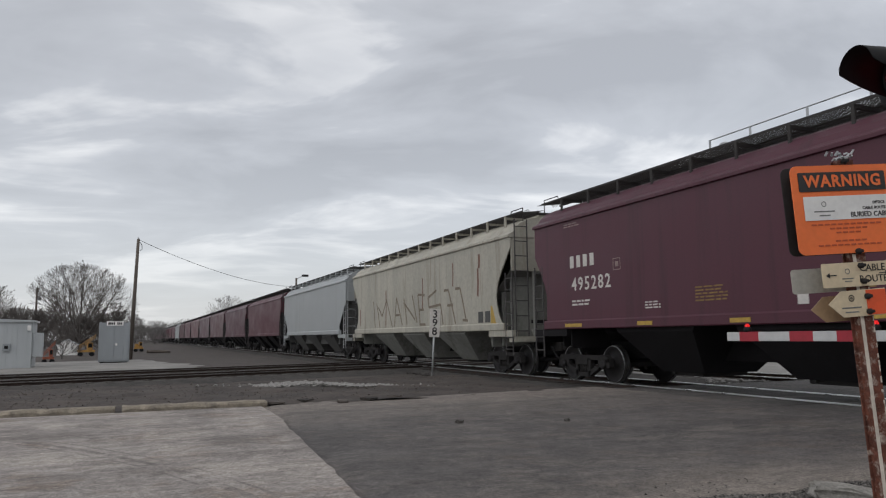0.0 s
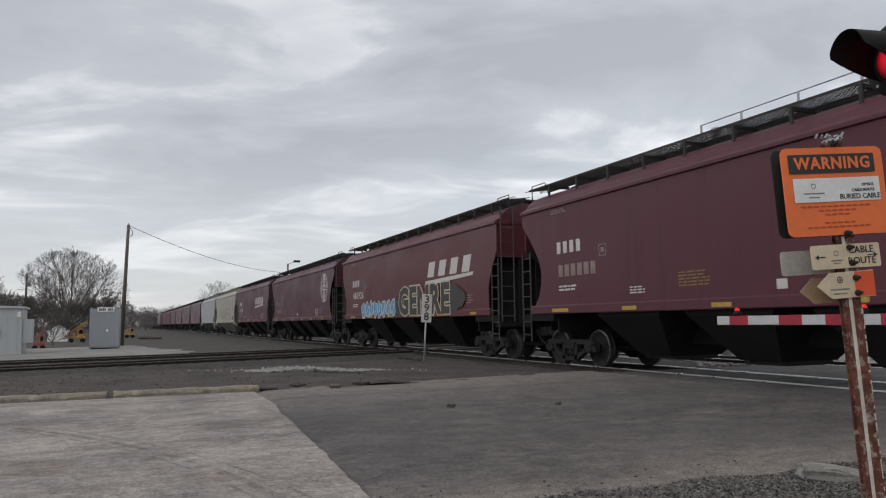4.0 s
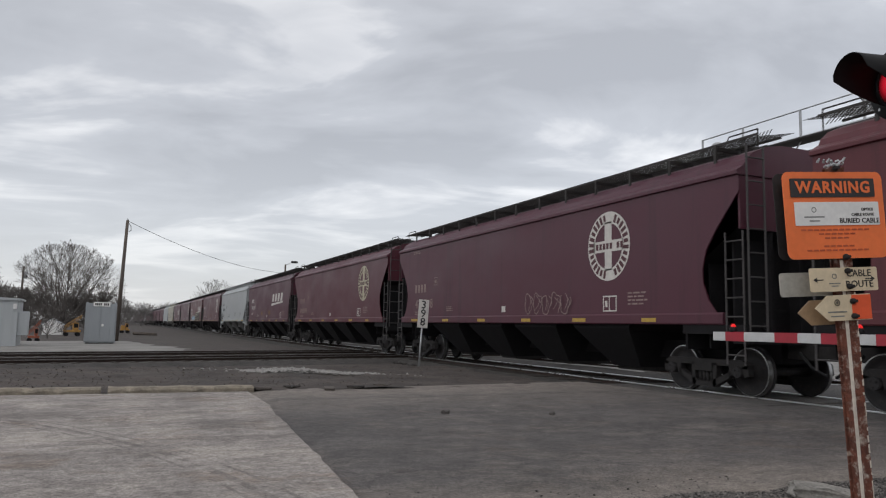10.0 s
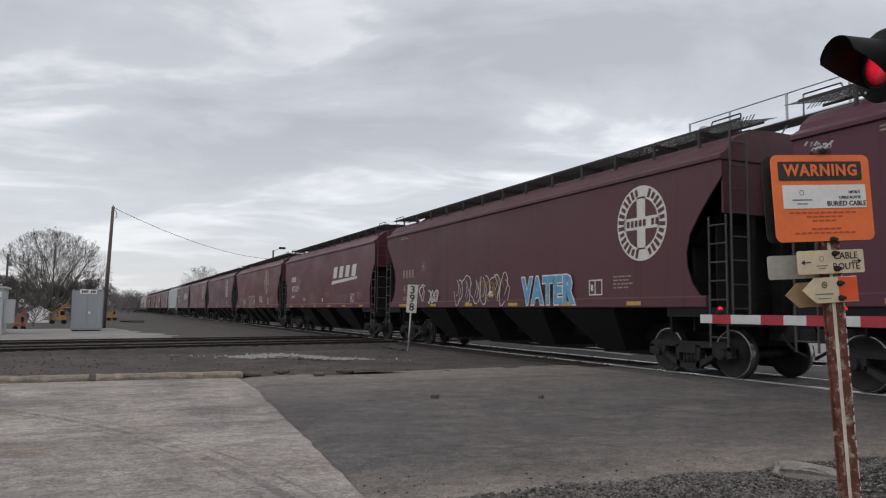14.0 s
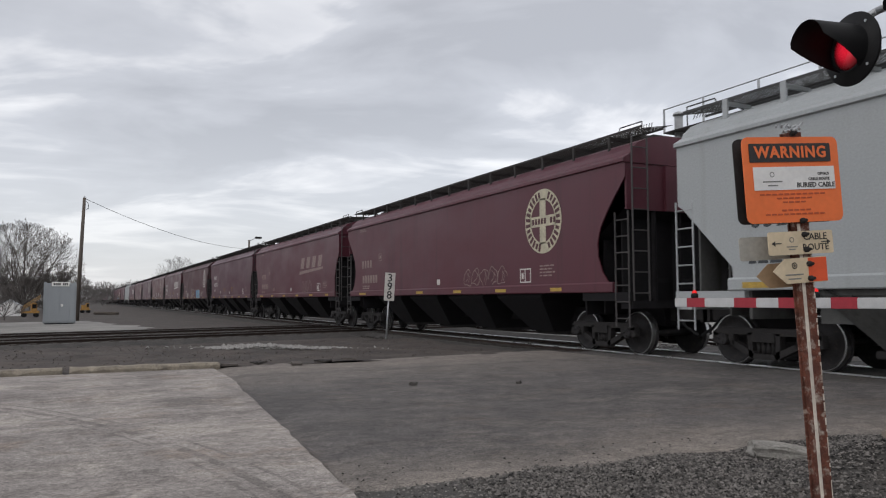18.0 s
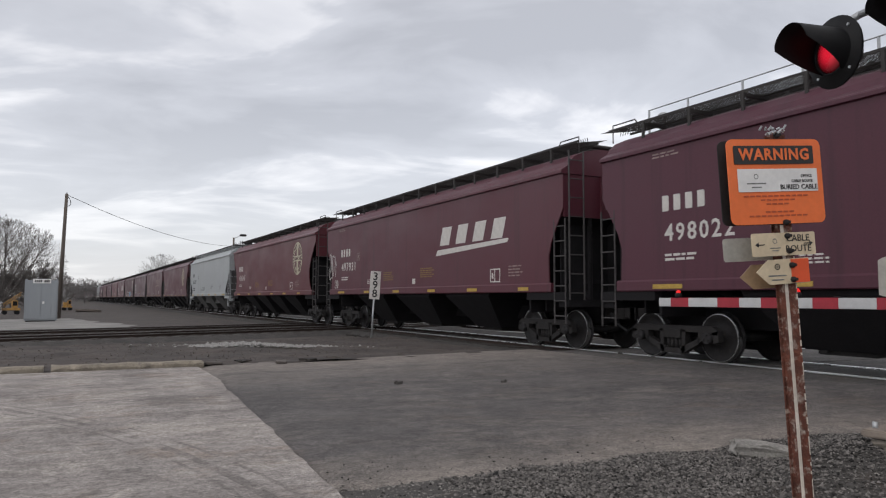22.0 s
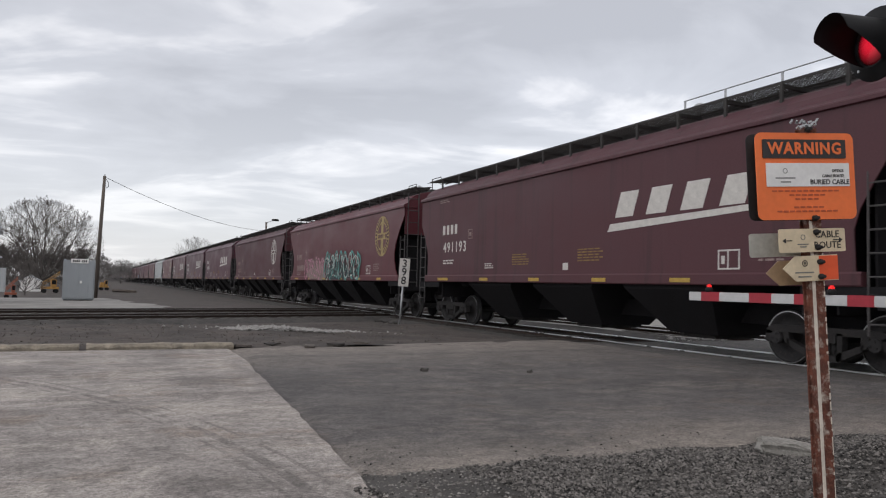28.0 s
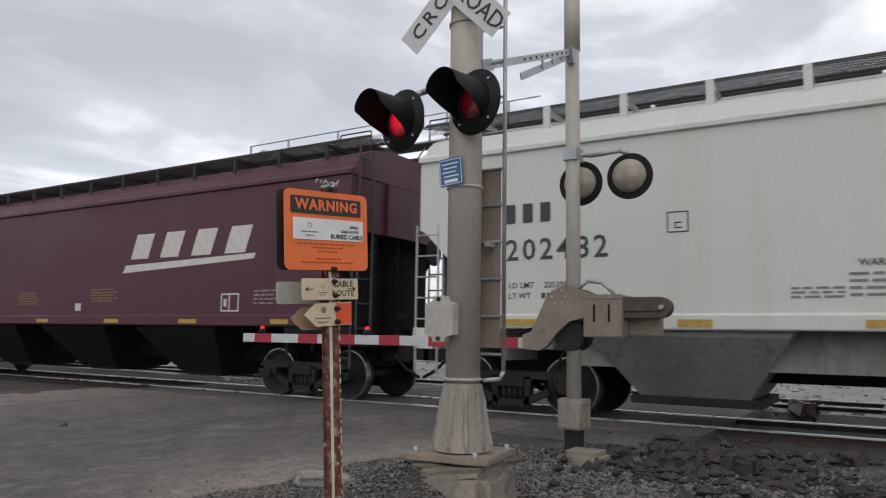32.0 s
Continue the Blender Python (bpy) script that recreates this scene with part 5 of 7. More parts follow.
RUN = mat("rust_red_run", (0.19, 0.10, 0.075), 0.8, 0, 0.4, 5, 0, 30)
for x, z, h, w in ((14.6, 3.35, 0.45, 0.07), (14.5, 2.45, 0.9, 0.06), (5.2, 1.6, 1.6, 0.05), (1.3, 1.7, 0.8, 0.05), (9.6, 2.2, 1.2, 0.04), (12.5, 2.9, 0.8, 0.04)):
    part("rust_run", strokes_mesh([ribbon([(0, h), (0.02, h * 0.5), (-0.02, 0)], w)]), RUN, tan_car).matrix_basis = on_side(tan_car, x, z)
part("yellow_patch", flat([[(0, 0), (0.35, 0), (0.1, 0.55), (0, 0.55)]]), YELLOW, tan_car).matrix_basis = on_side(tan_car, 15.4, 1.55)
for x in (14.5, 15.0):
    part("dark_stencil", flat([rect(0, 0.35, 0, 0.35)]), GREY_LOW, tan_car).matrix_basis = on_side(tan_car, x, 1.6)


# ---- crossing signals ----
SIGN_ORANGE = mat("faded_orange_sign", (0.82, 0.175, 0.045), 0.5, 0, 0.08, 6, 0.02, 40, (0.62, 0.20, 0.08), 0.0)
SIGN_BLACK = mat("black_sign_print", (0.025, 0.022, 0.022), 0.5, 0, 0.15, 10, 0.0, 60)
SIGN_WHITE = mat("white_sign_face", (0.74, 0.73, 0.71), 0.5, 0, 0.08, 8, 0.0, 60)
SIGN_TAN = mat("aged_cream_sign", (0.62, 0.51, 0.35), 0.5, 0, 0.12, 10, 0.0, 60, (0.36, 0.29, 0.2), 0.0)
SIGN_GREY = mat("grey_sign_back", (0.22, 0.22, 0.21), 0.5, 0.4, 0.2, 8, 0.0, 60)
RUST = mat("rusty_painted_post", (0.125, 0.042, 0.026), 0.85, 0.1, 0.5, 14, 0.5, 90, (0.46, 0.39, 0.33), 0.10)
POST_WHITE = mat("chipped_white_edge", (0.58, 0.52, 0.45), 0.7, 0, 0.2, 12, 0.1, 80, (0.14, 0.05, 0.03), 0.02)
RED_BAND = mat("red_reflective_band", (0.36, 0.022, 0.038), 0.4, 0, 0.12, 8, 0.0, 60)
WHITE_BAND = mat("white_reflective_band", (0.54, 0.54, 0.54), 0.4, 0, 0.08, 8, 0.0, 60, (0.5, 0.48, 0.45), 0.02)
BLUE = mat("blue_notice_sign", (0.03, 0.13, 0.30), 0.5, 0, 0.08, 10, 0.0, 60)
def red_glass(name, core, rim):
    """A red lens, brightest before its bulb."""
    ma = mat(name, (0.05, 0.004, 0.006), 0.3, 0, 0.05, 10, 0.0, 80, emit=(1.0, 0.02, 0.05), power=core)
    n, l = ma.node_tree.nodes, ma.node_tree.links
    co, flatten, size, r = n.new("ShaderNodeTexCoord"), n.new("ShaderNodeVectorMath"), n.new("ShaderNodeVectorMath"), n.new("ShaderNodeMapRange")
    flatten.operation, size.operation, r.interpolation_type = "MULTIPLY", "LENGTH", "SMOOTHSTEP"
    flatten.inputs[1].default_value = (1, 1, 0)
    l.new(co.outputs["Object"], flatten.inputs[0]), l.new(flatten.outputs[0], size.inputs[0]), l.new(size.outputs["Value"], r.inputs[0])
    for k, v in enumerate((0.02, 0.15, core, rim)):
        r.inputs[k + 1].default_value = v
    l.new(r.outputs[0], n["Principled BSDF"].inputs["Emission Strength"])
    return ma


LENS_DIM = red_glass("dim_red_lens", 0.04, 0.003)
LENS = red_glass("lit_red_lens", 0.55, 0.02)
GLOW = mat("small_red_lamp", (0.3, 0.01, 0.01), 0.3, 0, 0.05, 10, 0.0, 80, emit=(1.0, 0.03, 0.03), power=0.6)
CAST = mat("tan_painted_casting", (0.26, 0.215, 0.178), 0.7, 0.1, 0.2, 5, 0.08, 50, (0.13, 0.10, 0.08), 0.05)
WEIGHT = mat("dark_rusty_weight", (0.085, 0.068, 0.058), 0.8, 0.1, 0.3, 8, 0.15, 50, (0.15, 0.11, 0.085), 0.04)
BOXPAINT = mat("pale_grey_cast_box", (0.42, 0.395, 0.35), 0.6, 0.1, 0.15, 6, 0.06, 50, (0.3, 0.27, 0.23), 0.02)
DOME = mat("dull_beige_lamp_back", (0.36, 0.32, 0.26), 0.6, 0.1, 0.25, 9, 0.05, 50, (0.2, 0.17, 0.13), 0.03)


def facing_west(x, y, z):
    """A pose whose own x runs towards -y, own y up, and whose face looks to -x."""
    return Matrix(((0, 0, -1, x), (-1, 0, 0, y), (0, 1, 0, z), (0, 0, 0, 1)))


def plate(w, h, t=0.004, r=0.0, n=5):
    pts = []
    for cx, cy, a0 in ((w / 2 - r, h / 2 - r, 0), (-w / 2 + r, h / 2 - r, 90), (-w / 2 + r, -h / 2 + r, 180), (w / 2 - r, -h / 2 + r, 270)):
        for k in range(n + 1 if r else 1):
            a = radians(a0 + (90 * k / n if r else 0))
            pts.append((cx + r * math.cos(a), cy + r * math.sin(a)))
    return prism(bmesh.new(), pts, 0, t, 2)


def red_lamp(parent, y, z, glass, x=4.81):
    """A flashing-light unit: round black background, red lens, deep visor."""
    bm = lathe(bmesh.new(), [(0.255, 0.0), (0.26, 0.012), (0.255, 0.024), (0.17, 0.03), (0.165, 0.05), (0.15, 0.05), (0.15, 0.034)], 36)
    disc = part("background", bm, BLACK, parent)
    disc.matrix_basis = facing_west(x, y, z) @ Matrix.Rotation(radians(-15), 4, "Y")
    part("lens", lathe(bmesh.new(), [(0.152, 0.030), (0.13, 0.048), (0.08, 0.062), (0.02, 0.068)], 28), glass, disc, "glowing red lens")
    bm = bmesh.new()
    n = 22
    rows = []
    for j in range(6):
        f = j / 5
        reach = 0.03 + 0.355 * f
        row = []
        for k in range(n + 1):
            a = radians(-58 + 296 * k / n)
            top = math.sin(a)
            d = 0.03 + (reach - 0.03) * min(1.0, 0.06 + max(0.0, top + 0.80) * 0.95)
            row.append((math.cos(a) * 0.172, math.sin(a) * 0.172 + d * 0.02, d))
        rows.append(row)
    for off in (1.0, 0.965):
        vs = [[bm.verts.new((p[0] * off, p[1] * off, p[2])) for p in row] for row in rows]
        for a, b in zip(vs[:-1], vs[1:]):
            for k in range(n):
                bm.faces.new((a[k], a[k + 1], b[k + 1], b[k])).smooth = True
    part("visor", bm, BLACK, disc, "long black sheet-metal visor")
    bm = bmesh.new()
    lathe(bm, [(0.02, -0.16), (0.09, -0.15), (0.135, -0.09), (0.15, 0.0)], 24)
    part("housing", bm, BLACK, disc)
    for k in range(4):
        a = radians(45 + 90 * k)
        part("bolt", tube(bmesh.new(), (math.cos(a) * 0.215, math.sin(a) * 0.215, 0.02), (math.cos(a) * 0.215, math.sin(a) * 0.215, 0.034), 0.011, None, 6), GALV, disc)


MX, MY = 5.0, 2.86
mast = thing("crossing_signal", pose(0.065, -0.075, 0.02), "weathered grey signal mast with crossbuck and red lamps", "crossing signal")
bm = tube(bmesh.new(), (MX, MY, 0.76), (MX, MY, 5.6), 0.135, 0.132, 28)
part("pole", bm, MAST, mast)
for z, r in ((0.86, 0.143), (2.36, 0.141), (3.72, 0.14)):
    bm = lathe(bmesh.new(), [(0.136, z - 0.012), (r + 0.006, z - 0.01), (r + 0.006, z + 0.01), (0.136, z + 0.012)], 28)
    bmesh.ops.translate(bm, vec=(MX, MY, 0), verts=bm.verts[:])
    part("clamp_band", bm, MAST, mast)
# fluted skirt of the base
bm = bmesh.new()
rows = []
for z, r in ((0.83, 0.150), (0.79, 0.156), (0.70, 0.160), (0.50, 0.186), (0.38, 0.212), (0.33, 0.225)):
    rows.append([bm.verts.new((MX + math.cos(a) * q, MY + math.sin(a) * q, z)) for k in range(80) for a in (2 * math.pi * k / 80,) for q in (r * (1 + (0.13 if k % 8 < 2 else 0.0) * (0.34 < z < 0.78)),)])
for a, b in zip(rows[:-1], rows[1:]):
    for k in range(80):
        bm.faces.new((a[k], b[k], b[(k + 1) % 80], a[(k + 1) % 80]))
part("base_skirt", bm, SKIRT, mast, "ribbed cast skirt streaked with dirt")
bm = bbox(MX - 0.33, MX + 0.33, MY - 0.33, MY + 0.33, 0.27, 0.32, 0.01)
bmesh.ops.rotate(bm, cent=(MX, MY, 0), matrix=Matrix.Rotation(radians(8), 3, "Z"), verts=bm.verts[:])
part("base_plate", bm, CAST, mast)
for a in range(4):
    q = radians(45 + 90 * a)
    part("anchor_bolt", tube(bmesh.new(), (MX + math.cos(q) * 0.36, MY + math.sin(q) * 0.36, 0.3), (MX + math.cos(q) * 0.36, MY + math.sin(q) * 0.36, 0.36), 0.018, None, 8), GALV, mast)
bm = bmesh.new()
pipe(bm, [(4.9, 2.63, 3.10), (4.88, 2.63, 3.17), (4.88, 2.85, 3.20), (4.88, 3.2, 3.18), (4.88, 3.34, 3.15), (4.9, 3.34, 3.05)], 0.026, 10)
part("lamp_arm", bm, GALV, mast)
red_lamp(mast, 2.66, 2.985, LENS_DIM)
red_lamp(mast, 3.34, 2.935, LENS)
# crossbuck
for lean, words in ((45, "CROSSING"), (-45, "RAILROAD")):
    bl = part("crossbuck_blade", plate(1.22, 0.23, 0.004), WHITE_BAND, mast, "white reflective blade with black letters")
    bl.matrix_basis = facing_west(4.83 if lean > 0 else 4.822, 2.885, 4.0) @ Matrix.Rotation(radians(lean), 4, "Z")
    if words == "CROSSING":
        shared("letters", text_mesh("CROSSING", 0.178, SIGN_BLACK, 0.008, 0.002, 1.3), bl, pose(0, 0, 0.006))
    else:
        shared("letters", text_mesh("RAIL", 0.19, SIGN_BLACK, 0.006), bl, pose(-0.34, 0, 0.006))
        shared("letters", text_mesh("ROAD", 0.19, SIGN_BLACK, 0.006), bl, pose(0.34, 0, 0.006))
part("crossbuck_bracket", bbox(4.83, 4.9, 2.81, 2.91, 3.85, 4.15, 0.01), GALV, mast)
blue = part("notice_sign", plate(0.21, 0.225, 0.004, 0.02), BLUE, mast, "small blue emergency notice sign")
blue.matrix_basis = facing_west(4.845, 2.90, 2.47) @ Matrix.Rotation(radians(5), 4, "Z")
part("notice_border", flat([rect(-0.095, 0.095, 0.095, 0.1), rect(-0.095, 0.095, -0.1, -0.095), rect(-0.098, -0.093, -0.1, 0.1), rect(0.093, 0.098, -0.1, 0.1)]), SIGN_WHITE, blue).location = (0, 0, 0.005)
part("notice_print", flat([rect(-0.075 + 0.01 * (r % 2), 0.07 - 0.012 * (r % 3), 0.06 - r * 0.033, 0.06 - r * 0.033 + 0.010) for r in range(4)]), SIGN_WHITE, blue).location = (0, 0, 0.005)
part("notice_number", flat([rect(-0.06, 0.06, -0.085, -0.06)]), SIGN_WHITE, blue).location = (0, 0, 0.005)
# junction box with ears
outline = [(-0.05, -0.175), (0.05, -0.175), (0.06, -0.14), (0.125, -0.12), (0.125, 0.11), (0.1, 0.125), (0.06, 0.135), (0.045, 0.175), (-0.045, 0.175), (-0.06, 0.135), (-0.1, 0.125), (-0.125, 0.11), (-0.125, -0.12), (-0.06, -0.14)]
jb = part("junction_box", prism(bmesh.new(), outline, 0, 0.09, 2), BOXPAINT, mast, "pale cast junction box")
jb.matrix_basis = facing_west(4.865, 2.95, 1.32)
for v in (-0.15, 0.15):
    part("bolt", tube(bmesh.new(), (0, v, 0.09), (0, v, 0.105), 0.018, None, 6), STEEL_DARK, jb)
# climbing ladder with its guard plate
for y in (2.62, 2.88):
    part("ladder_rail", tube(bmesh.new(), (5.22, y, 0.92), (5.22, y, 5.6), 0.018, None, 8), GALV, mast)
for k in range(16):
    part("ladder_rung", tube(bmesh.new(), (5.22, 2.62, 1.05 + 0.3 * k), (5.22, 2.88, 1.05 + 0.3 * k), 0.012, None, 6), GALV, mast)
part("ladder_guard", bbox(5.235, 5.243, 2.66, 2.86, 1.1, 2.55, 0.003), CAST, mast)
bm = bmesh.new()
pipe(bm, [(5.22, 2.62, 0.92), (5.2, 2.64, 0.86), (5.1, 2.74, 0.85)], 0.018, 8)
part("ladder_foot", bm, GALV, mast)
for z in (1.9, 3.1, 4.2):
    part("ladder_bracket", bbox(5.1, 5.23, 2.7, 2.74, z, z + 0.04, 0.005), GALV, mast)

bm = bbox(-0.37, 0.37, -0.37, 0.37, -0.3, 0.27, 0.09)
bmesh.ops.subdivide_edges(bm, edges=bm.edges[:], cuts=2, use_grid_fill=True)
rng = random.Random(6)
for v in bm.verts:
    v.co += Vector((rng.gauss(0, 0.013), rng.gauss(0, 0.013), rng.gauss(0, 0.008)))
    if v.co.z < 0.1:
        v.co.x *= 1.05
        v.co.y *= 1.05
bmesh.ops.transform(bm, matrix=pose(MX + 0.05, MY - 0.05, 0, 0, 0, 8), verts=bm.verts[:])
tagged(part("signal_foundation", bm, FOUND), "chipped concrete foundation under the signal mast", "foundation", kind="structure")

# ---- gate ----
GX, GY = 7.6, 2.98
gate = thing("crossing_gate", pose(0.08, -0.08, 0.02), "lowered crossing gate with red and white arm", "crossing gate")
part("gate_mast", tube(bmesh.new(), (GX, GY, 0.4), (GX, GY, 4.98), 0.08, 0.08, 20), MAST, gate)
part("gate_mast_sleeve", tube(bmesh.new(), (GX, GY, 4.45), (GX, GY, 5.3), 0.09, 0.092, 20), MAST, gate)
bm = bbox(GX - 0.14, GX + 0.14, GY - 0.14, GY + 0.14, 0.22, 0.50, 0.02)
box(bm, GX - 0.09, GX + 0.09, GY - 0.155, GY + 0.155, 0.49, 0.54)
box(bm, GX - 0.148, GX - 0.138, GY - 0.06, GY + 0.06, 0.30, 0.42)
part("mast_foot", box(bmesh.new(), GX - 0.08, GX + 0.08, GY - 0.08, GY + 0.08, -0.05, 0.23), STEEL_DARK, gate)
part("mast_base", bm, SKIRT, gate)
bm = bmesh.new()
YOKE = [(3.5, 1.06), (3.5, 1.22), (3.40, 1.25), (3.22, 1.62), (3.15, 1.70), (3.03, 1.745), (2.88, 1.72), (2.74, 1.65), (2.74, 1.40), (2.80, 1.40), (2.95, 1.365), (3.10, 1.24), (3.21, 1.10), (3.30, 1.05)]
prism(bm, YOKE, 7.40, 7.48, 0)
prism(bm, YOKE, 7.72, 7.80, 0)
part("arm_yoke", bm, CAST, gate, "tan painted cast yoke")
for k in range(6):
    y, z = 3.07 + 0.075 * math.cos(k * 1.05), 1.63 + 0.075 * math.sin(k * 1.05)
    part("bolt", tube(bmesh.new(), (7.385, y, z), (7.402, y, z), 0.014, None, 6), GALV, gate)
part("pivot_hub", tube(bmesh.new(), (7.46, 2.98, 1.22), (7.76, 2.98, 1.22), 0.17, None, 24), STEEL_DARK, gate, "dark round pivot hub")
part("gate_mechanism", bbox(7.36, 7.80, 2.36, 2.78, 1.20, 1.64, 0.012), CAST, gate)
part("mechanism_lip", bbox(7.352, 7.362, 2.36, 2.78, 1.60, 1.645, 0.002), CAST, gate)
for y in (2.50, 2.66):
    part("slot", bbox(7.352, 7.362, y - 0.011, y + 0.011, 1.36, 1.54, 0.002), BLACK, gate)
end = [(1.99 - 0.105 * math.sin(a), 1.51 + 0.105 * math.cos(a)) for a in (math.pi * k / 8 for k in range(9))]
part("counterweight", prism(bmesh.new(), [(2.36, 1.615)] + end + [(2.36, 1.405)], 7.40, 7.56, 0), WEIGHT, gate, "dark rusty rounded counterweight")
part("counterweight_arm", bbox(7.385, 7.40, 1.98, 2.36, 1.47, 1.53, 0.004), WEIGHT, gate)
part("counterweight_bolt", tube(bmesh.new(), (7.37, 1.97, 1.51), (7.402, 1.97, 1.51), 0.025, None, 8), GALV, gate)
part("rear_plate", bbox(7.58, 7.70, 2.03, 2.36, 1.22, 1.42, 0.01), CAST, gate)
part("gate_arm", bbox(7.50, 7.56, 3.2, 7.95, 1.065, 1.185, 0.006), WHITE_BAND, gate, "white reflective arm")
for a, b in ((7.72, 7.39), (6.90, 6.55), (6.23, 5.92), (5.54, 5.22), (4.80, 4.50), (3.92, 3.60)):
    part("red_band", bbox(7.497, 7.563, b, a, 1.062, 1.188, 0.004), RED_BAND, gate)
for y in (7.60, 5.75, 4.1):
    lamp = part("arm_lamp", lathe(bmesh.new(), [(0.045, 0), (0.05, 0.02), (0.05, 0.05), (0.03, 0.07)], 14), BLACK, gate)
    lamp.location = (7.53, y, 1.185)
    g = part("arm_lamp_lens", bbox(-0.03, 0.03, -0.03, 0.03, 0.05, 0.11, 0.015), GLOW, lamp, "small glowing red lamp")
bm = bmesh.new()
pipe(bm, [(7.53, 5.3, 1.20), (7.53, 5.0, 1.165), (7.52, 4.6, 1.15), (7.5, 4.3, 1.19), (7.5, 3.7, 1.22), (7.5, 3.4, 1.3)], 0.01, 6)
part("arm_cable", bm, BLACK, gate)
bm = bmesh.new()
pipe(bm, [(7.5, 3.05, 1.05), (7.45, 3.18, 0.75), (7.5, 3.16, 0.55), (7.58, 3.05, 0.5)], 0.014, 6)
part("supply_cable", bm, BLACK, gate)
bm = bmesh.new()
pipe(bm, [(7.55, 2.9, 1.72), (7.5, 2.78, 1.80), (7.5, 2.62, 1.78), (7.55, 2.5, 1.66)], 0.02, 8)
part("conduit", bm, GALV, gate)
for y, z in ((2.98, 2.95), (2.41, 2.98)):
    bm = lathe(bmesh.new(), [(0.255, 0.03), (0.26, 0.015), (0.255, 0.0), (0.19, -0.005)], 32)
    d = part("lamp_background", bm, BLACK, gate)
    d.matrix_basis = facing_west(7.86, y, z)
    part("lamp_back", lathe(bmesh.new(), [(0.19, 0.02), (0.185, 0.06), (0.15, 0.12), (0.08, 0.16), (0.02, 0.17)], 24), DOME, d, "dull beige rounded lamp back")
bm = bmesh.new()
pipe(bm, [(7.62, 3.0, 3.24), (7.75, 2.8, 3.24), (7.8, 2.5, 3.27), (7.84, 2.42, 3.24)], 0.028, 8)
box(bm, 7.5, 7.72, 2.9, 3.06, 3.16, 3.3)
part("lamp_arm", bm, GALV, gate)
bm = bmesh.new()
box(bm, 0, 2.62, -0.006, 0.006, -0.035, 0.035)
box(bm, 0, 1.75, 0.02, 0.032, -0.035, 0.035, pose(0.9, 0, -0.15, 0, -3.5, 0))
for k in range(3):
    box(bm, 1.55 + k * 0.36, 1.60 + k * 0.36, 0.006, 0.02, -0.12 + k * 0.025, 0.03)
box(bm, -0.1, 0.12, -0.02, 0.02, -0.05, 0.05)
box(bm, 2.54, 2.66, -0.04, 0.04, -0.12, 0.05)
br = part("brace_arm", bm, GALV, gate, "perforated steel brace between the masts")
br.matrix_basis = pose(5.1, 2.75, 3.40, 0, -22.5, 5)
for k in range(9):
    part("hole", box(bmesh.new(), 0.95 + k * 0.18, 1.0 + k * 0.18, -0.008, -0.0062, -0.012, 0.012), STEEL_BLACK, br)
tagged(part("gate_foundation", bbox(7.1, 7.5, 2.42, 2.84, -0.2, 0.09, 0.05), FOUND), "broken concrete block beside the gate mast", "foundation", kind="structure")

# ---- warning sign on its rusty post ----
def hoop(r0, r1, n=20):
    """A thin printed ring, in one piece."""
    bm = bmesh.new()
    v = [[bm.verts.new((math.cos(2 * math.pi * k / n) * r, math.sin(2 * math.pi * k / n) * r, 0.0005)) for k in range(n)] for r in (r0, r1)]
    for k in range(n):
        bm.faces.new((v[0][k], v[1][k], v[1][(k + 1) % n], v[0][(k + 1) % n]))
    return bm


sign = thing("warning_sign", pose(1.803, 1.591, 1.68, 0, 0, -12.4) @ Matrix.Rotation(radians(-3.5), 4, "Y"), "orange buried cable warning sign on a rusty post", "sign")


def sign_part(name, bm, material, u, v, d, parent=sign, label="", lean=0.0):
    ob = part(name, bm, material, parent, label)
    ob.matrix_basis = pose(u, -d, v, 90, 0, 0) @ Matrix.Rotation(radians(lean), 4, "Z")
    return ob


sign_part("sign_panel", plate(0.35, 0.268, 0.003, 0.022), SIGN_ORANGE, 0.175, -0.132, 0.0)
sign_part("rear_panel", plate(0.35, 0.268, 0.003, 0.022), STEEL_DARK, 0.169, -0.131, -0.035, label="grey back of a second panel")
sign_part("black_field", plate(0.296, 0.058, 0.0015, 0.004), SIGN_BLACK, 0.171, -0.048, 0.004)
sign_part("white_field", plate(0.296, 0.072, 0.0015, 0.002), SIGN_WHITE, 0.18, -0.128, 0.004)
w = shared("warning_word", text_mesh("WARNING", 0.050, SIGN_ORANGE, 0.03, 0.0006, 1.12), sign)
w.matrix_basis = pose(0.172, -0.0065, -0.048, 90, 0, 0)
for words, size, u, v in (("BURIED CABLE", 0.0215, 0.255, -0.151), ("CABLE ROUTE", 0.0125, 0.268, -0.132), ("OPTICS", 0.0125, 0.285, -0.116)):
    w = shared("printed_word", text_mesh(words, size, SIGN_BLACK, 0.012, 0.0005), sign)
    w.matrix_basis = pose(u, -0.0065, v, 90, 0, 0)
sign_part("round_mark", hoop(0.006, 0.0085), SIGN_GREY, 0.098, -0.116, 0.0056)
sign_part("print_bar", flat([rect(-0.035, 0.035, 0, 0.004), rect(-0.018, 0.018, -0.012, -0.008)], 0.0005), SIGN_GREY, 0.098, -0.140, 0.0056)
PLATE_BACK = mat("pale_plate_back", (0.40, 0.385, 0.34), 0.6, 0, 0.2, 8, 0, 60)
ARROW_BACK = mat("sun_bleached_tan_back", (0.40, 0.27, 0.16), 0.6, 0, 0.2, 8, 0, 60)
RED_ORANGE = mat("red_orange_field", (0.74, 0.10, 0.03), 0.5, 0, 0.08, 6, 0, 60)
DARK_RED = mat("dark_red_print", (0.46, 0.085, 0.03), 0.5, 0, 0.1, 10, 0, 60)
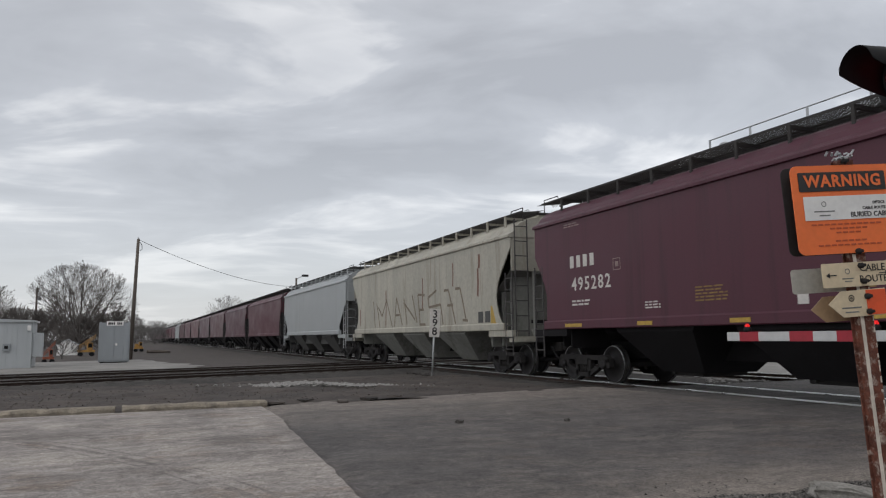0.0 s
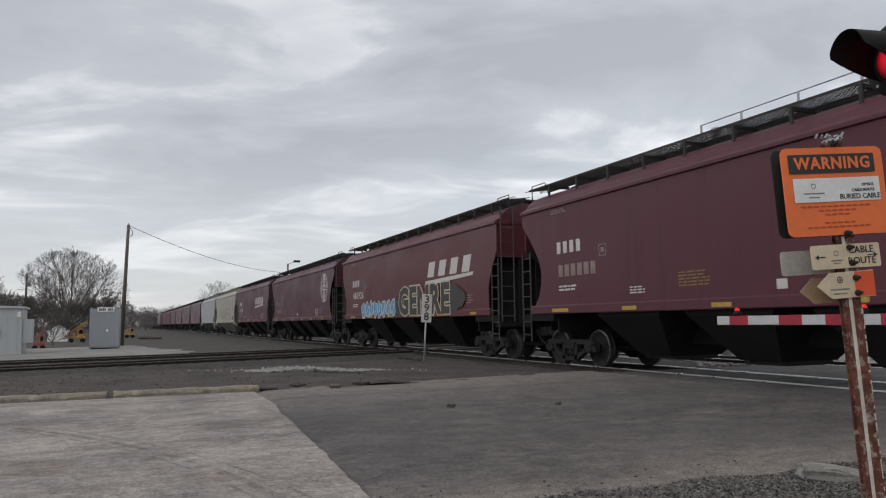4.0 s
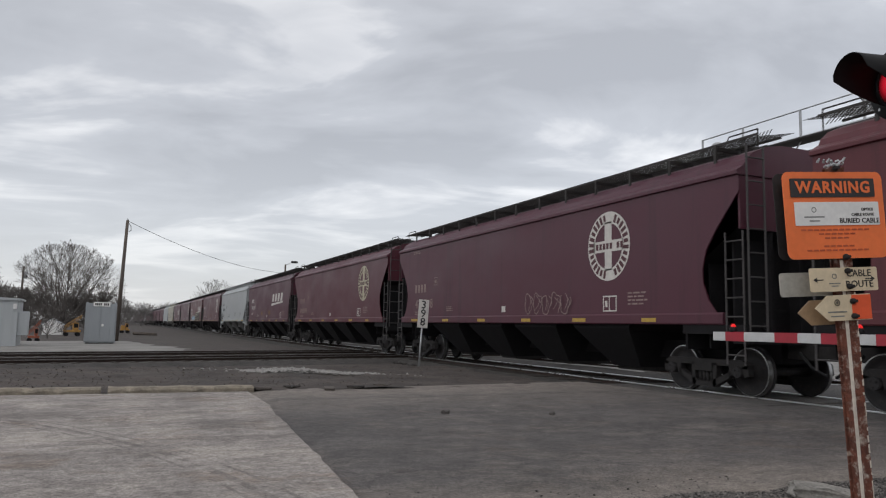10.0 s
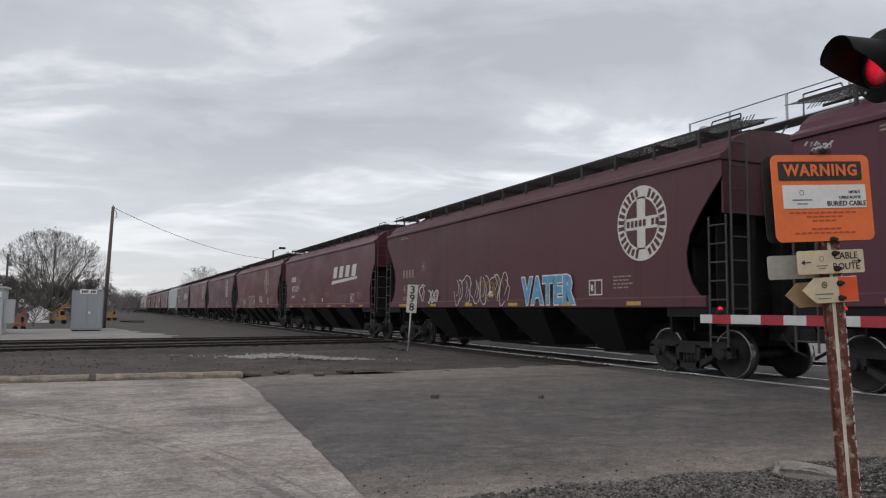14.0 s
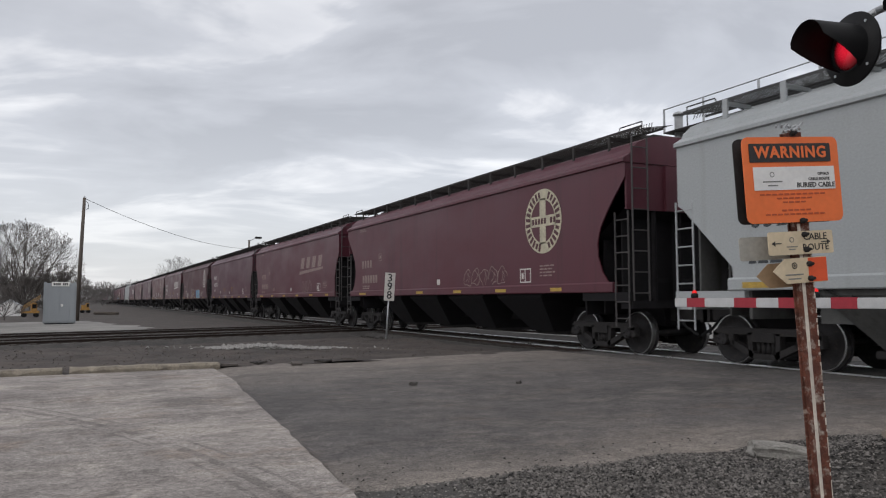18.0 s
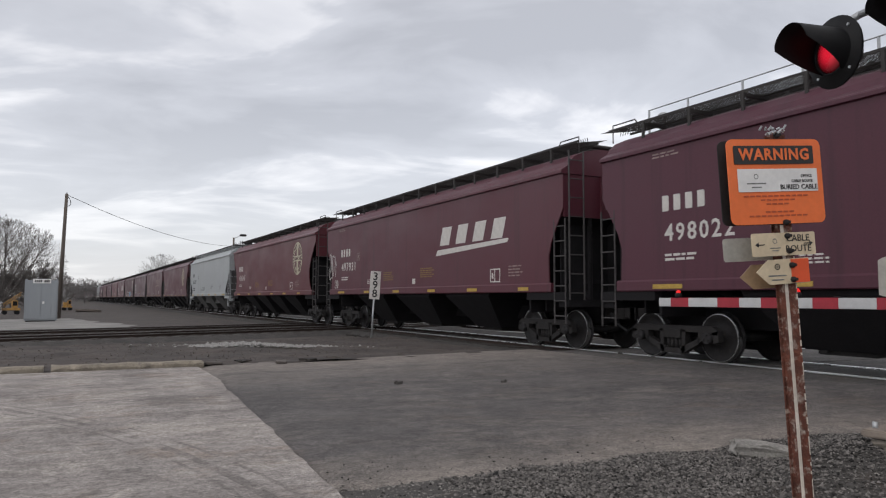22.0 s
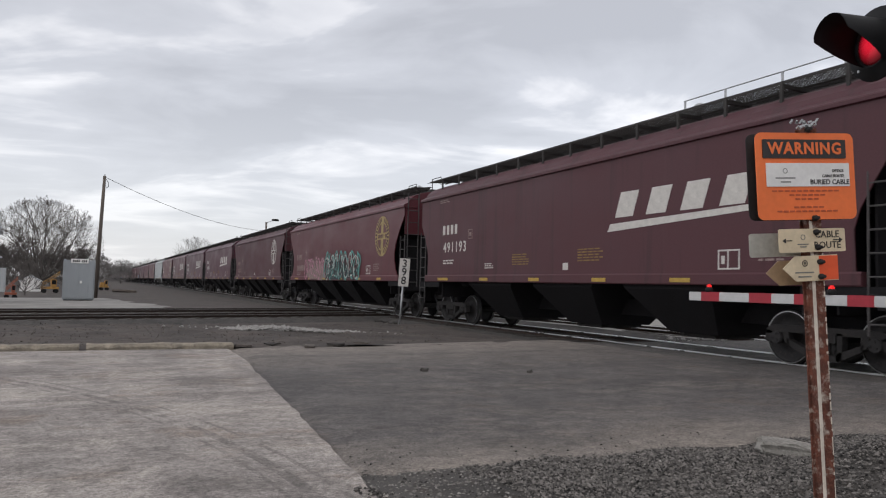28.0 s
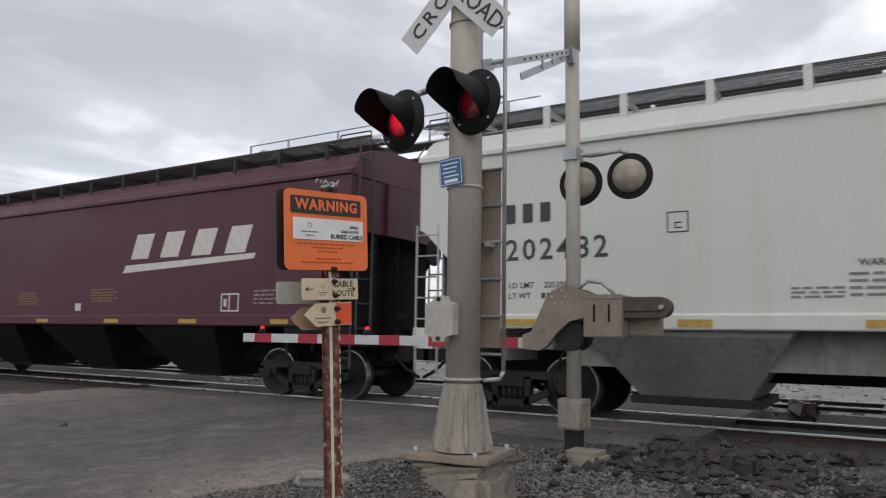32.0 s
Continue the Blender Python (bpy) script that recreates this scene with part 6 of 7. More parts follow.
for r, wd in enumerate((0.13, 0.07, 0.05, 0.0, 0.055, 0.115)):
    if wd:
        sign_part("print_line", flat([rect(-wd + q * 0.022, -wd + q * 0.022 + 0.017, 0, 0.005) for q in range(int(2 * wd / 0.022))], 0.0005), DARK_RED, 0.18, -0.18 - r * 0.0125, 0.004)
sign_part("route_plate", plate(0.236, 0.072, 0.003, 0.006), SIGN_TAN, 0.184, -0.330, 0.0)
sign_part("rear_route_plate", plate(0.236, 0.074, 0.003, 0.010), PLATE_BACK, 0.125, -0.340, -0.06, label="grey back of a second plate")
for words, v in (("CABLE", -0.313), ("ROUTE", -0.346)):
    w = shared("printed_word", text_mesh(words, 0.030, SIGN_BLACK, 0.004, 0.0005), sign)
    w.matrix_basis = pose(0.236, -0.004, v, 90, 0, 0)
for u, s in ((0.077, -1), (0.292, 1)):
    sign_part("arrow", flat([[(0, 0), (-s * 0.013, 0.008), (-s * 0.013, -0.008)], rect(*sorted((-s * 0.012, -s * 0.035)), -0.0015, 0.0015)], 0.0006), SIGN_BLACK, u, -0.330, 0.0035)
sign_part("round_mark", hoop(0.006, 0.0085), SIGN_GREY, 0.150, -0.320, 0.0035)
sign_part("print_bar", flat([rect(-0.02, 0.02, 0, 0.003), rect(-0.012, 0.012, -0.008, -0.005)], 0.0005), SIGN_GREY, 0.150, -0.343, 0.0035)
arrow = [(0.075, -0.415), (0.119, -0.378), (0.269, -0.375), (0.271, -0.454), (0.121, -0.455)]
sign_part("arrow_plate", prism(bmesh.new(), arrow, 0, 0.003, 2), SIGN_TAN, 0, 0, 0.0, label="cream arrow plate with an orange end")
sign_part("rear_arrow_plate", prism(bmesh.new(), [(u - 0.014, v - 0.012) for u, v in arrow], 0, 0.003, 2), ARROW_BACK, 0, 0, -0.06)
sign_part("orange_field", plate(0.067, 0.074, 0.001), RED_ORANGE, 0.236, -0.415, 0.0035)
sign_part("round_mark", hoop(0.007, 0.010), SIGN_BLACK, 0.152, -0.400, 0.0035)
sign_part("round_dot", hoop(0.001, 0.004), SIGN_BLACK, 0.152, -0.400, 0.0035)
sign_part("print_bar", flat([rect(-0.033, 0.033, 0, 0.004), rect(-0.023, 0.023, -0.013, -0.009)], 0.0005), SIGN_GREY, 0.150, -0.430, 0.0035)
# post: a channel with two flanges, one edge still white
bm = prism(bmesh.new(), [(0.186, 0.010), (0.230, 0.010), (0.230, 0.040), (0.238, 0.040), (0.238, 0.044), (0.226, 0.044), (0.226, 0.014), (0.190, 0.014), (0.190, 0.044), (0.178, 0.044), (0.178, 0.040), (0.186, 0.040)], -1.78, 0.02, 2)
part("post", bm, RUST, sign, "rusty steel channel post")
part("post_edge", box(bmesh.new(), 0.185, 0.195, 0.007, 0.0098, -1.78, -0.27), POST_WHITE, sign, "chipped white paint edge")
rng = random.Random(14)
for k in range(34):
    h = rng.uniform(0.006, 0.035)
    v = -1.5 + k * 0.034 + rng.uniform(-0.01, 0.01)
    w = rng.uniform(0.002, 0.006)
    part("paint_flake", box(bmesh.new(), 0.2295 - w, 0.2295, 0.0085, 0.0098, v, v + h), POST_WHITE, sign)
for u, v in ((0.185, 0.012), (0.195, -0.262), (0.196, -0.305), (0.2, -0.352), (0.205, -0.397), (0.206, -0.442)):
    bm = lathe(bmesh.new(), [(0.009, 0), (0.009, 0.008), (0.005, 0.011), (0.005, 0.02)], 10)
    bl = part("bolt", bm, STEEL_DARK, sign)
    bl.matrix_basis = pose(u, -0.003, v, 90, 0, 0)
bm = bmesh.new()
rng = random.Random(4)
for _ in range(26):
    u, v = rng.gauss(0.17, 0.022), 0.015 + abs(rng.gauss(0, 0.012))
    tube(bm, (u, -0.004, v), (u + rng.uniform(-0.012, 0.012), -0.012, v + rng.uniform(0.0, 0.014)), 0.004, 0.003, 5)
part("dried_nest", bm, GALV, sign, "dried grey mud and twigs on the top edge")

# ---- distance marker by the track ----
post = thing("distance_marker", pose(9.03, 22.3, 0.06, 0, 3.5, 0), "white number board on a thin grey post", "marker")
part("post", tube(bmesh.new(), (0, 0, -0.3), (0, 0, 1.35), 0.035, 0.03, 8), GALV, post)
bd = part("board", bbox(-0.17, 0.17, -0.012, 0.0, 1.10, 2.02, 0.004), WHITE, post)
bd.matrix_basis = pose(0, -0.02, 0, 0, 0, -14)
for k, ch in enumerate("398"):
    shared("digit", text_mesh(ch, 0.36, SIGN_BLACK, 0.014), bd, pose(0, -0.016, 1.84 - k * 0.28, 90, 0, 0))

# ---- cantilever with a railed walkway on the far side of the tracks ----
cant = thing("cantilever_signal", pose(0, 0, 0), "galvanised cantilever with a railed walkway over the road", "cantilever")
part("mast", tube(bmesh.new(), (19, 19.3, -0.1), (19, 19.3, 7.75), 0.16, 0.15, 16), GALV, cant)
for z in (6.5, 7.2):
    part("arm_pipe", tube(bmesh.new(), (19, 19.4, z), (19, 8.2, z + 0.1), 0.07, 0.06, 10), GALV, cant)
for k in range(9):
    part("arm_web", tube(bmesh.new(), (19, 18.8 - k * 1.2, 6.5), (19, 18.2 - k * 1.2, 7.2), 0.025, None, 6), GALV, cant)
part("handrail", tube(bmesh.new(), (18.7, 19.72, 8.0), (18.7, 8.2, 8.05), 0.022, None, 8), GALV, cant)
for y in (19.7, 17.85, 15.6, 13.5, 11.3, 9.2):
    part("rail_post", box(bmesh.new(), 18.68, 18.72, y - 0.035, y + 0.035, 7.15, 8.02), GALV, cant)
part("walkway", bbox(18.65, 19.35, 8.2, 19.7, 7.12, 7.17, 0.01), GRATE_DARK, cant)
part("mast_cap", lathe(bmesh.new(), [(0.2, 7.74), (0.2, 7.8), (0.12, 7.86)], 16), GALV, cant).location = (19, 19.3, 0)

# ---- far pole, wire, street lamp ----
pole = thing("utility_pole", pose(-0.05, 54.6, -0.2) @ Matrix.Rotation(radians(1.6), 4, "Y"), "weathered leaning wooden utility pole", "pole")
part("pole_shaft", tube(bmesh.new(), (0, 0, 0), (0, 0, 8.3), 0.15, 0.10, 12), WOOD, pole)
part("insulator", lathe(bmesh.new(), [(0.03, 8.25), (0.05, 8.3), (0.05, 8.36), (0.02, 8.42)], 10), GALV, pole)
bm = bmesh.new()
pipe(bm, [(0.1, 0, 8.1), (0.25, 0, 7.9), (0.28, 0, 7.6), (0.15, 0, 7.5)], 0.02, 6)
part("wire_loop", bm, BLACK, pole)
LX, LY = 17.2, 84.0
lampost = thing("street_lamp", pose(LX, LY, -0.2), "dark street lamp on a wooden pole", "street lamp")
part("pole_shaft", tube(bmesh.new(), (0, 0, 0), (0, 0, 8.2), 0.14, 0.10, 10), WOOD, lampost)
part("lamp_arm", tube(bmesh.new(), (0, 0, 8.1), (0.75, -0.2, 8.45), 0.04, 0.03, 8), GALV, lampost)
part("lamp_head", bbox(0.6, 1.35, -0.42, -0.12, 8.35, 8.6, 0.06), STEEL_DARK, lampost)
bm = bmesh.new()
a, b = Vector((0.18, 54.6, 8.05)), Vector((LX, LY, 7.0))
hose(bm, [a.lerp(b, k / 24) - Vector((0, 0, 3.0 * k / 24 * (1 - k / 24))) for k in range(25)], 0.017, 5)
tagged(part("overhead_wire", bm, BLACK), "thin dark overhead wire sagging between poles", "wire")
pole2 = thing("utility_pole", pose(-11.7, 109.4, -0.2), "distant weathered wooden utility pole", "pole")
part("pole_shaft", tube(bmesh.new(), (0, 0, 0), (0, 0, 8.2), 0.16, 0.12, 10), WOOD, pole2)
part("transformer", tube(bmesh.new(), (0.3, 0, 6.6), (0.3, 0, 7.6), 0.22, None, 12), GALV, pole2)

# ---- huts and cabinets in the yard ----
HUT = mat("pale_aluminium_hut", (0.44, 0.46, 0.47), 0.5, 0.2, 0.10, 1.5, 0.03, 30, (0.33, 0.33, 0.32), 0.0, True)
CAB = mat("grey_steel_cabinet", (0.31, 0.33, 0.345), 0.55, 0.2, 0.12, 1.5, 0.03, 30, (0.22, 0.23, 0.24), 0.0, True)
hut = thing("signal_hut", pose(-4.1, 37.6, -0.1, 0, 0, 2), "pale grey metal equipment hut with a low roof", "hut")
part("wall", bbox(-3.6, 0, 0, 2.6, 0, 2.1, 0.02), HUT, hut)
bm = prism(bmesh.new(), [(-3.68, 2.1), (0.1, 2.1), (0.1, 2.18), (-1.8, 2.26), (-3.68, 2.18)], -0.1, 2.7, 1)
part("roof", bm, HUT, hut)
for k in range(9):
    part("panel_seam", bbox(-3.4 + k * 0.4, -3.385 + k * 0.4, -0.02, 0.0, 0.05, 2.08, 0.003), HUT, hut)
part("side_box", bbox(0.0, 0.42, 0.15, 0.75, 0.55, 1.62, 0.02), HUT, hut)
part("meter_box", bbox(-1.12, -0.82, -0.14, 0.0, 0.82, 1.15, 0.02), CAB, hut)
part("meter_dial", bbox(-1.05, -0.9, -0.15, -0.14, 0.92, 1.06, 0.005), BLACK, hut)
part("corner_light", bbox(-0.2, -0.06, -0.12, 0.0, 1.72, 1.95, 0.01), SIGN_WHITE, hut)
cab = thing("relay_cabinet", pose(-0.84, 42.3, -0.05, 0, 0, -1), "grey steel relay cabinet with double doors", "cabinet")
part("plinth", bbox(-0.66, 0.66, 0.05, 0.95, -0.1, 0.08, 0.01), STEEL_BLACK, cab)
part("case", bbox(-0.74, 0.74, 0, 1.0, 0.08, 2.12, 0.02), CAB, cab)
for s in (-1, 1):
    dr = part("door", bbox(min(0.01 * s, 0.70 * s), max(0.01 * s, 0.70 * s), -0.03, 0.0, 0.14, 1.95, 0.008), CAB, cab)
    part("hinge_strip", bbox(0.685 * s - 0.008, 0.685 * s + 0.008, -0.04, -0.03, 0.2, 1.9, 0.002), CAB, dr)
part("handle", bbox(0.06, 0.16, -0.08, -0.03, 0.92, 1.05, 0.01), SIGN_WHITE, cab, "white latch plate")
nb = part("name_board", bbox(-0.38, 0.42, -0.06, -0.02, 1.96, 2.18, 0.01), SIGN_WHITE, cab)
part("board_print", flat([rect(-0.32 + 0.085 * k, -0.32 + 0.085 * k + 0.06, -0.06, 0.06) for k in range(8) if k != 4], 0.004), SIGN_BLACK, nb).matrix_basis = pose(0.02, -0.061, 2.07, 90, 0, 0)
for s in (-1, 1):
    part("roof_lug", bbox(s * 0.68 - 0.05, s * 0.68 + 0.05, 0.1, 0.3, 2.12, 2.17, 0.01), CAB, cab)
shed = thing("small_shed", pose(-5.4, 75, -0.2), "small white gabled shed", "shed")
part("wall", prism(bmesh.new(), [(-1.0, 0), (1.0, 0), (1.0, 1.15), (0, 1.75), (-1.0, 1.15)], 0, 2.2, 1), SIGN_WHITE, shed)
shed.scale = (0.8, 0.8, 0.8)
part("roof", prism(bmesh.new(), [(-1.12, 1.10), (0, 1.78), (1.12, 1.10), (1.12, 1.18), (0, 1.86), (-1.12, 1.18)], -0.1, 2.3, 1), HUT, shed)

MACH = mat("machine_yellow", (0.40, 0.22, 0.055), 0.6, 0, 0.2, 3, 0.03, 40, (0.25, 0.15, 0.05), 0.03)
MACH_RED = mat("machine_orange_red", (0.30, 0.085, 0.045), 0.6, 0, 0.2, 3, 0.03, 40, (0.2, 0.06, 0.03), 0.03)


def track_machine(x, y, s, paint, label, boom, size):
    """A rail-maintenance machine: chassis on wheels, cab, engine cover and a lattice boom."""
    th = thing("track_machine", pose(x, y, -0.2, 0, 0, 8), label, "machine", "parked track machines")
    part("chassis", bbox(-1.1 * s, 1.1 * s, -0.5, 0.5, 0.4, 0.62, 0.03), paint, th)
    for k in (-0.75, 0.75):
        for q in (-0.55, 0.55):
            part("wheel", tube(bmesh.new(), (k * s, q - 0.06, 0.2), (k * s, q + 0.06, 0.2), 0.2, None, 16), BLACK, th)
    if not boom:
        part("engine_cover", bbox(-1.0 * s, -0.1 * s, -0.45, 0.45, 0.62, 1.1, 0.06), paint, th)
    c = part("cab_frame", bbox(0.1 * s, 0.8 * s, -0.45, 0.45, 0.62, 1.35, 0.05), paint, th)
    part("cab_window", bbox(0.18 * s, 0.72 * s, -0.462, -0.448, 0.85, 1.27, 0.01), BLACK, c)
    if boom:
        for a, b in (((-1.0, 0.7), (1.2, 1.9)), ((-1.0, 1.0), (1.2, 2.15))):
            part("boom_chord", tube(bmesh.new(), (a[0] * s, -0.3, a[1]), (b[0] * s, -0.3, b[1]), 0.03, None, 6), paint, th)
        for k in range(6):
            f, g = k / 6, (k + 1) / 6
            part("boom_lace", tube(bmesh.new(), ((-1 + 2.2 * f) * s, -0.3, 0.7 + 1.2 * f), ((-1 + 2.2 * g) * s, -0.3, 1.0 + 1.15 * g), 0.018, None, 6), paint, th)
    th.scale = (size, size, size)
    return th


track_machine(-3.55, 70, 0.7, MACH, "yellow track machine with a lattice boom", True, 0.85)
track_machine(0.75, 90, 0.5, MACH, "yellow track machine with a closed cab", False, 0.8)
track_machine(-4.6, 50.5, 0.45, MACH_RED, "small orange red track machine", True, 0.62)


# ---- bare winter trees ----
def bare_tree(name, seed, height, half, limbs, depth, label, x, y, twig=0.010, low=0.12, bark=None):
    """A leafless tree: limbs spread from a short trunk out to a rounded crown, forking into fine twigs."""
    rng = random.Random(seed)
    root = thing(name, pose(x, y, -0.2), label, "tree")
    segs = []
    mid, rise = height * 0.45, height * 0.55

    def reach(p, d):
        """How far it is from p along d to the edge of the crown."""
        t = 0.1
        while t < height * 1.5:
            q = p + d * t
            if (q.x / half) ** 2 + (q.y / half) ** 2 + ((q.z - mid) / rise) ** 2 > 1:
                return t
            t += 0.15
        return t

    def grow(p, d, L, r, level):
        n = 4
        for k in range(n):
            d = (d + Vector((rng.gauss(0, 0.11), rng.gauss(0, 0.11), rng.gauss(0.05, 0.08)))).normalized()
            q = p + d * L / n
            r2 = r * 0.78
            segs.append((level, p, q, r, r2))
            p, r = q, r2
            if level < depth and k > 0:
                for _ in range(3 if level < 2 else 2):
                    ax = d.cross(Vector((rng.gauss(0, 1), rng.gauss(0, 1), rng.gauss(0, 1)))).normalized()
                    nd = (d * 0.8 + ax * rng.uniform(0.35, 0.85) + Vector((0, 0, 0.12))).normalized()
                    room = reach(p, nd) * rng.uniform(0.8, 1.0)
                    grow(p, nd, min(L * rng.uniform(0.38, 0.6), max(0.25, room)), r * rng.uniform(0.5, 0.65), level + 1)

    base = height * low
    segs.append((0, Vector((0, 0, 0)), Vector((0, 0, base)), height * 0.024, height * 0.02))
    for s in range(limbs):
        up = radians(86 - 78 * (s + 0.5) / limbs)
        a = s * 2.399 + rng.uniform(-0.3, 0.3)
        d = Vector((math.cos(a) * math.cos(up), math.sin(a) * math.cos(up), math.sin(up)))
        p = Vector((0, 0, base * rng.uniform(0.6, 1.0)))
        grow(p, d, reach(p, d) * rng.uniform(0.68, 0.86), height * rng.uniform(0.008, 0.012), 1)
    for nm, keep, sides, label_p in (("trunk", lambda v: v < 1, 8, ""), ("crown", lambda v: v >= 1, 3, "bare grey twigs")):
        vs, fs = [], []
        for level, p, q, a, b in segs:
            if not keep(level):
                continue
            d = (q - p).normalized()
            u = d.orthogonal().normalized()
            w = d.cross(u)
            n0 = len(vs)
            for c, r in ((p, max(a, twig)), (q, max(b, twig * 0.8))):
                for i in range(sides):
                    t = 2 * math.pi * i / sides
                    vs.append(c + (u * math.cos(t) + w * math.sin(t)) * r)
            fs += [(n0 + i, n0 + (i + 1) % sides, n0 + sides + (i + 1) % sides, n0 + sides + i) for i in range(sides)]
        me = bpy.data.meshes.new(nm)
        me.from_pydata(vs, [], fs)
        me.materials.append(bark or BARK)
        ob = new(nm, me)
        ob.parent = root
        if label_p:
            ob["label"] = label_p
    return root


# paler copy of the bark; the haze of distance is put into its colour
FAR_BARK = mat("hazy_far_branches", (0.16, 0.15, 0.145), 0.95, 0, 0.2, 3, 0.1, 20)
bare_tree("bare_tree", 1, 10.2, 6.3, 18, 4, "wide bare deciduous tree with fine grey twigs", -5.6, 95, 0.0095)
bare_tree("bare_tree", 2, 7.8, 5.0, 14, 3, "dense bare tree at the yard's edge", -15.2, 97, 0.020)
low_tree = bare_tree("bare_tree", 3, 4.8, 3.4, 14, 3, "low dense bare tree at the yard's edge", -1.6, 98, 0.020)
for x, y, s in ((-9.6, 93, 1.0), (-5.6, 97, 0.85), (-12.4, 99, 1.1), (-7.6, 98, 0.9), (-3.6, 99, 0.95), (-18.5, 98, 1.3), (-22, 101, 1.4)):
    copy_thing(low_tree, pose(x, y, -0.2, 0, 0, x * 40)).scale = (s, s, s)
bare_tree("bare_shrub", 6, 2.6, 1.4, 9, 3, "bare shrub in front of the white shed", -4.6, 60, 0.012)
bare_tree("bare_tree", 8, 9.0, 5.0, 10, 3, "bare tree seen beyond the train", 48, 8, 0.012)
bare_tree("bare_tree", 9, 15.5, 9.0, 14, 3, "tall bare tree far beyond the train", 29, 250, 0.03, 0.12, FAR_BARK)
first = bare_tree("bare_tree", 10, 6.2, 4.2, 10, 3, "low bare tree in the far tree line", 5.5, 205, 0.03, 0.1, FAR_BARK)
rng = random.Random(12)
for k in range(62):
    if k < 26:
        x, y, s = -66 + 62 * k / 25 + rng.uniform(-1.5, 1.5), 116 + rng.uniform(-4, 12), rng.uniform(0.8, 1.15)
    else:
        x, y, s = -4 + (k - 26) * 1.6 + rng.uniform(-1, 1), 270 + rng.uniform(-25, 60), rng.uniform(0.8, 1.4)
    copy_thing(first, pose(x, y, -0.2, 0, 0, rng.uniform(0, 360))).scale = (s, s, s * rng.uniform(0.85, 1.1))

# ---- rubble, stones and litter ----
def in_shoulder(r):
    x, y = r.uniform(1.5, 8.0), r.uniform(0.4, 4.85)
    return x, y, shoulder_z(x, y) - 0.005


def near_shoulder(r):
    x, y = r.uniform(2.4, 6.6), r.uniform(1.7, 4.85)
    return x, y, shoulder_z(x, y) + 0.002


stones("loose_gravel", 26000, in_shoulder, 0.0125, STONE, "loose grey gravel stones", 1)
stones("near_gravel", 52000, near_shoulder, 0.0105, STONE, "loose grey gravel at the road's edge", 10)
PALE_CHIP = mat("pale_gravel_chip", (0.24, 0.225, 0.205), 0.9, 0, 0.2, 9, 0.2, 60, island=0.4)
stones("pale_chips", 22000, in_shoulder, 0.010, PALE_CHIP, "pale chips among the gravel", 9)
stones("mud_lumps", 460, lambda r: (r.gauss(7.9, 0.75), r.gauss(1.55, 0.55), -0.05 + r.random() * 0.04), 0.065, MUD, "dark lumps of mud and asphalt beside the gate", 8)
stones("coarse_rubble", 14000, lambda r: (lambda x, y: (x, y, -0.045))(min(r.uniform(5.5, 9.4), r.uniform(6.5, 10.5)), r.triangular(-0.6, 3.4, 2.4)), 0.017, STONE, "coarse rubble beside the gate", 2)
stones("road_grit", 500, lambda r: (lambda x: (x, 4.75 + abs(r.gauss(0, 0.45)), -0.075))(r.uniform(1.0, 9.0)), 0.008, STONE, "grit strewn along the road's edge", 3)


def pile(r):
    x = r.gauss(4.4, 0.75)
    return x, 19.1 + r.gauss(0, 0.28) - (x - 4.3) * 0.5, -0.05 + 0.08 * math.exp(-((x - 4.3) / 0.7) ** 2) * r.random()


PALE_STONE = mat("pale_limestone", (0.31, 0.30, 0.285), 0.9, 0, 0.2, 9, 0.2, 60)
stones("limestone_heap", 2200, pile, 0.038, PALE_STONE, "low heap of pale limestone", 4)
VERGE_STONE = mat("brown_verge_stone", (0.12, 0.103, 0.092), 0.95, 0, 0.3, 9, 0.2, 60, island=0.3)
stones("verge_stones", 5000, lambda r: (r.uniform(-12, 9.4), r.uniform(14.8, 22), -0.045), 0.016, VERGE_STONE, "stones strewn over the dirt verge", 5)
stones("track_ballast", 9000, lambda r: (lambda u: (XC + u, r.uniform(-6, 32), -0.16 if abs(u) < 1.5 else -0.2))(r.uniform(-2.2, 2.2)), 0.045, BALLAST, "dark ballast stones between the ties", 6)
stones("far_stones", 1500, lambda r: (r.uniform(14, 30), r.uniform(-6, 16), -0.1), 0.06, PALE_STONE, "pale stones beyond the tracks", 7)


def rough_block(name, x, y, z, sx, sy, sz, turn, material, label, category, seed):
    rng = random.Random(seed)
    bm = bbox(-sx / 2, sx / 2, -sy / 2, sy / 2, 0, sz, min(sx, sy, sz) * 0.16)
    bmesh.ops.subdivide_edges(bm, edges=bm.edges[:], cuts=1)
    for v in bm.verts:
        v.co += Vector((rng.gauss(0, 1), rng.gauss(0, 1), rng.gauss(0, 1))) * min(sx, sy, sz) * 0.13
    ob = part(name, bm, material)
    ob.matrix_basis = pose(x, y, z, rng.uniform(-4, 4), rng.uniform(-4, 4), turn)
    return tagged(ob, label, category)


SLAB = mat("grey_slab_concrete", (0.30, 0.285, 0.26), 0.92, 0, 0.35, 6, 0.5, 50, (0.11, 0.10, 0.09), 0.06)
rough_block("concrete_slab", 4.92, 4.02, -0.045, 0.44, 0.22, 0.09, -38, SLAB, "broken concrete slab lying on the gravel", "slab", 1)
rough_block("wooden_tie", 15.1, 1.42, -0.12, 2.4, 0.24, 0.22, 12, WOOD, "loose weathered railway tie beside the track", "tie", 2)
rough_block("road_stone", 4.45, 9.95, -0.085, 0.11, 0.08, 0.06, 20, STONE, "small dark stone lying on the asphalt", "stone", 3)
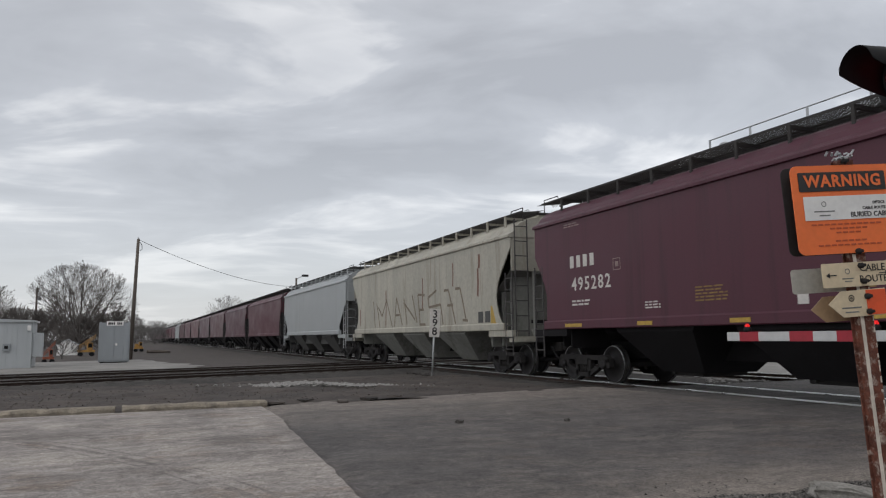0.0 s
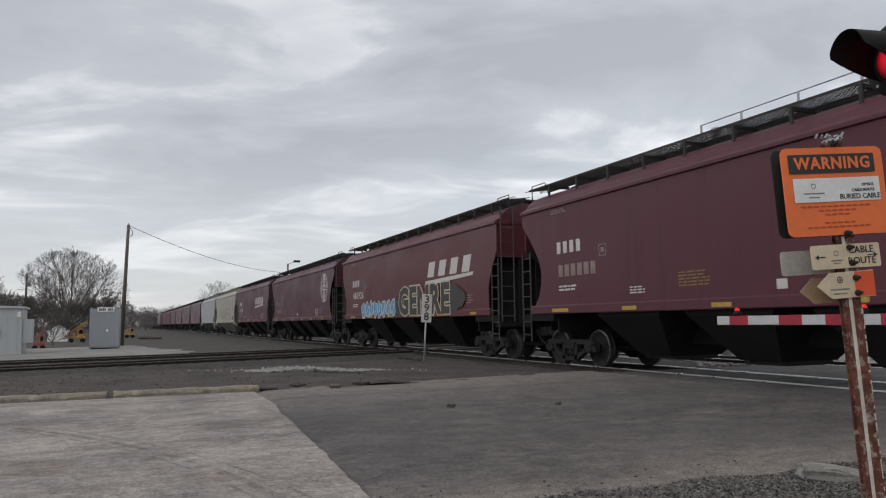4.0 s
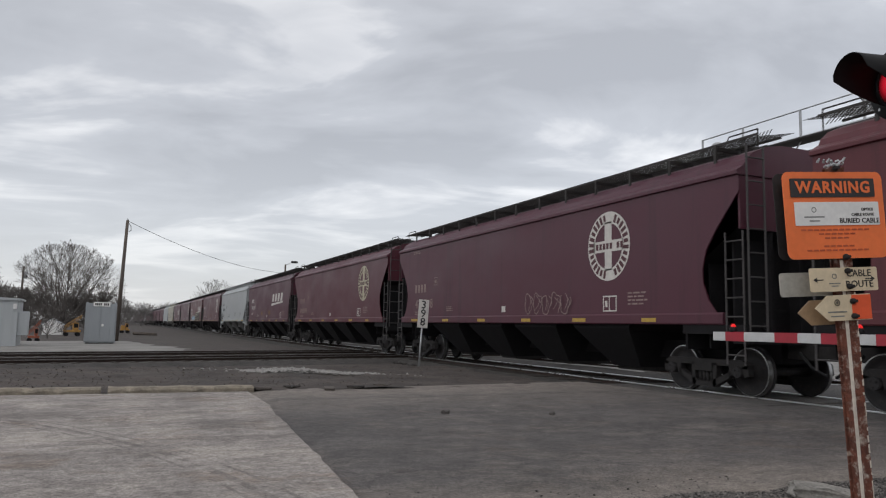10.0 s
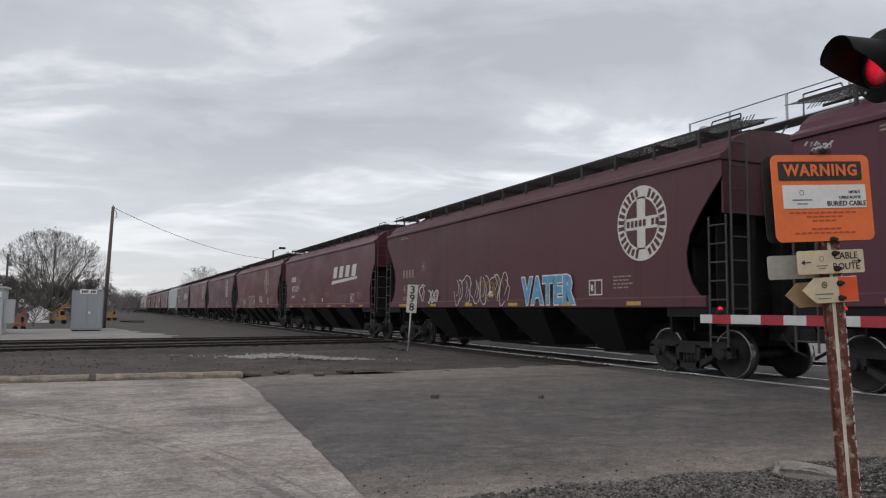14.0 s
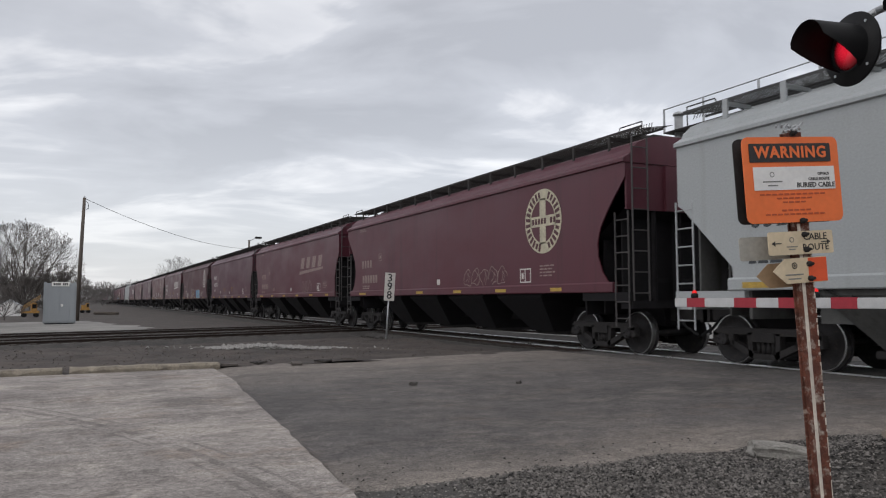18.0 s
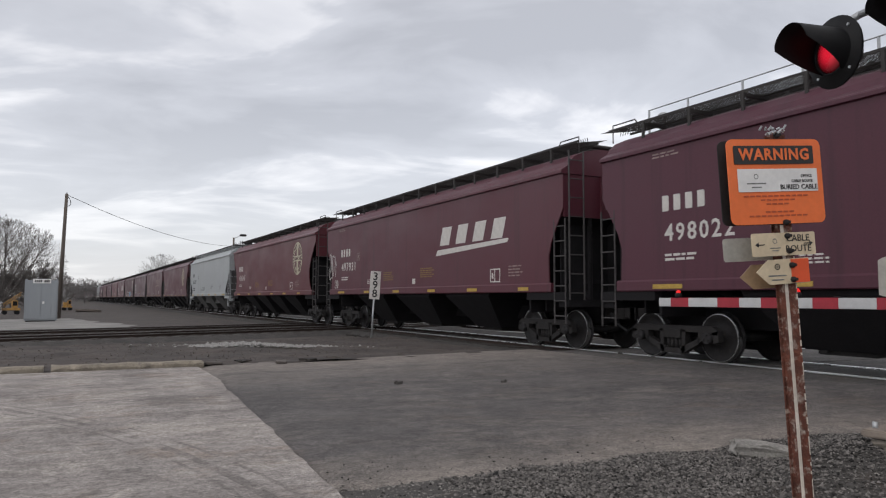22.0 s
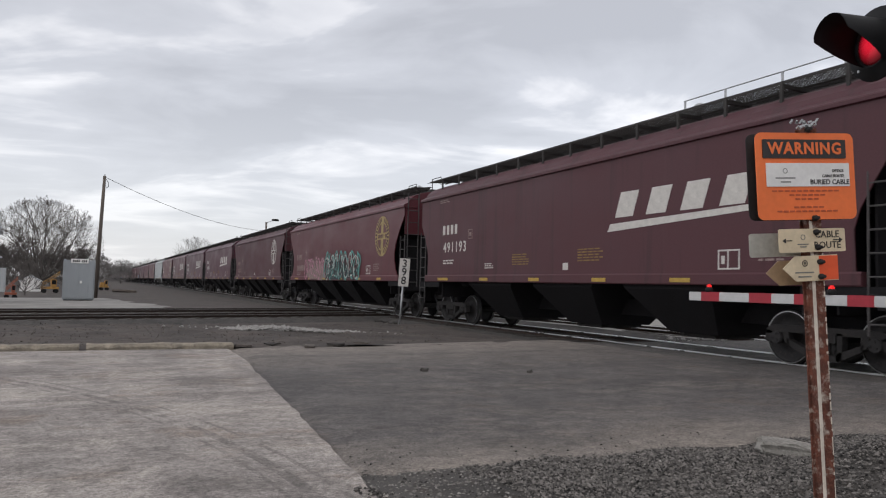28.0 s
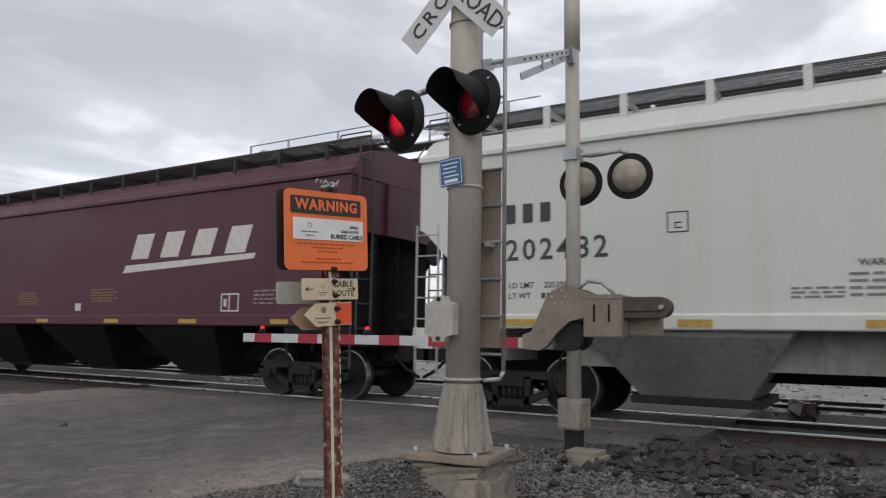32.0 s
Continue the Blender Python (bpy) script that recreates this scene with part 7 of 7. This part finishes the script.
rough_block("road_stone", 5.93, 9.4, -0.075, 0.10, 0.07, 0.05, 50, STONE, "small dark stone lying on the asphalt", "stone", 4)
rough_block("wooden_tie", 2.5, 79, -0.2, 2.2, 0.5, 0.25, 5, WOOD, "discarded weathered railway tie in the yard", "tie", 12)
rough_block("wooden_plank", 6.5, 3.35, -0.04, 0.9, 0.1, 0.04, -20, WOOD, "weathered grey plank on the gravel", "plank", 5)
rng = random.Random(31)
for k in range(24):
    w = 0.10 + 0.3 * rng.random() ** 2
    rough_block("broken_asphalt", rng.gauss(7.9, 0.7), rng.gauss(1.55, 0.55), -0.06, w, w * rng.uniform(0.5, 0.8), w * rng.uniform(0.3, 0.6), rng.uniform(0, 180), MUD, "broken dark piece of old asphalt in the mud", "rubble", 60 + k)
for k, (x, y, turn) in enumerate(((4.85, 3.2, 30), (5.05, 2.95, 70), (4.55, 3.35, 120))):
    ob = part("paper_litter", bbox(-0.08, 0.08, -0.03, 0.03, 0, 0.012, 0.004), SIGN_WHITE)
    ob.matrix_basis = pose(x - 0.35, y - 0.55, -0.035, 6, 4, turn)
    tagged(ob, "scrap of pale litter on the gravel", "litter", "scraps of litter")
# crumbled edge where the kerb ends
for k in range(5):
    rough_block("kerb_rubble", 2.6 + k * 0.62, 14.4 + 0.3 * math.sin(k * 2.1), -0.09, 0.3, 0.2, 0.07, k * 40, MUD if k % 2 else VERGE_STONE, "crumbled lump at the end of the kerb", "rubble", 20 + k)


# ---- what moves ----
def motions():
    spin, roll = {}, 0.0
    for car, y in CARS:
        walk(car, [(t, pose(XC, y + run(t), 0)) for t in (0, 2, 4, 6, 8, 10, 12, 14, 16, 18, 20, 22, 24, 26, 28, 30, 32)])
    for car, y in CARS:
        for ws in car.children_recursive:
            if "axle" not in ws:
                continue
            e = int(ws["axle"])
            if e not in spin:
                # wheels roll without slipping: a turn of less than 90 degrees between rows
                rows = [(k / FPS, pose(0, e * 0.89, 0.462) @ Matrix.Rotation(-run(k / FPS) / 0.462, 4, "X")) for k in range(0, 32 * FPS + 1)]
                walk(ws, rows)
                spin[e] = (ws.animation_data.action, ws.animation_data.action_slot)
            elif not ws.animation_data or not ws.animation_data.action:
                ws.rotation_mode = "QUATERNION"
                ws.animation_data_create()
                ws.animation_data.action, ws.animation_data.action_slot = spin[e]


motions()
